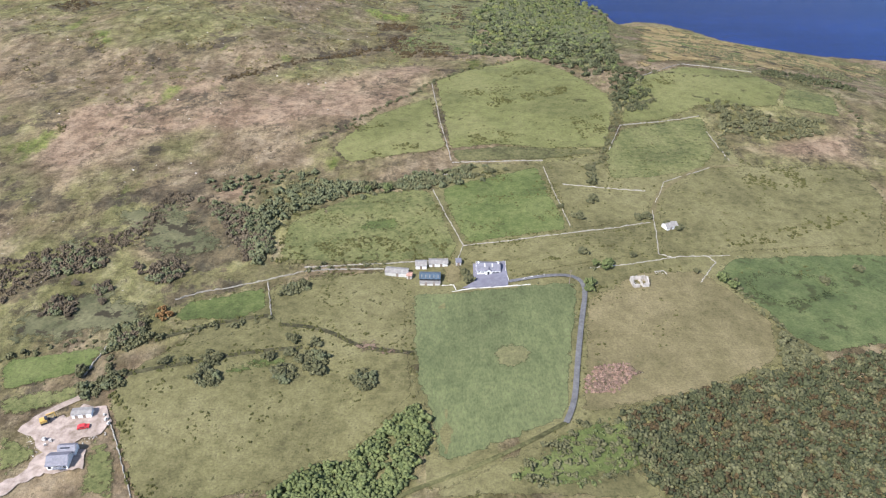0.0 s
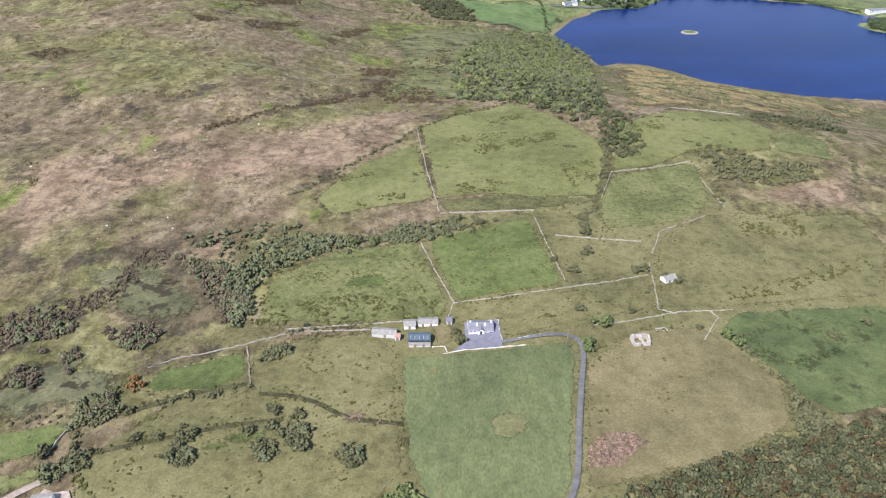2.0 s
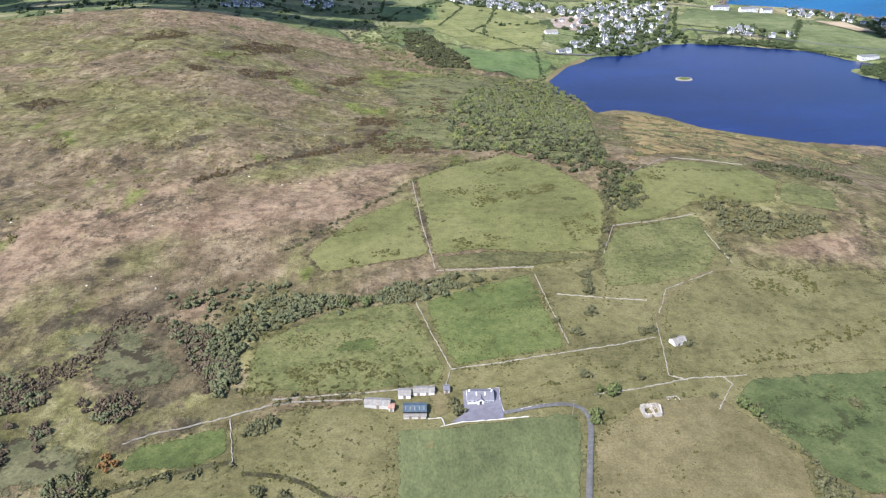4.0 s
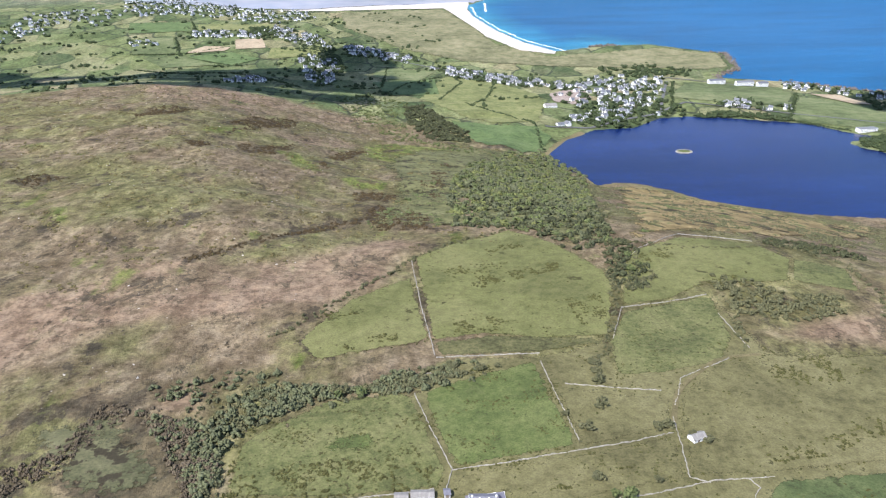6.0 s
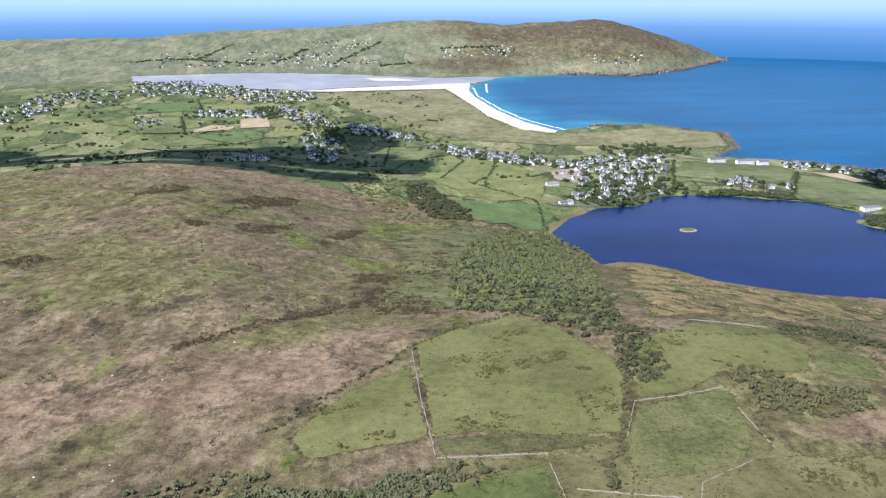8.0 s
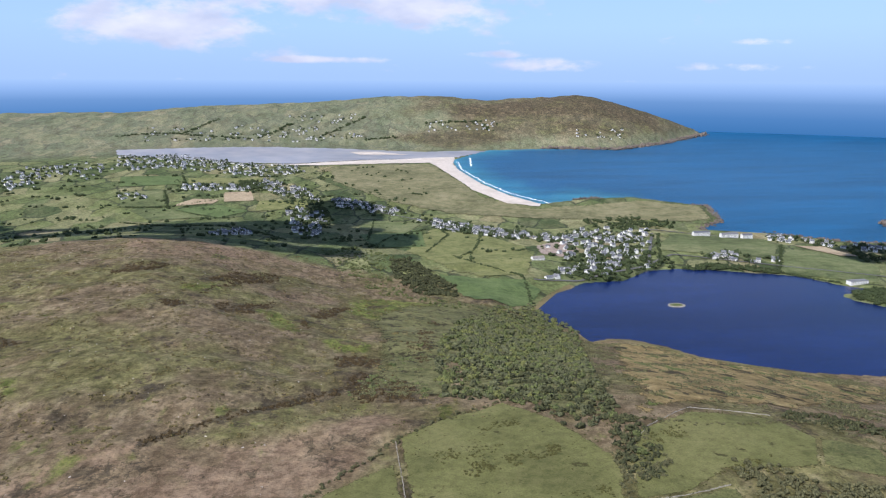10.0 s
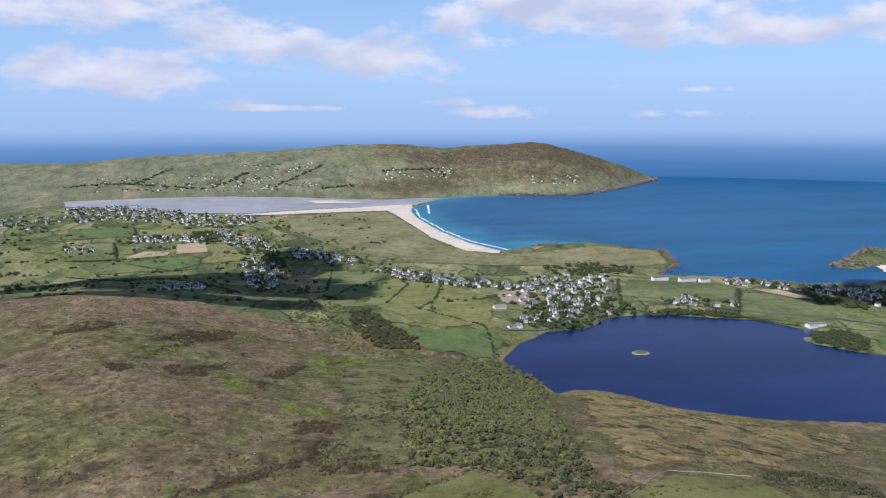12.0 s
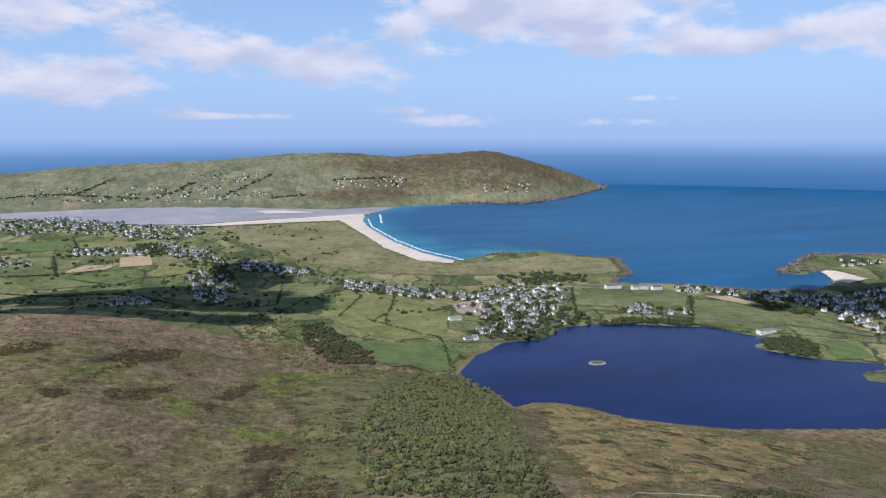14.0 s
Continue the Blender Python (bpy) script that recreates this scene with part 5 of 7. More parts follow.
road("village_road", [(516.5, 1561.9), (601.3, 1654.3), (777.1, 1549.1), (941.9, 1457.7), (1059, 1327.6)], 6.5, M_TARMAC, "grey village road", lift=1.6)
road("village_road", [(656.5, 1949.6), (516.5, 1561.9), (345.4, 1452.3), (257.2, 1437.7)], 6.5, M_TARMAC, "grey village road", lift=1.6)
stone_wall([(21.6, 284.4), (28.7, 285.2), (36.5, 285.3), (36.1, 276.5), (37, 268.8), (45.1, 269.9), (54.3, 271.4)], "low pale garden wall round the bungalow", 0.8, 0.35, M_CONCRETE, "garden_wall", 0.05)
stone_wall([(10.8, 265.4), (20.7, 266.6), (37.4, 265.1), (46.2, 264.9)], "low pale garden wall round the bungalow", 0.8, 0.35, M_CONCRETE, "garden_wall", 0.05)

# ---------------------------------------------------------------- woods and scrub
LAKE_WOOD = [(36, 768), (76, 999), (157, 1219), (228, 1312), (278, 1179), (169, 687), (154, 593), (150, 541), (112, 530), (84, 596), (34, 625)]
VALLEY_TAIL = [(136, 550), (157, 552), (158, 481), (147, 463), (130, 458), (128, 477)]
HEATH_HEDGE = [(271, 572), (312, 578), (338, 549), (316, 517), (285, 538), (259, 547)]
WOOD_FRINGE = [(-38.6, 617.9), (-13.2, 724.4), (34.2, 837.8), (129.3, 1195.4), (209.2, 1182.8), (124.4, 950.7), (67.3, 788.2), (60.2, 649.9), (34.6, 622), (-2.3, 627)]
LOW_WOOD = [(70.1, 182.6), (103.1, 195.9), (140.7, 208.8), (154.3, 214.1), (189.8, 220.2), (151.2, 146), (80.4, 144.8), (72, 159.4)]
ROUGH_VERGE = [(52, 179), (72, 183), (85, 176), (75, 159), (56, 152), (37, 150), (27, 156)]
LANE_WOOD = [(-51.8, 153.1), (-38.4, 164.8), (-23.3, 171.4), (-3.7, 192.4), (1.6, 177.1), (-1.4, 169.1), (-6.9, 157.1), (-14, 148.1), (-47.5, 149.7)]
VILLAGE_WOOD = [(-14.1, 1596.9), (24.3, 1615.1), (66.5, 1473.8), (110.2, 1344.6), (98.5, 1267.7), (38.8, 1287.6), (0.8, 1415.5)]
VILLAGE_FRINGE = [(-159, 1671.6), (-84.2, 1723.4), (-3.1, 1629.2), (-13.6, 1476), (21.3, 1283.8), (91.7, 1192.4), (176.6, 1206), (72.1, 1148.8), (-21.4, 1275.7), (-111.8, 1479.7)]
ISLAND_WOOD = [(839.4, 1378), (896.5, 1375.6), (896.9, 1305.2), (869.2, 1257.6), (827.8, 1278.5), (806.8, 1320.6)]
SCRUB_BAND = [(-95.4, 318.1), (-89.1, 348.7), (-80.3, 365.7), (-59.6, 369.9), (-37.8, 365), (-22.5, 359.8), (-40.1, 355.4), (-72.3, 334.5), (-77.8, 314.9), (-74, 290.5), (-85, 287.7)]
SCRUB_UPPER = [(-128.4, 370), (-93.5, 384.7), (-71.3, 388.3), (-56.5, 365.3), (-23.5, 362.3), (-7.4, 376.4), (12.6, 380.7), (38.7, 383.3), (40, 368.1), (9.2, 360.5), (-22.8, 350.8), (-71.4, 343.1), (-82.5, 335.7), (-113.2, 355.1)]
LEFT_SCRUB = [(-210.3, 295.9), (-174.2, 310), (-152.7, 322.6), (-145.5, 359), (-125.7, 355.6), (-105.7, 323), (-128, 352.6), (-144.1, 314.2), (-169.1, 289.8), (-192.7, 259.4)]
SHORELINE = [(270.4, 1166.9), (283.5, 1117.7), (310.9, 1131.6), (344, 1129.9), (383.5, 1100.1), (416.2, 1059.7), (476.8, 1017.6), (539.9, 987.7)]
CUT_PATCH = [(59.8, 201.8), (66.9, 209.4), (78.6, 211.8), (80.3, 204.3), (70.7, 195.1), (59.2, 194)]
THICKETS = []
THICKETS.append([(-132.8, 277.6), (-132.6, 291.7), (-122, 294.2), (-115.8, 287.9), (-116.2, 276.7), (-126.5, 273.3)])
THICKETS.append([(-189, 297), (-175.7, 301.4), (-154.4, 292.8), (-158.6, 284.7), (-180.8, 279.8)])
THICKETS.append([(-171.8, 260.7), (-163.8, 263.5), (-156.6, 258.6), (-160.8, 251.5), (-167.1, 250.4)])
THICKETS.append([(-154.4, 269.8), (-148.6, 274.9), (-144.4, 268.3), (-150.2, 264.1)])
THICKETS.append([(-134.4, 241.5), (-122.8, 245.8), (-114.9, 232.5), (-124, 225.5), (-132.4, 223.1)])
THICKETS.append([(-137.9, 205.1), (-122.8, 211.6), (-116.6, 206.7), (-129.3, 198.4)])
THICKETS.append([(-92.8, 217.1), (-85.5, 217.7), (-79.7, 204.6), (-86.5, 202.9)])
THICKETS.append([(-62.6, 213.5), (-55.6, 216.7), (-50.9, 209.2), (-57.5, 204.2)])
THICKETS.append([(-52.9, 223.3), (-44.5, 226.3), (-40, 215.5), (-44.6, 211.2)])
THICKETS.append([(-31.7, 210.6), (-23.4, 213), (-19.3, 205.5), (-25.5, 200.3)])
THICKETS.append([(-127.1, 350.2), (-96.2, 340.8), (-78.7, 308), (-80.2, 288.7), (-89.6, 291.4), (-106.1, 323.3)])
THICKETS.append([(-28.5, 361.2), (-10.6, 372.1), (17.5, 380.3), (29.6, 372.5), (13.8, 365.3), (-10.4, 357.4)])
THICKETS.append([(-64.1, 267.8), (-57.7, 273.3), (-54.5, 267.5), (-60.9, 263)])
RIGHT_SCRUB = [(190.3, 473), (214.3, 477.9), (230.1, 456.9), (264.1, 448), (252.1, 426.3), (215.5, 419.7), (187.2, 430.1)]
VALLEY_WOOD = [(147.1, 231.1), (154.8, 220.7), (152.9, 210.7), (140.7, 208.8), (141.5, 213.6)]
VILLAGE_TREES = [(338.5, 1558.1), (436.3, 1700.6), (519, 1716.2), (558.7, 1679.3), (583.5, 1593.3), (557.6, 1543), (505.5, 1531.1), (435.3, 1460.3), (377.4, 1450.6), (349.1, 1466.5)]
SHADE_WOOD = [(-303, 2492), (-228.8, 2405.9), (-178.5, 2173.6), (-191.2, 2003.4), (-294.6, 2180.8), (-337.1, 2382.6)]
ESTATE_WOOD = [(-545, 2690), (-495, 2720), (-440, 2640), (-425, 2570), (-490, 2560)]
BACK_SCRUB = [(524.1, 2131.3), (671.3, 2180.7), (769.5, 2080.8), (729.4, 2019.5), (524, 2014.5)]
HARBOUR_TREES = [(1049.8, 1739.2), (1098.6, 1659.4), (1115.4, 1585.3), (1051.5, 1519.2), (991.1, 1586.3)]
SHORE_WOOD = [(584.5, 1549.5), (627.9, 1565.3), (706.1, 1546), (766.3, 1517.5), (758.3, 1491.5), (673, 1528.6), (584, 1533.4)]
HEDGES = [[(-75.9, 416.4), (-59.6, 433.4), (-36.6, 470.7), (-9.5, 510.9), (1.2, 532.6), (40.3, 573.3), (78, 600.9)],
          [(127.6, 474.3), (117.2, 427.5), (101.4, 389.7), (87.9, 357.5)],
          [(126.6, 491.8), (128.4, 457.2)],
          [(75.3, 278.3), (78.6, 276.2), (82.9, 278.2)],
          [(-8.8, 265), (-7.1, 230.8), (-3.8, 196.8), (0.6, 171.7)],
          [(54.5, 181.4), (27.7, 166.1), (12.1, 160.5)],
          [(293.8, 500), (290.4, 456.4), (275.4, 427)],
          [(137.7, 271.3), (141.9, 249.9), (149.8, 234.8), (147.7, 220.5)],
          [(-122.8, 233.1), (-98.1, 238.1), (-68.8, 247.9)],
          [(185.7, 426.7), (175.9, 388.3)],
          [(67.5, 252.4), (63.4, 225.6), (56.5, 193.4)],
          [(-127.2, 212.5), (-128.9, 237), (-117, 252.7)],
          [(-174.7, 221.9), (-155.4, 231.3), (-134.8, 233.5)],
          [(-59, 282.2), (-42, 285.9), (-19.4, 287.3)],
          [(151.2, 542.1), (209.1, 532.1), (277, 543.9), (297.4, 506.1)]]
VILLAGE_HEDGES = [[(88.1, 2134), (130.6, 1904.4), (66, 1673.7)],
                  [(120.6, 1628.8), (167.4, 1542.6), (205.4, 1504.1), (239.1, 1452.2)],
                  [(215.1, 1930.1), (176.2, 1712.8), (129.7, 1604.6)],
                  [(-795.4, 2282.6), (-660.7, 2296.7), (-540.1, 2397.6)],
                  [(-735.5, 2526.9), (-655.3, 2278)],
                  [(-758.6, 2812.6), (-684.3, 2600.5)],
                  [(-60.4, 2159.5), (-64.4, 1824.3), (-134.6, 1783.6)],
                  [(82.1, 2009.6), (-2.1, 1894.1), (-50, 1743)],
                  [(239.1, 1452.2), (230.6, 1305)],
                  [(-726.7, 2089.4), (-569.7, 1989.3), (-452.7, 2016.1), (-245.6, 1747.6)],
                  [(916, 1790), (763.4, 1500.9)],
                  [(763.4, 1500.9), (843.2, 1420.4)],
                  [(670.9, 1947.3), (554.2, 1597.9)]]
FAR_HEDGES = [[(-1291.8, 3687.9), (-1086.7, 3765.6), (-721.4, 3732)],
              [(-651.9, 3753), (-550, 3920), (-516.4, 3964.9)],
              [(-147.3, 3757), (10.2, 3791.7)],
              [(441.4, 3988.6), (461.5, 3917.1)],
              [(152.7, 3965.9), (447.1, 4036.8)],
              [(-1014.8, 3761.5), (-902.5, 4015.1)],
              [(-356.7, 3803.8), (-155.9, 4063.1)]]
bush_group([(-85, 219.7), (-88.3, 217)], "dark")
bush_group([(-56.7, 223.3), (-47, 228.8), (-64.5, 220.5)], "dark")
bush_group([(-123.9, 209.1), (-120.8, 211.5), (-127.4, 208)], "dark")
bush_group([(-105.6, 217.3), (-137.2, 212.6)], "dark")
bush_group([(-123.1, 234.5), (-126.3, 231.6), (-122.1, 240.8)], "heather")
bush_group([(-163.3, 272.9), (-167, 260.3), (-146, 259.3)], "heather")
bush_group([(-112.7, 248.9), (-114.9, 245.5)], "ochre")
bush_group([(35.1, 375.3), (21.1, 379.7), (15.2, 375.3), (43.8, 377.2)], "dark")
bush_group([(-23.2, 357.6), (-33.8, 356.1)], "green")
bush_group([(69.4, 332.9), (77.1, 321.6)], "dark")
bush_group([(147.4, 513.9), (151.1, 499.7), (143.3, 491.7)], "green")
bush_group([(134.7, 267.9), (137.4, 262)], "green")
bush_group([(182.2, 267.7), (203, 278)], "dark")
bush_group([(-62.2, 266.2), (-65.2, 264.1), (-57, 269.2)], "dark")
bush_group([(-86, 208.7), (-89.1, 211.9), (-84, 204.9), (-90.3, 208.1)], "dark")
bush_group([(-57.6, 210.4), (-60.1, 212), (-54, 208.8)], "dark")
bush_group([(-48, 213.8), (-52.2, 218.9), (-44.9, 215.4), (-47.6, 218.9), (-42.6, 212)], "dark")
bush_group([(-25.9, 204.6), (-28.2, 206.3), (-22.4, 202.8), (-24.5, 201.5)], "dark")
bush_group([(-164.9, 254), (-169.6, 256.2), (-161.8, 255.8), (-169.6, 250.4), (-157.7, 251.7)], "heather")
bush_group([(-131.8, 284), (-136.5, 281.9), (-127.2, 286.3), (-121, 283.8), (-115.8, 284.5), (-139.4, 286.6)], "heather")
bush_group([(-117, 252.7), (-117, 248.6)], "ochre")
bush_group([(-31.5, 360.5), (-23.1, 355.3), (-37.2, 363.5)], "dark")
bush_group([(91.8, 367.9), (91.2, 359.8), (92.2, 375.9)], "dark")
bush_group([(88, 340.8), (85.9, 337.5)], "dark")
bush_group([(108.3, 321.6), (112.5, 322.7)], "dark")
bush_group([(143.6, 473.5), (152.1, 477.9), (134.1, 465.3)], "dark")
bush_group([(193.7, 481.8), (199.3, 477.4), (204.8, 472.8)], "dark")
bush_group([(124.3, 273.7)], "dark")
bush_group([(77.9, 278.3), (82.4, 276.2), (84.3, 279)], "green")
bush_group([(71.3, 258.7), (72.5, 262.4)], "green")
bush_group([(18.6, 275.4), (16.6, 278.2), (18.2, 272.6)], "dark")
bush_group([(73.7, 288.9), (97.6, 286.5)], "dark")
bush_group([(121.4, 314.1), (126.2, 311.5)], "dark")
bush_group([(-57.8, 232.7), (-55.9, 231.6)], "dark")
bush_group([(-90, 220.3), (-97.5, 218.5), (-89.7, 223.7)], "dark")

# ---------------------------------------------------------------- settlements
CLUSTERS = []
CLUSTERS.append((84, [(350.1, 1901.9), (459, 1998.3), (625, 2038.9), (663.9, 1991.8), (530.2, 1600.2), (439.2, 1507.3), (370.6, 1465.1), (330.7, 1626.1)]))
CLUSTERS.append((16, [(260.7, 1455.2), (359.9, 1466), (445.7, 1492.2), (483.2, 1606.8), (316, 1510.6)]))
CLUSTERS.append((84, [(60.9, 2210.1), (148.9, 2139.9), (252.5, 1999.4), (350.1, 1901.9), (417.9, 1832.4), (394.2, 1790.9), (259.6, 1856.5), (135.6, 1968.7), (65.2, 2122.4)]))
CLUSTERS.append((52, [(-197.8, 2422.7), (-98.2, 2389.4), (30.8, 2248), (29.8, 2201.9), (-93.9, 2268.2), (-191.7, 2342.7)]))
CLUSTERS.append((210, [(-1148.2, 3275.1), (-912, 3373.5), (-648.5, 3140.7), (-390, 3048.6), (-334.5, 2916.8), (-447.6, 2780.8), (-648.8, 2876.6), (-862.7, 2989.3), (-1010.8, 2889.5)]))
CLUSTERS.append((44, [(-709.1, 2631.8), (-492.5, 2634.5), (-468.1, 2548.1), (-680.9, 2528.1)]))
CLUSTERS.append((60, [(-456.7, 2727), (-295.8, 2574.7), (-225.6, 2371.3), (-347, 2453.7), (-474.9, 2631.8)]))
CLUSTERS.append((44, [(-326.4, 2305.4), (-219.9, 2308), (-193.1, 2174.1), (-180.4, 1772.6), (-235.3, 1839.2)]))
CLUSTERS.append((14, [(-440.3, 1866.4), (-341.4, 1901.4), (-310.1, 1765.2), (-400.3, 1707)]))
CLUSTERS.append((24, [(946.5, 1918.4), (1094, 1807.4), (1184, 1757.5), (1124.5, 1695.6), (1030, 1779.2), (920.8, 1854.9)]))
CLUSTERS.append((90, [(1156.9, 1762.8), (1426.8, 1749.3), (1027.4, 1291.4), (1090.5, 1435.3), (1074.9, 1550.3)]))
CLUSTERS.append((14, [(680.6, 1671.1), (812.8, 1614.8), (782.2, 1558.4), (650.6, 1617.5)]))
CLUSTERS.append((10, [(1538, 2072.3), (1642.1, 1999.6), (1574.6, 1921.3), (1492.3, 1990.7)]))
CLUSTERS.append((22, [(183, 4001.6), (541.9, 4078), (484.9, 3876.1), (147.6, 3861.7)]))
CLUSTERS.append((60, [(-1250.6, 3842), (-503.4, 3967), (-149.5, 3834.7), (-172.6, 3740.7), (-711.4, 3678.2), (-1138.1, 3627.9)]))
CLUSTERS.append((14, [(-575.4, 4113.4), (-187.7, 4167.1), (-179.8, 3944.3), (-550, 3920)]))
CLUSTERS.append((12, [(855.2, 3844.6), (1161.6, 3873.6), (1084.9, 3718.2), (860.1, 3741.2)]))
CLUSTERS.append((8, [(-857.2, 2457.1), (-772.7, 2472.9), (-741.7, 2374.9), (-822.6, 2359.5)]))

CLUSTERS.append((46, [(-1381, 2911), (-1222, 3133), (-1010, 2955), (-1054, 2704), (-1254, 2664)]))
CLUSTERS.append((24, [(-1375, 2664), (-1268, 2799), (-1130, 2527), (-1221, 2358)]))


def wood(name, poly, count, lo, hi, mat, label, seed, shapes=None):
    p = in_poly(poly, count, seed)
    scatter(name, p, sizes_for(len(p), lo, hi, seed), mat, label, shapes)


def lake_wood(count, lo, hi, mat, label, seed, upper):
    """Dark trees along the lower edge that pass into grey-green thicket higher up."""
    p = in_poly(LAKE_WOOD, count, seed)
    edge = 700 + 60 * waves(p[:, 0], p[:, 1], 70, 91) + np.random.RandomState(seed).normal(size=len(p)) * 60
    p = p[p[:, 1] > edge] if upper else p[p[:, 1] < edge]
    scatter("thicket" if upper else "woodland", p, sizes_for(len(p), lo, hi, seed), mat, label, GROVE)


lake_wood(800, 1.2, 3.4, M_LEAF, "dense low green woodland above the lake", 11, False)
lake_wood(1600, 1.4, 3.6, M_COPSE, "dark trees in the wood above the lake", 28, False)
lake_wood(700, 1.3, 3.0, M_WILLOW, "pale willows in the wood above the lake", 29, False)
lake_wood(1000, 1.8, 4.2, M_WILLOW, "grey-green willow thicket above the lake", 36, True)
lake_wood(550, 1.8, 3.8, M_FROND, "light green bracken and low shrubs above the lake", 37, True)
lake_wood(650, 1.8, 4.0, M_LEAF, "green bushes in the thicket above the lake", 39, True)
wood("woodland", VALLEY_TAIL, 75, 1.2, 2.8, M_COPSE, "dark trees along a stream between fields", 41, GROVE)
wood("scrub", VALLEY_TAIL, 90, 0.7, 2.0, M_GORSE, "olive scrub along a stream between fields", 42, SMALL)
wood("scrub", HEATH_HEDGE, 170, 0.9, 2.4, M_COPSE, "dark scrub along the top of a field", 43, SMALL)
wood("scrub", WOOD_FRINGE, 650, 0.7, 2.6, M_GORSE, "thin scrub on the edge of a wood", 22, LOW)
wood("woodland", WOOD_FRINGE, 260, 1.4, 3.4, M_LEAF, "scattered green bushes on the hillside", 23, LOW)
wood("woodland", LOW_WOOD, 1400, 0.8, 2.1, M_COPSE, "dark dense scrub woodland", 12, SMALL)
wood("woodland", LOW_WOOD, 480, 0.8, 2.0, M_LING, "brown heathery scrub in a wood", 26, SMALL)
wood("woodland", LOW_WOOD, 330, 0.9, 2.4, M_GORSE, "green bushes in dark scrub", 27, GROVE)
drape("rough_ground", ROUGH_VERGE, M_LUSH, "green rough ground with scrub below the lane", wobble=2, lift=0.5, feather=1.5)
wood("scrub", ROUGH_VERGE, 130, 0.6, 1.9, M_GORSE, "olive scrub on rough ground below the lane", 44, SMALL)
wood("scrub", ROUGH_VERGE, 60, 0.5, 1.4, M_LEAF, "green bushes on rough ground below the lane", 45, SMALL)
wood("woodland", LANE_WOOD, 240, 1.5, 2.8, M_LEAF, "leafy thicket beside the lane", 13, GROVE)
wood("woodland", VILLAGE_WOOD, 480, 2.2, 4.8, M_COPSE, "dark green wood on the village edge", 14, GROVE)
wood("scrub", VILLAGE_FRINGE, 420, 1.0, 3.2, M_LEAF, "scattered green scrub above the village", 35, SMALL)
wood("woodland", ISLAND_WOOD, 260, 2.5, 5.0, M_TREE, "dark wood on the lake point", 15, GROVE)
wood("woodland", VILLAGE_TREES, 150, 4.0, 7.5, M_TREE, "tall dark garden trees in the village", 31, GROVE)
wood("woodland", SHADE_WOOD, 210, 3.0, 6.5, M_TREE, "dark wood among lowland houses", 32, GROVE)
wood("woodland", ESTATE_WOOD, 120, 4.0, 8.0, M_TREE, "dark tall trees round an estate", 38, GROVE)
wood("woodland", BACK_SCRUB, 120, 3.5, 7.0, M_TREE, "dark scrub behind the village", 33, GROVE)
wood("woodland", HARBOUR_TREES, 90, 3.5, 6.5, M_TREE, "dark trees near the harbour", 34, GROVE)
wood("woodland", SHORE_WOOD, 150, 3.0, 5.5, M_TREE, "belt of shore trees", 16, GROVE)
wood("scrub", SCRUB_BAND, 120, 1.3, 2.9, M_WILLOW, "pale grey-green willows along a stream", 24, GROVE)
wood("scrub", SCRUB_BAND, 210, 0.8, 2.0, M_GORSE, "grey-green willow scrub along a stream", 17, SMALL)
wood("scrub", SCRUB_UPPER, 85, 1.2, 2.4, M_WILLOW, "grey-green bushes between the fields", 25, GROVE)
wood("scrub", SCRUB_UPPER, 150, 0.5, 1.6, M_GORSE, "dark scrub between the fields", 18, SMALL)
wood("scrub", LEFT_SCRUB, 420, 0.5, 1.5, M_HEATHER, "brown heather scrub on the moor", 19, SMALL)
wood("scrub", RIGHT_SCRUB, 260, 0.9, 2.3, M_GORSE, "dark scrub above the bog", 20, SMALL)
wood("scrub", VALLEY_WOOD, 60, 1.5, 2.6, M_GORSE, "dark scrub in a hollow", 21)
wood("cut_bracken", CUT_PATCH, 420, 0.3, 0.9, M_CUT, "heaps of cut russet bracken", 500, TINY)
for i, poly in enumerate(THICKETS):
    area = abs(sum(a[0] * b[1] - b[0] * a[1] for a, b in zip(poly, poly[1:] + poly[:1]))) / 2
    brown = i in (0, 1, 2, 3, 10)
    wood("thicket", poly, int(area / 3.2) + 4, 0.8, 1.9, M_HEATHER if brown else M_GORSE, "dense brown heather thicket" if brown else "dense olive gorse thicket in pasture", 400 + i, SMALL)
    wood("thicket", poly, int(area / 16) + 1, 1.2, 2.3, M_WILLOW, "grey-green bushes in a thicket", 440 + i, GROVE)
for i, line in enumerate(HEDGES):
    slim = i in (4, 10, 5)
    p = along(line, 2.2, 0.5 if slim else 1.3, 30 + i)
    scatter("hedge", p, sizes_for(len(p), 0.2 if slim else 0.6, 0.5 if slim else 1.7, i), M_RUSH if slim else M_GORSE, "overgrown dark hedge along a field edge", TINY if slim else SMALL)
for i, line in enumerate(VILLAGE_HEDGES):
    p = along(line, 4.0, 1.5, 60 + i)
    scatter("hedge", p, sizes_for(len(p), 1.6, 3.4, i), M_TREE, "dark hedge between lowland fields", SMALL)
for i, line in enumerate(FAR_HEDGES):
    p = along(line, 9.0, 6.0, 90 + i)
    scatter("hedge", p, sizes_for(len(p), 4, 8, i), M_TREE, "distant dark hedge on the headland", TINY)


for i, poly in enumerate(EDGES):
    p = along(poly + poly[:1], 1.3, 0.8, 300 + i)
    p = p[np.random.RandomState(i).rand(len(p)) < 0.45]
    scatter("field_margin", p, sizes_for(len(p), 0.2, 0.7, i) ** 1.3, M_RUSH if i % 3 else M_GORSE, "rough tufted margin of a field", TINY, category="grass")
road("lake_shore", SHORELINE, 5.0, M_TAN, "ochre reedy strip along the lake shore", lift=0.4)


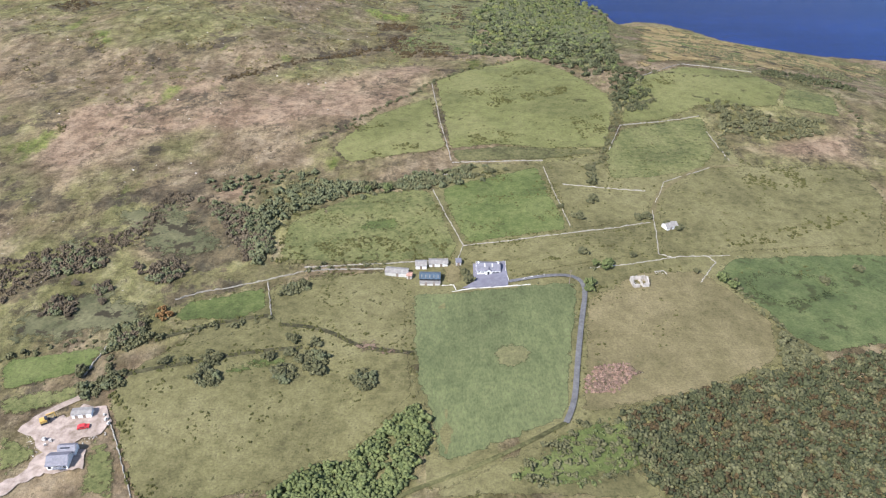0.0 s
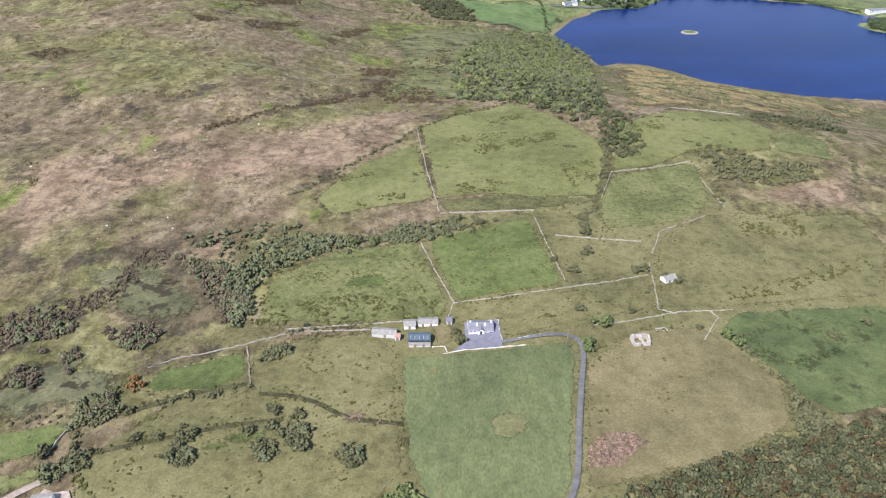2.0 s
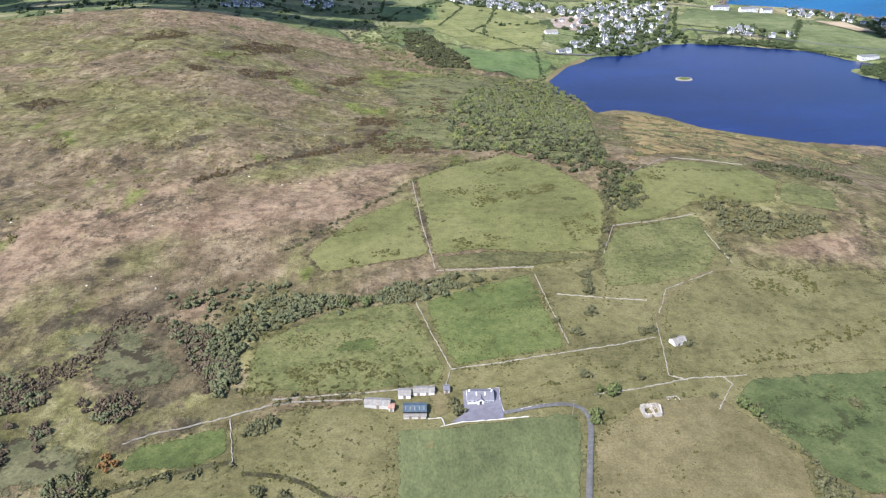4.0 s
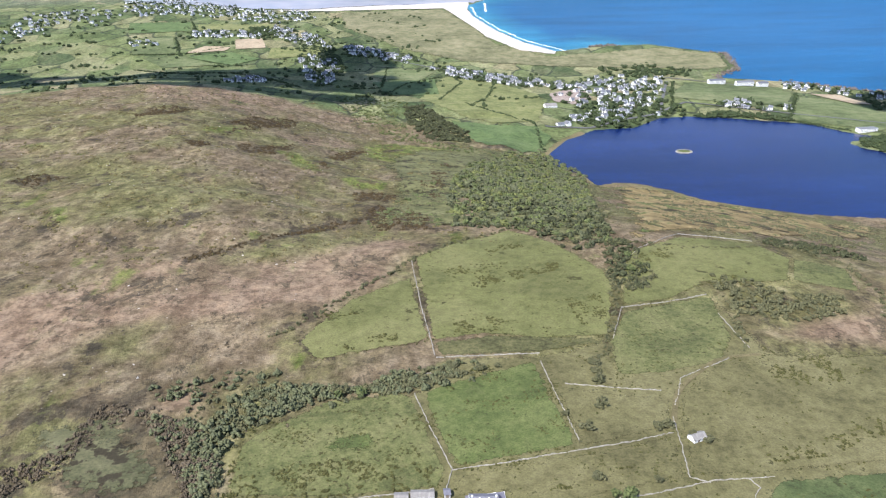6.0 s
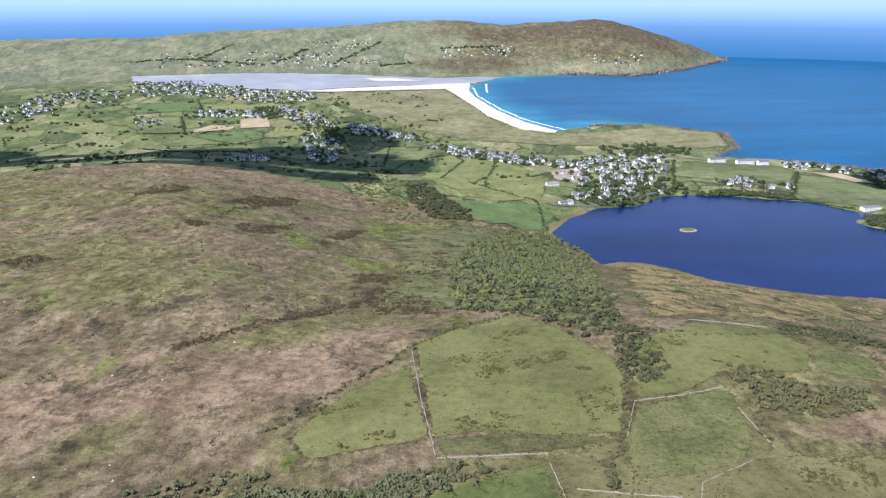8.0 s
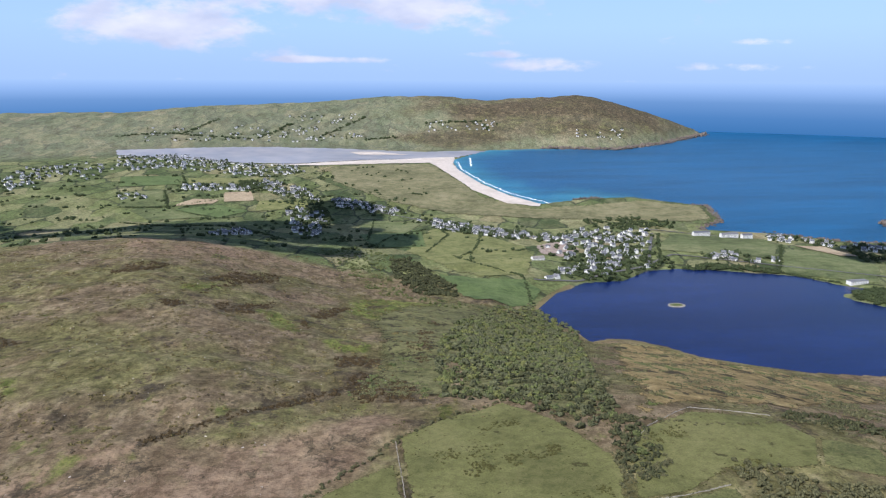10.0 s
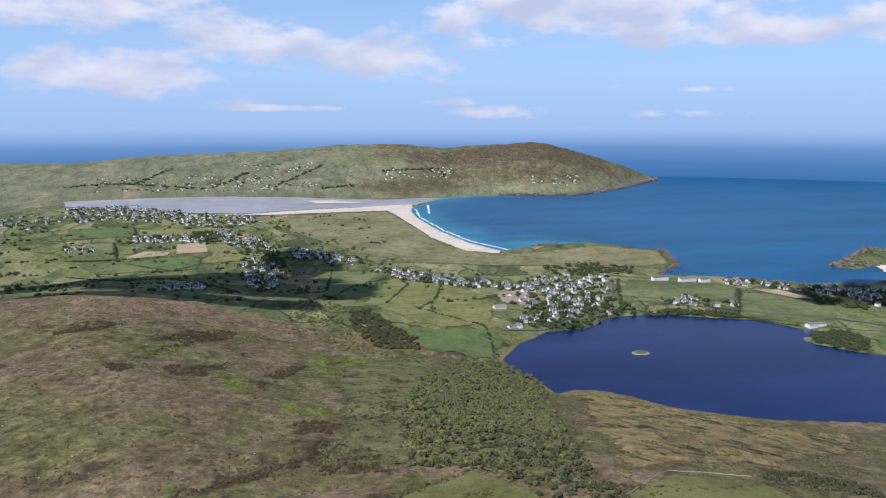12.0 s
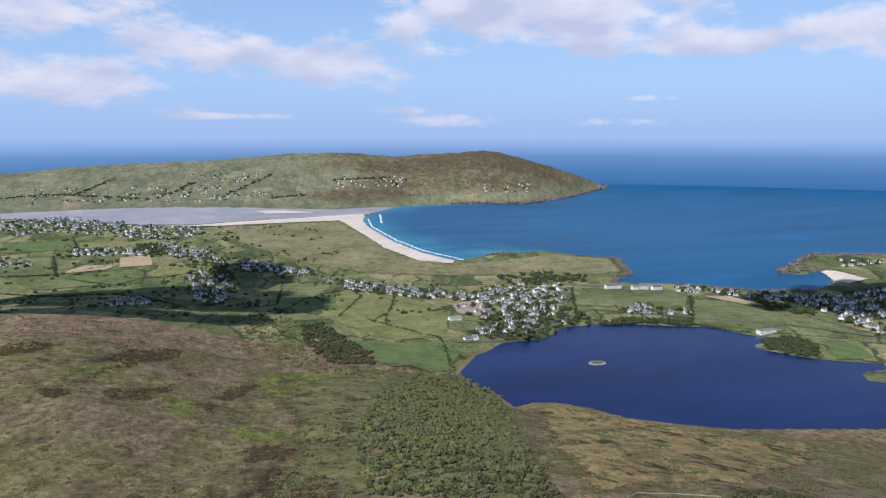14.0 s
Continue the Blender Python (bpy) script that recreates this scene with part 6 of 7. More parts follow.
def land_only(x, y):
    return (edge_distance(x, y, LAKE) > 4) & (edge_distance(x, y, BAY) > 6)


def moor_places(n, seed, rmin, rmax, amin=-34, amax=6):
    rng = np.random.RandomState(seed)
    r, a = np.sqrt(rng.uniform(rmin ** 2, rmax ** 2, n)), np.radians(rng.uniform(amin, amax, n))
    p = np.stack([r * np.sin(a), r * np.cos(a) + ORIGIN_Y], 1)
    return p


# heather tussocks, boulders, rushes
def on_moor(x, y):
    return (edge_distance(x, y, LAKE_WOOD) > 5) & ((x < -40) | (y > 560)) & (edge_distance(x, y, RUSSET[0][0]) > -8)


q = moor_places(15000, 5, 250, 1450, -34, 9)
q = q[(waves(q[:, 0], q[:, 1], 60, 21) + 0.6 * waves(q[:, 0], q[:, 1], 23, 22) > 0.3) & on_moor(q[:, 0], q[:, 1])]
scatter("heather_tussocks", q, sizes_for(len(q), 0.4, 1.35, 1) ** 1.4, M_HEATHER, "scattered brown heather tussocks", LOW, category="heather")
q = moor_places(60000, 8, 330, 1450, -34, 9)
q = q[(near_any(q[:, 0], q[:, 1], DRIFTS, 8) + 0.35 * waves(q[:, 0], q[:, 1], 25, 23) > 0.55) & on_moor(q[:, 0], q[:, 1])]
SPOTS = q
q = moor_places(26000, 15, 430, 1450, -34, 8)
q = q[(waves(q[:, 0], q[:, 1], 45, 26) + 0.8 * waves(q[:, 0], q[:, 1], 17, 27) > 0.22) & on_moor(q[:, 0], q[:, 1])]
scatter("grass_tussocks", q, sizes_for(len(q), 0.5, 1.7, 6), M_SEDGE, "olive and straw coloured grass tussocks on the hill", LOW, category="grass")
scatter("heather_drift", SPOTS, sizes_for(len(SPOTS), 0.7, 2.0, 4), M_LING, "dense dark heather in drifts on the moor", LOW, category="heather")
q = moor_places(800, 6, 330, 1400, -33, 3)
q = q[((q[:, 0] < -60) | (q[:, 1] > 560)) & (waves(q[:, 0], q[:, 1], 90, 25) > 0.05)]
scatter("moor_boulders", q, sizes_for(len(q), 0.25, 0.8, 2), M_ROCK, "pale scattered boulders on the moor", TINY, sink=0.4, category="rocks")
ROUGH = [((-60, -9), (225, 285), 700), ((-110, -9), (170, 245), 1500), ((-75, 12), (288, 345), 2400), ((15, 72), (300, 380), 1500), ((18, 110), (285, 310), 350),
         ((85, 190), (270, 400), 900), ((60, 110), (215, 275), 500), ((0, 150), (395, 580), 1500), ((130, 330), (520, 640), 900), ((60, 140), (330, 450), 700)]
for i, ((x0, x1), (y0, y1), n) in enumerate(ROUGH):
    rng = np.random.RandomState(200 + i)
    p = np.stack([rng.uniform(x0, x1, n * 5 // 4), rng.uniform(y0, y1, n * 5 // 4)], 1)
    p = p[waves(p[:, 0], p[:, 1], 26, 70 + i) + 0.5 * waves(p[:, 0], p[:, 1], 9, 80 + i) > 0.15]
    p = p[~((p[:, 0] > 12) & (p[:, 0] < 46) & (p[:, 1] > 262) & (p[:, 1] < 292)) & (edge_distance(p[:, 0], p[:, 1], EDGES[0]) > -1)]
    p = p[~((p[:, 0] > -24) & (p[:, 0] < 14) & (p[:, 1] > 268) & (p[:, 1] < 290))]
    scatter("rushes", p, sizes_for(len(p), 0.25, 0.7, i), M_RUSH, "dark tufts of rushes in the grass", TINY)
q = moor_places(11000, 9, 480, 1250, 11, 42)
q = q[land_only(q[:, 0], q[:, 1]) & (height(q[:, 0], q[:, 1]) > 51)]
q = q[(waves(q[:, 0], q[:, 1], 80, 61) + 0.8 * waves(q[:, 0], q[:, 1], 26, 62) > 0.12) & (q[:, 1] > 575)]
scatter("heather_tussocks", q, sizes_for(len(q), 0.7, 3.0, 3), M_GORSE, "heather and gorse on the lake slope", LOW, category="heather")


# rocky rims of the bay
def shore_rocks(pts, n, lo, hi, seed):
    p = along(pts, max(2.0, sum(math.hypot(b[0] - a[0], b[1] - a[1]) for a, b in zip(pts, pts[1:])) / n), 7, seed)
    scatter("shore_rocks", p, sizes_for(len(p), lo, hi, seed), M_CLIFF, "brown broken rocks along the shore", SMALL, sink=0.3, category="rocks")


shore_rocks([(804, 2023), (899, 2090), (936, 2273), (900, 2300)], 200, 1.5, 5, 1)
shore_rocks([(977, 1961), (1124, 1854), (1269, 1809)], 120, 2, 5, 2)
shore_rocks([(1413, 1979), (1299, 1993), (1428, 2086), (1516, 2168), (1733, 2104)], 160, 3, 8, 3)
shore_rocks([(703, 3668), (1050, 3602), (1336, 3840), (1796, 4378)], 260, 5, 14, 4)
shore_rocks([(640, 2414), (560, 2400)], 24, 3, 7, 5)


def surf(pts, width, seed):
    p = resample(pts, 14)
    rng = np.random.RandomState(seed)
    p = p + rng.normal(size=p.shape) * 3
    verts, faces = [], []
    for i in range(len(p)):
        w = width * rng.uniform(0.2, 1.0)
        z = float(sea_z(p[i][0], p[i][1])) + 1.0
        verts += [(p[i][0] - w * 0.3, p[i][1], z - 0.9), (p[i][0] + w * 0.1, p[i][1], z), (p[i][0] + w * 0.7, p[i][1], z - 0.9)]
        if i:
            a, c = 3 * (i - 1), 3 * i
            faces += [(a, a + 1, c + 1, c), (a + 1, a + 2, c + 2, c + 1)]
    tagged(new("surf", mesh_of("surf", verts, faces, M_FOAM)), "white breaking surf along the beach", "surf", kind="structure")


surf([(480, 2352), (380, 2500), (310, 2707), (256, 2996), (256, 3200)], 6, 1)
surf([(300, 3080), (320, 3330)], 11, 3)

# ---------------------------------------------------------------- the crannog
isl = bmesh.new()
rings = []
for r, z in ((13.5, -0.6), (12.5, 0.9), (11.2, 1.5), (9.5, 1.3)):
    rings.append([isl.verts.new((r * 1.15 * math.cos(k * 0.2618) * random.uniform(0.93, 1.07), r * 0.85 * math.sin(k * 0.2618) * random.uniform(0.93, 1.07), z)) for k in range(24)])
for a, c in zip(rings, rings[1:]):
    for k in range(24):
        isl.faces.new((a[k], a[(k + 1) % 24], c[(k + 1) % 24], c[k]))
crannog = empty("lake_island", 477.8, 1299.1, 0, "small round island ringed with pale stone in the lake", "island", z=LAKE_Z)
part("stone_ring", isl, M_STONE, crannog)
top = bmesh.new()
top.faces.new([top.verts.new((10.3 * 1.1 * math.cos(k * 0.2618), 10.3 * 0.82 * math.sin(k * 0.2618), 1.25)) for k in range(24)])
part("grass", top, M_LUSH, crannog, "rough grass")


# ---------------------------------------------------------------- village houses
def house_kind(seed):
    """A rendered house: walls, roof, chimneys, windows and door; some with a wing."""
    rng = random.Random(seed)
    root = tagged(new("house"), ("white rendered house with a grey slate roof", "low white bungalow with a slate roof", "white two-storey house with a slate roof",
                                 "cream house with a wing and slate roof", "terraced white house with a dark roof", "white cottage with a grey roof")[seed % 6], "house", "village houses")
    w, d = (11, 7.5, 9, 12, 8, 9.5)[seed % 6], (7, 7, 7.5, 7, 8, 6)[seed % 6]
    e = (2.8, 2.7, 5.2, 3.0, 5.0, 2.6)[seed % 6]
    r = e + d * 0.42
    wall = bmesh.new()
    gable_walls(wall, -w / 2, w / 2, -d / 2, d / 2, -1.5, e, r)
    if seed % 6 in (0, 3):
        gable_walls(wall, 0.5, w / 2 - 0.6, -d / 2 - 2.6, 0, -1.5, e - 0.2, r - 0.9, "y")
    part("wall", wall, M_RENDER, root)
    roof = bmesh.new()
    gable_roof(roof, -w / 2, w / 2, -d / 2, d / 2, e, r)
    if seed % 6 in (0, 3):
        gable_roof(roof, 0.5, w / 2 - 0.6, -d / 2 - 2.6, 0, e - 0.2, r - 0.9, along="y")
    part("roof", roof, M_SLATE, root)
    part("chimney", boxes((-w / 2 + 0.2, -w / 2 + 1.1, -0.4, 0.4, r - 0.8, r + 1.0)), M_RENDER, root)
    xs = (-w * 0.33, -w * 0.05, w * 0.3)
    for lv in ((0.9, 3.3) if e > 4 else (0.9,)):
        for k, x in enumerate(xs):
            y = -d / 2 - (2.6 if seed % 6 in (0, 3) and x > 0.5 else 0)
            part("window", boxes((x - 0.6, x + 0.6, y - 0.04, y + 0.05, lv, lv + 1.15)), M_GLASS, root)
    part("door", boxes((-w * 0.2 - 0.45, -w * 0.2 + 0.45, -d / 2 - 0.04, -d / 2 + 0.05, 0, 2.05)), M_WOOD, root)
    return root


KINDS = [house_kind(i) for i in range(6)]
rng = random.Random(77)
garden, plots = [], []
for count, poly in CLUSTERS:
    q = in_poly(poly, int(count * 1.35), int(abs(poly[0][0])), keep=land_only)
    heading = rng.choice((-12, 8, 20, -25))
    for x, y in q:
        far = math.hypot(x, y - ORIGIN_Y)
        s = (1.0 if far < 1800 else far / (1800 + (far - 1800) / 0.64)) * rng.uniform(0.95, 1.3)
        m = Matrix.Translation((x, y, h1(x, y) + 0.4)) @ pose(0, 0, 0, 0, 0, heading + rng.gauss(0, 14) + rng.choice((0, 0, 0, 90, 180))) @ Matrix.Scale(s, 4)
        plots.append((far, m, rng.randrange(6)))
        for _ in range(2):
            if rng.random() < 0.95:
                garden.append((x + rng.uniform(-24, 24), y + rng.uniform(-20, 26), s))
plots.sort(key=lambda p: p[0])
for i, (far, m, k) in enumerate(plots[:290]):
    if i < 6:
        KINDS[i].matrix_world = m
    else:
        copy_thing(KINDS[k], Matrix()).matrix_basis = m
mats = [M_RENDER, M_SLATE, M_GLASS, M_WOOD]
V, F, MI = [], [], []
for far, m, k in plots[290:]:
    for ch in KINDS[k].children:
        base = len(V)
        V += [tuple(m @ v.co) for v in ch.data.vertices]
        F += [tuple(base + i for i in p.vertices) for p in ch.data.polygons]
        MI += [mats.index(ch.data.materials[0])] * len(ch.data.polygons)
me = mesh_of("distant_houses", V, F, M_RENDER)
for mt in mats[1:]:
    me.materials.append(mt)
me.polygons.foreach_set("material_index", np.array(MI, np.int32))
tagged(new("distant_houses", me), "distant scattered white houses with slate roofs", "houses", kind="stuff")
q = moor_places(4200, 19, 1520, 2950, -33, 10)
q = q[land_only(q[:, 0], q[:, 1]) & (waves(q[:, 0], q[:, 1], 170, 51) + 0.7 * waves(q[:, 0], q[:, 1], 60, 52) > 0.28)]
q = q[(q[:, 0] < 150 - (q[:, 1] - 2000) * 0.1) | (q[:, 1] < 2050)]
scatter("lowland_trees", q, sizes_for(len(q), 2.0, 6.5, 7), M_TREE, "dark scattered trees and hedge clumps on farmland", TINY, category="trees")
g = np.array(garden)
g = g[land_only(g[:, 0], g[:, 1])]
scatter("garden_trees", g[:, :2], g[:, 2] * sizes_for(len(g), 2.4, 7.0, 5), M_TREE, "dark garden trees between village houses", SMALL, category="trees")


def long_block(x, y, turn, w, d, e, label, name="building", roof_mat=None, storeys=1, flat=False):
    ob = empty(name, x, y, turn, label, "building")
    wall, roof = bmesh.new(), bmesh.new()
    if flat:
        box(wall, -w / 2, w / 2, -d / 2, d / 2, -2, e)
        box(roof, -w / 2 - 0.3, w / 2 + 0.3, -d / 2 - 0.3, d / 2 + 0.3, e, e + 0.4)
    else:
        gable_walls(wall, -w / 2, w / 2, -d / 2, d / 2, -2, e, e + d * 0.3)
        gable_roof(roof, -w / 2, w / 2, -d / 2, d / 2, e, e + d * 0.3)
    part("wall", wall, M_RENDER, ob)
    part("roof", roof, roof_mat or M_SLATE, ob)
    for s in range(storeys):
        n = max(2, int(w / 3.2))
        for k in range(n):
            cx = -w / 2 + (k + 0.5) * w / n
            part("window", boxes((cx - 0.7, cx + 0.7, -d / 2 - 0.05, -d / 2 + 0.05, 0.9 + s * 2.8, 2.2 + s * 2.8)), M_GLASS, ob)
    return ob


for x, y, w in ((774, 1921, 44), (837, 1899, 46), (877, 1887, 27)):
    long_block(x, y, 8, w, 12, 9.5, "large white three-storey apartment block above the sea", "apartment_block", storeys=3)
long_block(869, 1414, 8, 38, 13, 6.2, "long white lakeside lodge with a low roof", "lodge", storeys=2, flat=True)
long_block(513, 1553, 20, 12, 8, 5.6, "white lakeside house with a slate roof", "house", storeys=2)
long_block(295, 1600, 12, 26, 14, 4.5, "long grey-roofed village hall", "hall", M_PALE_TIN)
long_block(290, 1458, 25, 16, 8, 3.4, "white house in a pale gravel garden", "house")


# ---------------------------------------------------------------- the farm
def bungalow():
    ob = empty("bungalow", 28.0, 280.2, -2, "white bungalow with pale slate roof and gabled porch", "house", z=h1(28, 277) + 0.35, size=0.88)
    wall = bmesh.new()
    gable_walls(wall, -6.0, 6.0, -3.9, 3.7, -2.0, 2.2, 4.2)
    gable_walls(wall, -1.5, 1.7, -4.8, 0, -2.0, 2.2, 3.6, "y")
    part("wall", wall, M_RENDER, ob)
    roof = bmesh.new()
    gable_roof(roof, -6, 6, -3.9, 3.7, 2.25, 4.25, 0.45)
    gable_roof(roof, -1.5, 1.7, -4.8, 0, 2.25, 3.65, 0.25, 0.15, "y")
    part("roof", roof, M_SLATE_PALE, ob)
    part("barge_board", boxes((-6.5, -6.38, -4.3, 4.1, 1.9, 2.1), (6.38, 6.5, -4.3, 4.1, 1.9, 2.1)), M_RENDER, ob)
    part("gutter", boxes((-6.4, -1.9, -4.5, -4.36, 1.92, 2.06), (2.1, 6.4, -4.5, -4.36, 1.92, 2.06)), M_RENDER, ob)
    for x in (-5.0, -3.0, 3.2, 5.0):
        w = part("window", boxes((x - 0.75, x + 0.75, -3.96, -3.8, 0.85, 2.05)), M_GLASS, ob)
        fr = boxes((x - 0.85, x + 0.85, -3.99, -3.86, 0.7, 0.85), (x - 0.85, x + 0.85, -3.99, -3.86, 2.05, 2.15), (x - 0.85, x - 0.75, -3.99, -3.86, 0.85, 2.05), (x + 0.75, x + 0.85, -3.99, -3.86, 0.85, 2.05), (x - 0.04, x + 0.04, -3.99, -3.86, 0.85, 2.05))
        part("window_frame", fr, M_RENDER, w)
    part("door", boxes((-0.5, 0.7, -4.86, -4.7, 0, 2.1)), M_DARK, ob, "dark front door")
    for x in (-1.9, 2.1):
        sk = bmesh.new()
        k = 2.0 / 3.8
        pts = [(x + sx, sy, 2.25 + (sy + 3.9) * k + 0.2) for sx, sy in ((-0.35, -2.2), (0.35, -2.2), (0.35, -0.5), (-0.35, -0.5))]
        lo, hi = [sk.verts.new(p) for p in pts], [sk.verts.new((p[0], p[1], p[2] + 0.12)) for p in pts]
        sk.faces.new(hi)
        for i in range(4):
            sk.faces.new((lo[i], lo[(i + 1) % 4], hi[(i + 1) % 4], hi[i]))
        part("roof_window", sk, M_CONCRETE, ob, "pale roof window")
    for x in (-5.3, 5.3):
        part("chimney", boxes((x - 0.35, x + 0.35, -0.45, 0.25, 3.6, 4.9), (x - 0.42, x + 0.42, -0.52, 0.32, 4.9, 5.0)), M_RENDER, ob)


bungalow()


def shed(name, x, y, turn, w, d, e, rise, roof_mat, wall_mat, label, front=None, ribs=0, open_front=False):
    ob = empty(name, x, y, turn, label, "shed", z=h1(x, y) + 0.2, size=0.93)
    wall, roof = bmesh.new(), bmesh.new()
    gable_walls(wall, -w / 2, w / 2, -d / 2, d / 2, -1.5, e, e + rise)
    gable_roof(roof, -w / 2, w / 2, -d / 2, d / 2, e, e + rise, 0.25, 0.1)
    part("wall", wall, wall_mat, ob)
    rf = part("roof", roof, roof_mat, ob)
    for k in range(ribs):
        cx = -w / 2 + (k + 0.5) * w / ribs
        rib = bmesh.new()
        sl = rise / (d / 2)
        a = [rib.verts.new(p) for p in ((cx - 0.2, -d / 2 + 0.5, e + 0.5 * sl + 0.13), (cx + 0.2, -d / 2 + 0.5, e + 0.5 * sl + 0.13), (cx + 0.2, -0.7, e + rise - 0.7 * sl + 0.13), (cx - 0.2, -0.7, e + rise - 0.7 * sl + 0.13))]
        c = [rib.verts.new(v.co + Vector((0, 0, 0.05))) for v in a]
        rib.faces.new(c)
        for i in range(4):
            rib.faces.new((a[i], a[(i + 1) % 4], c[(i + 1) % 4], c[i]))
        part("roof_light", rib, M_PALE_TIN, rf, "translucent roof sheet")
    if open_front:
        part("opening", boxes((-w / 2 + 0.3, w / 2 - 0.3, -d / 2 - 0.05, -d / 2 + 0.1, 0.2, e - 0.3)), M_DARK, ob, "dark open shed front")
    elif front:
        for cx in front:
            part("door", boxes((cx - 0.6, cx + 0.6, -d / 2 - 0.06, -d / 2 + 0.05, 0, 2.0)), M_WOOD, ob)
    return ob


shed("barn", 0.6, 275.6, -2, 10.2, 5.6, 2.7, 1.1, M_BLUE_TIN, M_DARK, "barn with blue-grey sheet roof and dark walls", ribs=5)
shed("lean_to", 0.6, 271.9, -2, 10.0, 1.9, 1.5, 0.25, M_PALE_TIN, M_CONCRETE, "low pale lean-to in front of the barn", front=(-2, 2))
shed("long_shed", -15.0, 280.0, -7, 11.4, 4.6, 2.4, 0.8, M_PALE_TIN, M_CONCRETE, "long low shed with a pale sheet roof", front=(0.5,), ribs=3)
shed("annex", -9.0, 277.3, -7, 2.4, 3.2, 2.2, 0.5, M_RUST, M_CONCRETE, "small annex with rusty sheet roof", front=(0,))
shed("outhouse", -3.7, 286.0, 0, 5.6, 5.0, 2.0, 0.9, M_PALE_TIN, M_RENDER, "white outhouse with pale roof", front=(0,))
shed("cowshed", 4.6, 287.4, -1, 9.6, 4.4, 2.0, 0.8, M_PALE_TIN, M_RENDER, "white stone cowshed with pale roof", front=(-2.5, 1.5))
shed("hut", 14.2, 287.3, 3, 2.6, 3.6, 2.1, 0.6, M_SLATE_PALE, M_CONCRETE, "small grey hut by a stone wall", front=(0,))
stone_wall([(6, 270.5), (11.5, 270.8), (12.5, 266.2)], "low pale paddock wall by the barn", 0.8, 0.35, M_CONCRETE, "garden_wall", 0.05)


def rubble_run(a, c, tall, gable, rng, t=0.6):
    """One length of broken wall: a single mesh with a ragged top and battered faces."""
    bm = bmesh.new()
    d = Vector((c[0] - a[0], c[1] - a[1], 0))
    n = max(4, int(d.length / 0.45))
    side = Vector((-d.y, d.x, 0)).normalized() * t / 2
    rows = []
    for i in range(n + 1):
        u = i / n
        h = tall * rng.uniform(0.72, 1.0) + (tall * 0.55 * (1 - abs(2 * u - 1)) if gable else 0)
        p = Vector((a[0], a[1], 0)) + d * u
        k = rng.uniform(0.85, 1.1)
        rows.append([bm.verts.new(p + side * q * k + Vector((0, 0, z))) for q, z in ((-1.15, -0.8), (-0.85, h), (0.85, h * rng.uniform(0.92, 1.0)), (1.15, -0.8))])
    for p, q in zip(rows, rows[1:]):
        for k in range(3):
            bm.faces.new((p[k], q[k], q[k + 1], p[k + 1]))
    bm.faces.new(rows[0])
    bm.faces.new(rows[-1][::-1])
    return bm


def ruin(name, x, y, turn, w, d, tall, label, mat, seed, stones=10):
    """Roofless rubble walls, broken along the top, with a doorway gap and fallen stones inside."""
    ob = empty(name, x, y, turn, label, "ruin")
    rng = random.Random(seed)
    runs = [((-w / 2, -d / 2), (-0.7, -d / 2)), ((0.7, -d / 2), (w / 2, -d / 2)), ((w / 2 - 0.01, -d / 2 + 0.3), (w / 2 - 0.01, d / 2 - 0.3)), ((w / 2, d / 2), (-w / 2, d / 2)), ((-w / 2 + 0.01, d / 2 - 0.3), (-w / 2 + 0.01, -d / 2 + 0.3))]
    for k, (a, c) in enumerate(runs):
        part("wall", rubble_run(a, c, tall, k in (2, 4), rng), mat, ob)
    part("cross_wall", rubble_run((w * 0.1, -d / 2 + 0.4), (w * 0.1, d / 2 - 0.4), tall * 0.75, False, rng, 0.5), mat, ob)
    for _ in range(stones):
        px, py, q = rng.uniform(-w / 2 + 0.8, w / 2 - 0.8), rng.uniform(-d / 2 + 0.8, d / 2 - 0.8), rng.uniform(0.3, 0.6)
        bm = bmesh.new()
        bmesh.ops.create_icosphere(bm, subdivisions=1, radius=q, matrix=Matrix.Translation((px, py, q * 0.3)) @ Matrix.Diagonal((1, rng.uniform(0.6, 1), rng.uniform(0.5, 0.8), 1)))
        part("fallen_stone", bm, mat, ob)
    return ob


shed("cottage", 122.3, 313.0, 22, 7.0, 4.8, 1.9, 1.5, M_PALE_TIN, M_RENDER, "abandoned white cottage with pale weathered roof", front=(-1.0,))
ruin("ruin", 95.6, 264.6, 5, 7.0, 5.6, 2.6, "roofless grey stone ruin in dry pasture", M_ROCK, 5)
ruin("sheepfold", 107.5, 272.5, 10, 4.6, 3.6, 0.35, "low square stone sheepfold footing", M_STONE, 6, 3)

# ---------------------------------------------------------------- the house being built
sh = empty("house", -127.2, 168.5, 4, "new house with pale grey roof on a gravel site", "house", z=h1(-127, 167) + 0.4, size=0.87)
for nm, mt, fn in (("wall", M_RENDER, gable_walls), ("roof", M_SLATE_PALE, gable_roof)):
    bm = bmesh.new()
    if nm == "wall":
        fn(bm, -4.5, 3.5, -3.2, 3.2, -1.5, 2.7, 4.6)
        fn(bm, -2, 4.5, 3.3, 7.5, -1.5, 2.6, 4.2)
    else:
        fn(bm, -4.5, 3.5, -3.2, 3.2, 2.75, 4.65)
        fn(bm, -2, 4.5, 3.3, 7.5, 2.65, 4.25)
    part(nm, bm, mt, sh)
part("solar_panel", boxes((-1.2, 2.6, 4.2, 5.2, 3.62, 3.9)), M_GLASS, sh, "dark solar panels on the roof")
part("roof_opening", boxes((-1.6, 1.4, -4.9, -3.5, 2.0, 2.3)), M_SLATE, sh, "dark flat porch roof")
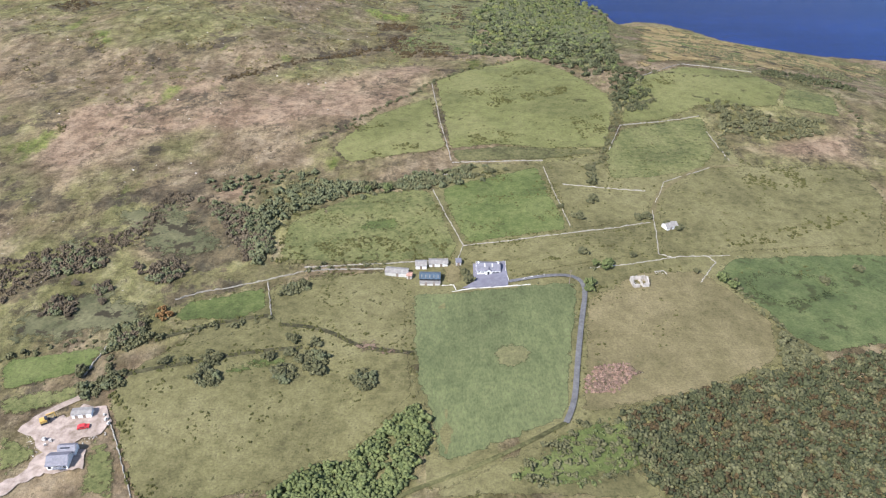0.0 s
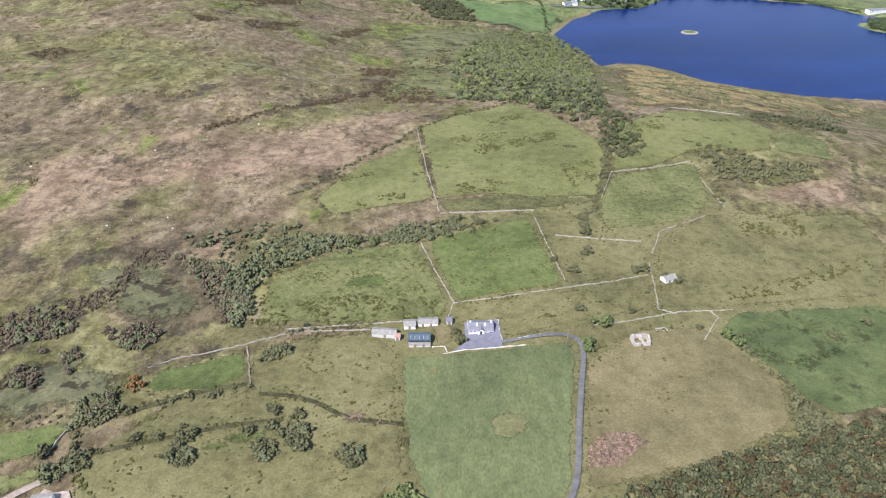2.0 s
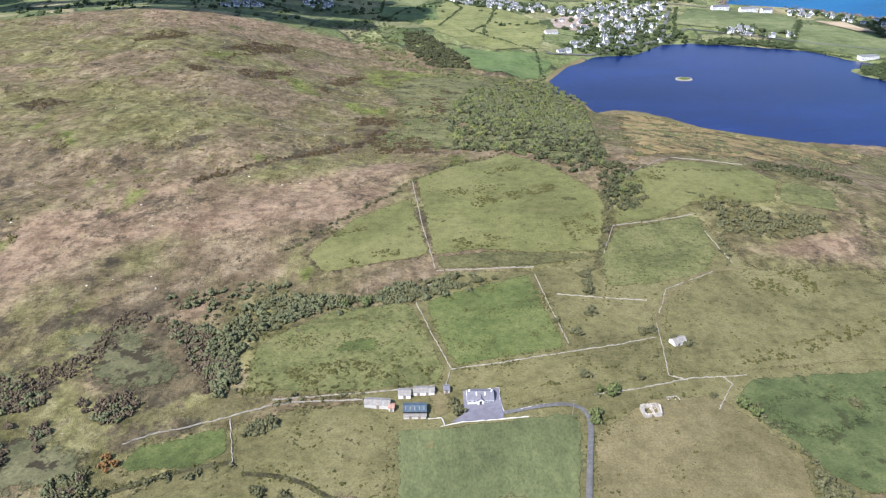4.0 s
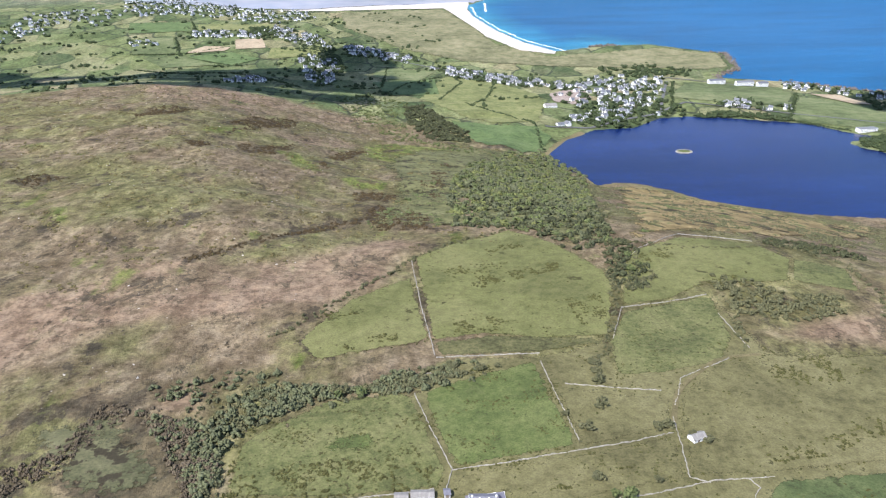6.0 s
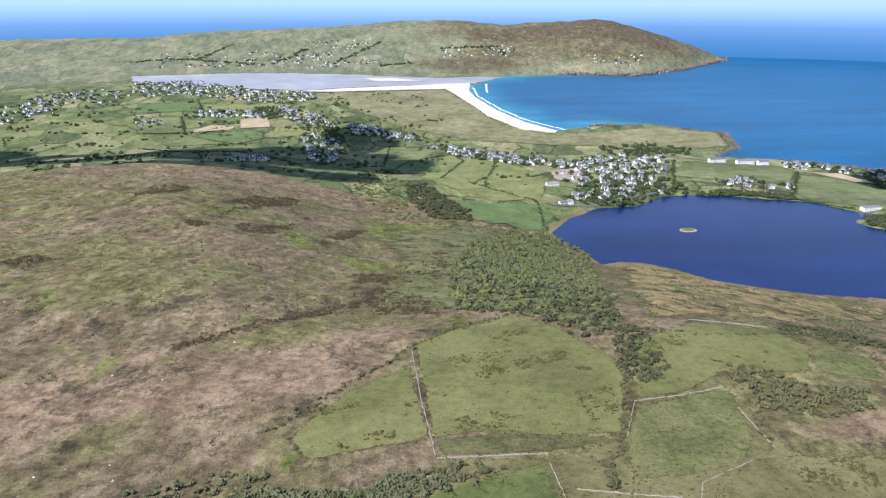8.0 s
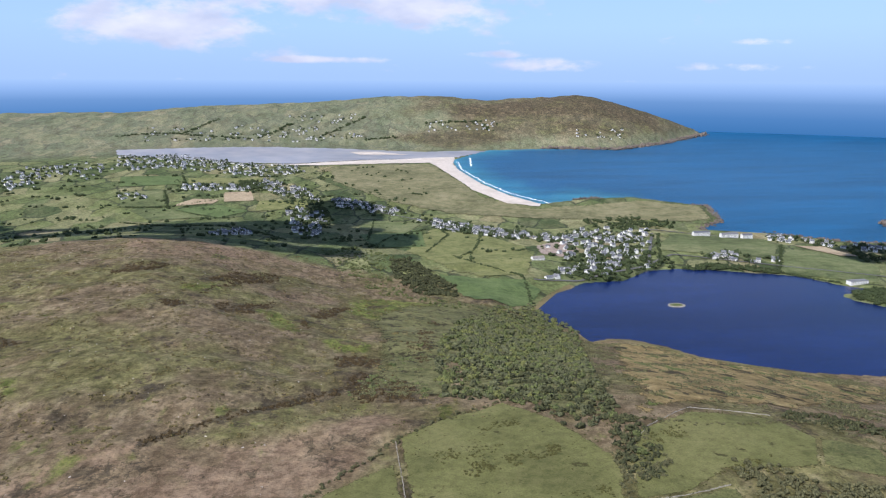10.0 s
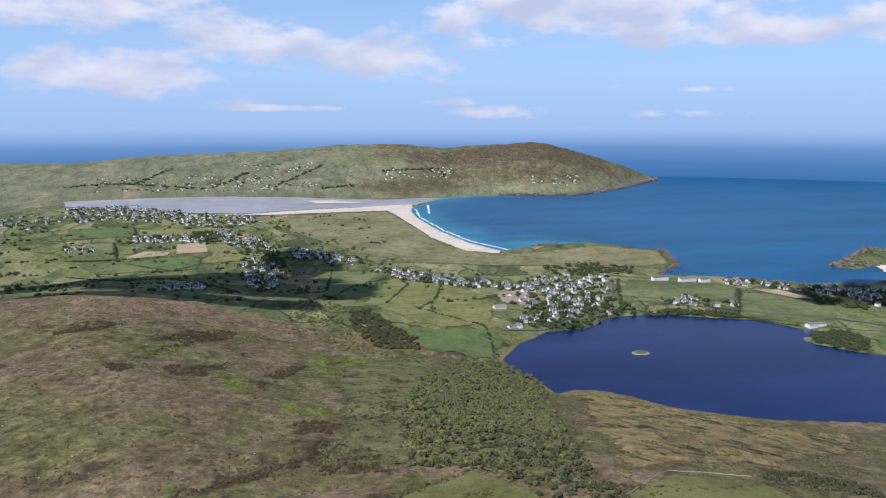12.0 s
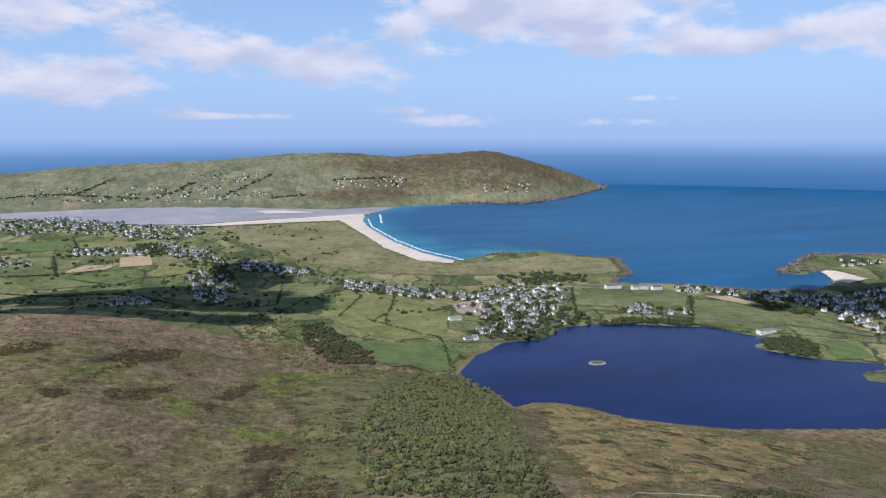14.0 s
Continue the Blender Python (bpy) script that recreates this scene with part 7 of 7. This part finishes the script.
for x in (-3.4, -0.2, 2.4):
    part("window", boxes((x - 0.6, x + 0.6, -3.28, -3.1, 0.8, 2.0)), M_GLASS, sh)
shed("cabin", -128.0, 190.4, 6, 7.5, 3.4, 2.5, 0.4, M_PALE_TIN, M_RENDER, "white site cabin with pale flat roof", front=(-2, 1))


q = in_poly([(-148, 184), (-138, 190), (-120, 190), (-116, 181), (-130, 174), (-136, 167)], 260, 71)
q = q[(np.hypot(q[:, 0] + 127, q[:, 1] - 170) > 8) & (np.hypot(q[:, 0] + 128, q[:, 1] - 190) > 5)]
scatter("site_rubble", q, sizes_for(len(q), 0.12, 0.45, 8) ** 1.2, M_ROCK, "loose stones and spoil on the gravel site", TINY, category="rubble")


def wheel_set(ob, places, r):
    for x, y in places:
        bm = bmesh.new()
        bmesh.ops.create_cone(bm, cap_ends=True, segments=14, radius1=r, radius2=r, depth=0.24, matrix=Matrix.Translation((x, y, r)) @ Matrix.Rotation(math.pi / 2, 4, "X"))
        w = part("wheel", bm, M_DARK, ob)
        hub = bmesh.new()
        bmesh.ops.create_cone(hub, cap_ends=True, segments=10, radius1=r * 0.5, radius2=r * 0.5, depth=0.28, matrix=Matrix.Translation((x, y, r)) @ Matrix.Rotation(math.pi / 2, 4, "X"))
        part("rim", hub, M_PALE_TIN, w)


def car(x, y, turn, mat, label):
    ob = empty("car", x, y, turn, label, "car", z=h1(x, y) + 0.5)
    bm = bmesh.new()
    prof = [(-2.1, 0.35), (2.1, 0.35), (2.15, 0.75), (1.2, 0.95), (0.6, 1.42), (-1.2, 1.45), (-2.0, 0.98)]
    a, c = [bm.verts.new((px, -0.85, pz)) for px, pz in prof], [bm.verts.new((px, 0.85, pz)) for px, pz in prof]
    bm.faces.new(a)
    bm.faces.new(c[::-1])
    for i in range(len(prof)):
        j = (i + 1) % len(prof)
        bm.faces.new((a[j], a[i], c[i], c[j]))
    part("body", bm, mat, ob)
    part("side_window", boxes((-1.1, 0.5, -0.87, 0.87, 1.0, 1.34)), M_GLASS, ob)
    wheel_set(ob, ((-1.3, -0.8), (1.3, -0.8), (-1.3, 0.8), (1.3, 0.8)), 0.33)


car(-125.6, 184.2, 15, M_RED, "red car parked on the gravel site")
dg = empty("digger", -140.5, 187.0, 30, "ochre tracked digger on the gravel site", "digger", z=h1(-140.5, 187) + 0.5)
part("track", boxes((-1.6, 1.6, -1.2, -0.7, 0, 0.75)), M_DARK, dg)
part("track", boxes((-1.6, 1.6, 0.7, 1.2, 0, 0.75)), M_DARK, dg)
part("body", boxes((-1.7, 0.7, -1.1, 1.1, 0.8, 1.9)), M_YELLOW, dg)
part("cab", boxes((0.1, 1.2, -1.0, 0.1, 1.9, 2.9), (0.1, 1.25, -1.0, 0.1, 0.85, 1.9)), M_GLASS, dg)
part("boom", boxes((0.8, 1.2, 0.2, 0.55, 1.2, 3.2), (1.0, 3.8, 0.2, 0.55, 2.9, 3.25), (3.5, 3.8, 0.2, 0.55, 0.9, 2.9)), M_YELLOW, dg)
part("bucket", boxes((3.2, 4.0, -0.1, 0.85, 0.3, 0.95)), M_DARK, dg)
for i, (x, y, s) in enumerate(((-137.5, 178.6, 1.2), (-135.0, 178.0, 1.0), (-136.2, 176.2, 0.8), (-118.5, 187.5, 1.1), (-117.0, 185.6, 0.9), (-120, 189.8, 0.8))):
    pl = empty("pallet_stack", x, y, 20 * i, "stack of grey building materials on a pallet", "pallet", "building materials", z=h1(x, y) + 0.5, size=s)
    part("pallet", boxes((-0.6, 0.6, -0.5, 0.5, 0, 0.14)), M_WOOD, pl)
    part("load", boxes((-0.5, 0.5, -0.42, 0.42, 0.14, 0.95), (-0.3, 0.45, -0.35, 0.3, 0.95, 1.2)), M_CONCRETE, pl)


def pole(x, y):
    ob = empty("utility_pole", x, y, 0, "weathered wooden utility pole", "pole")
    bm = bmesh.new()
    bmesh.ops.create_cone(bm, cap_ends=True, segments=8, radius1=0.16, radius2=0.11, depth=8.5, matrix=Matrix.Translation((0, 0, 3.9)))
    part("pole", bm, M_WOOD, ob)
    part("crossarm", boxes((-0.8, 0.8, -0.06, 0.06, 7.6, 7.75)), M_WOOD, ob)


pole(63.5, 263.5)


# ---------------------------------------------------------------- cumulus overhead
def cumulus(x, y, z, rx, ry, turn, seed, puffs=26, k=1.0):
    rng = random.Random(seed)
    bm = bmesh.new()
    for i in range(puffs):
        a, r = rng.uniform(0, 6.283), math.sqrt(rng.random())
        s = k * rng.uniform(0.22, 0.42) * (1.15 - 0.6 * r)
        bmesh.ops.create_icosphere(bm, subdivisions=2, radius=1, matrix=Matrix.Translation((rx * r * math.cos(a), ry * r * math.sin(a), 60 * rng.random())) @ Matrix.Diagonal((rx * s, ry * s * 1.2, 70 * s + 30, 1)))
    for v in bm.verts:
        n = noise.noise(v.co * 0.02) * 18
        v.co += Vector((n, n * 0.7, n * 0.5))
    me = bpy.data.meshes.new("cloud")
    bm.to_mesh(me)
    bm.free()
    me.materials.append(M_CLOUD)
    ob = new("cloud", me)
    ob.matrix_world = pose(x, y, z, 0, 0, turn)
    tagged(ob, "white cumulus cloud drifting over the land", "cloud", "clouds", "stuff")


# unseen clouds, set where their shade falls on the lowland
cumulus(-1240, 1030, 1300, 430, 260, -6, 1)
cumulus(-985, 1440, 1300, 75, 170, 8, 4)
cumulus(-1900, 1120, 1300, 220, 120, 0, 3)
# one out of view, set so its shade falls on the harbour village
cumulus(410, 890, 1300, 230, 150, 20, 6)
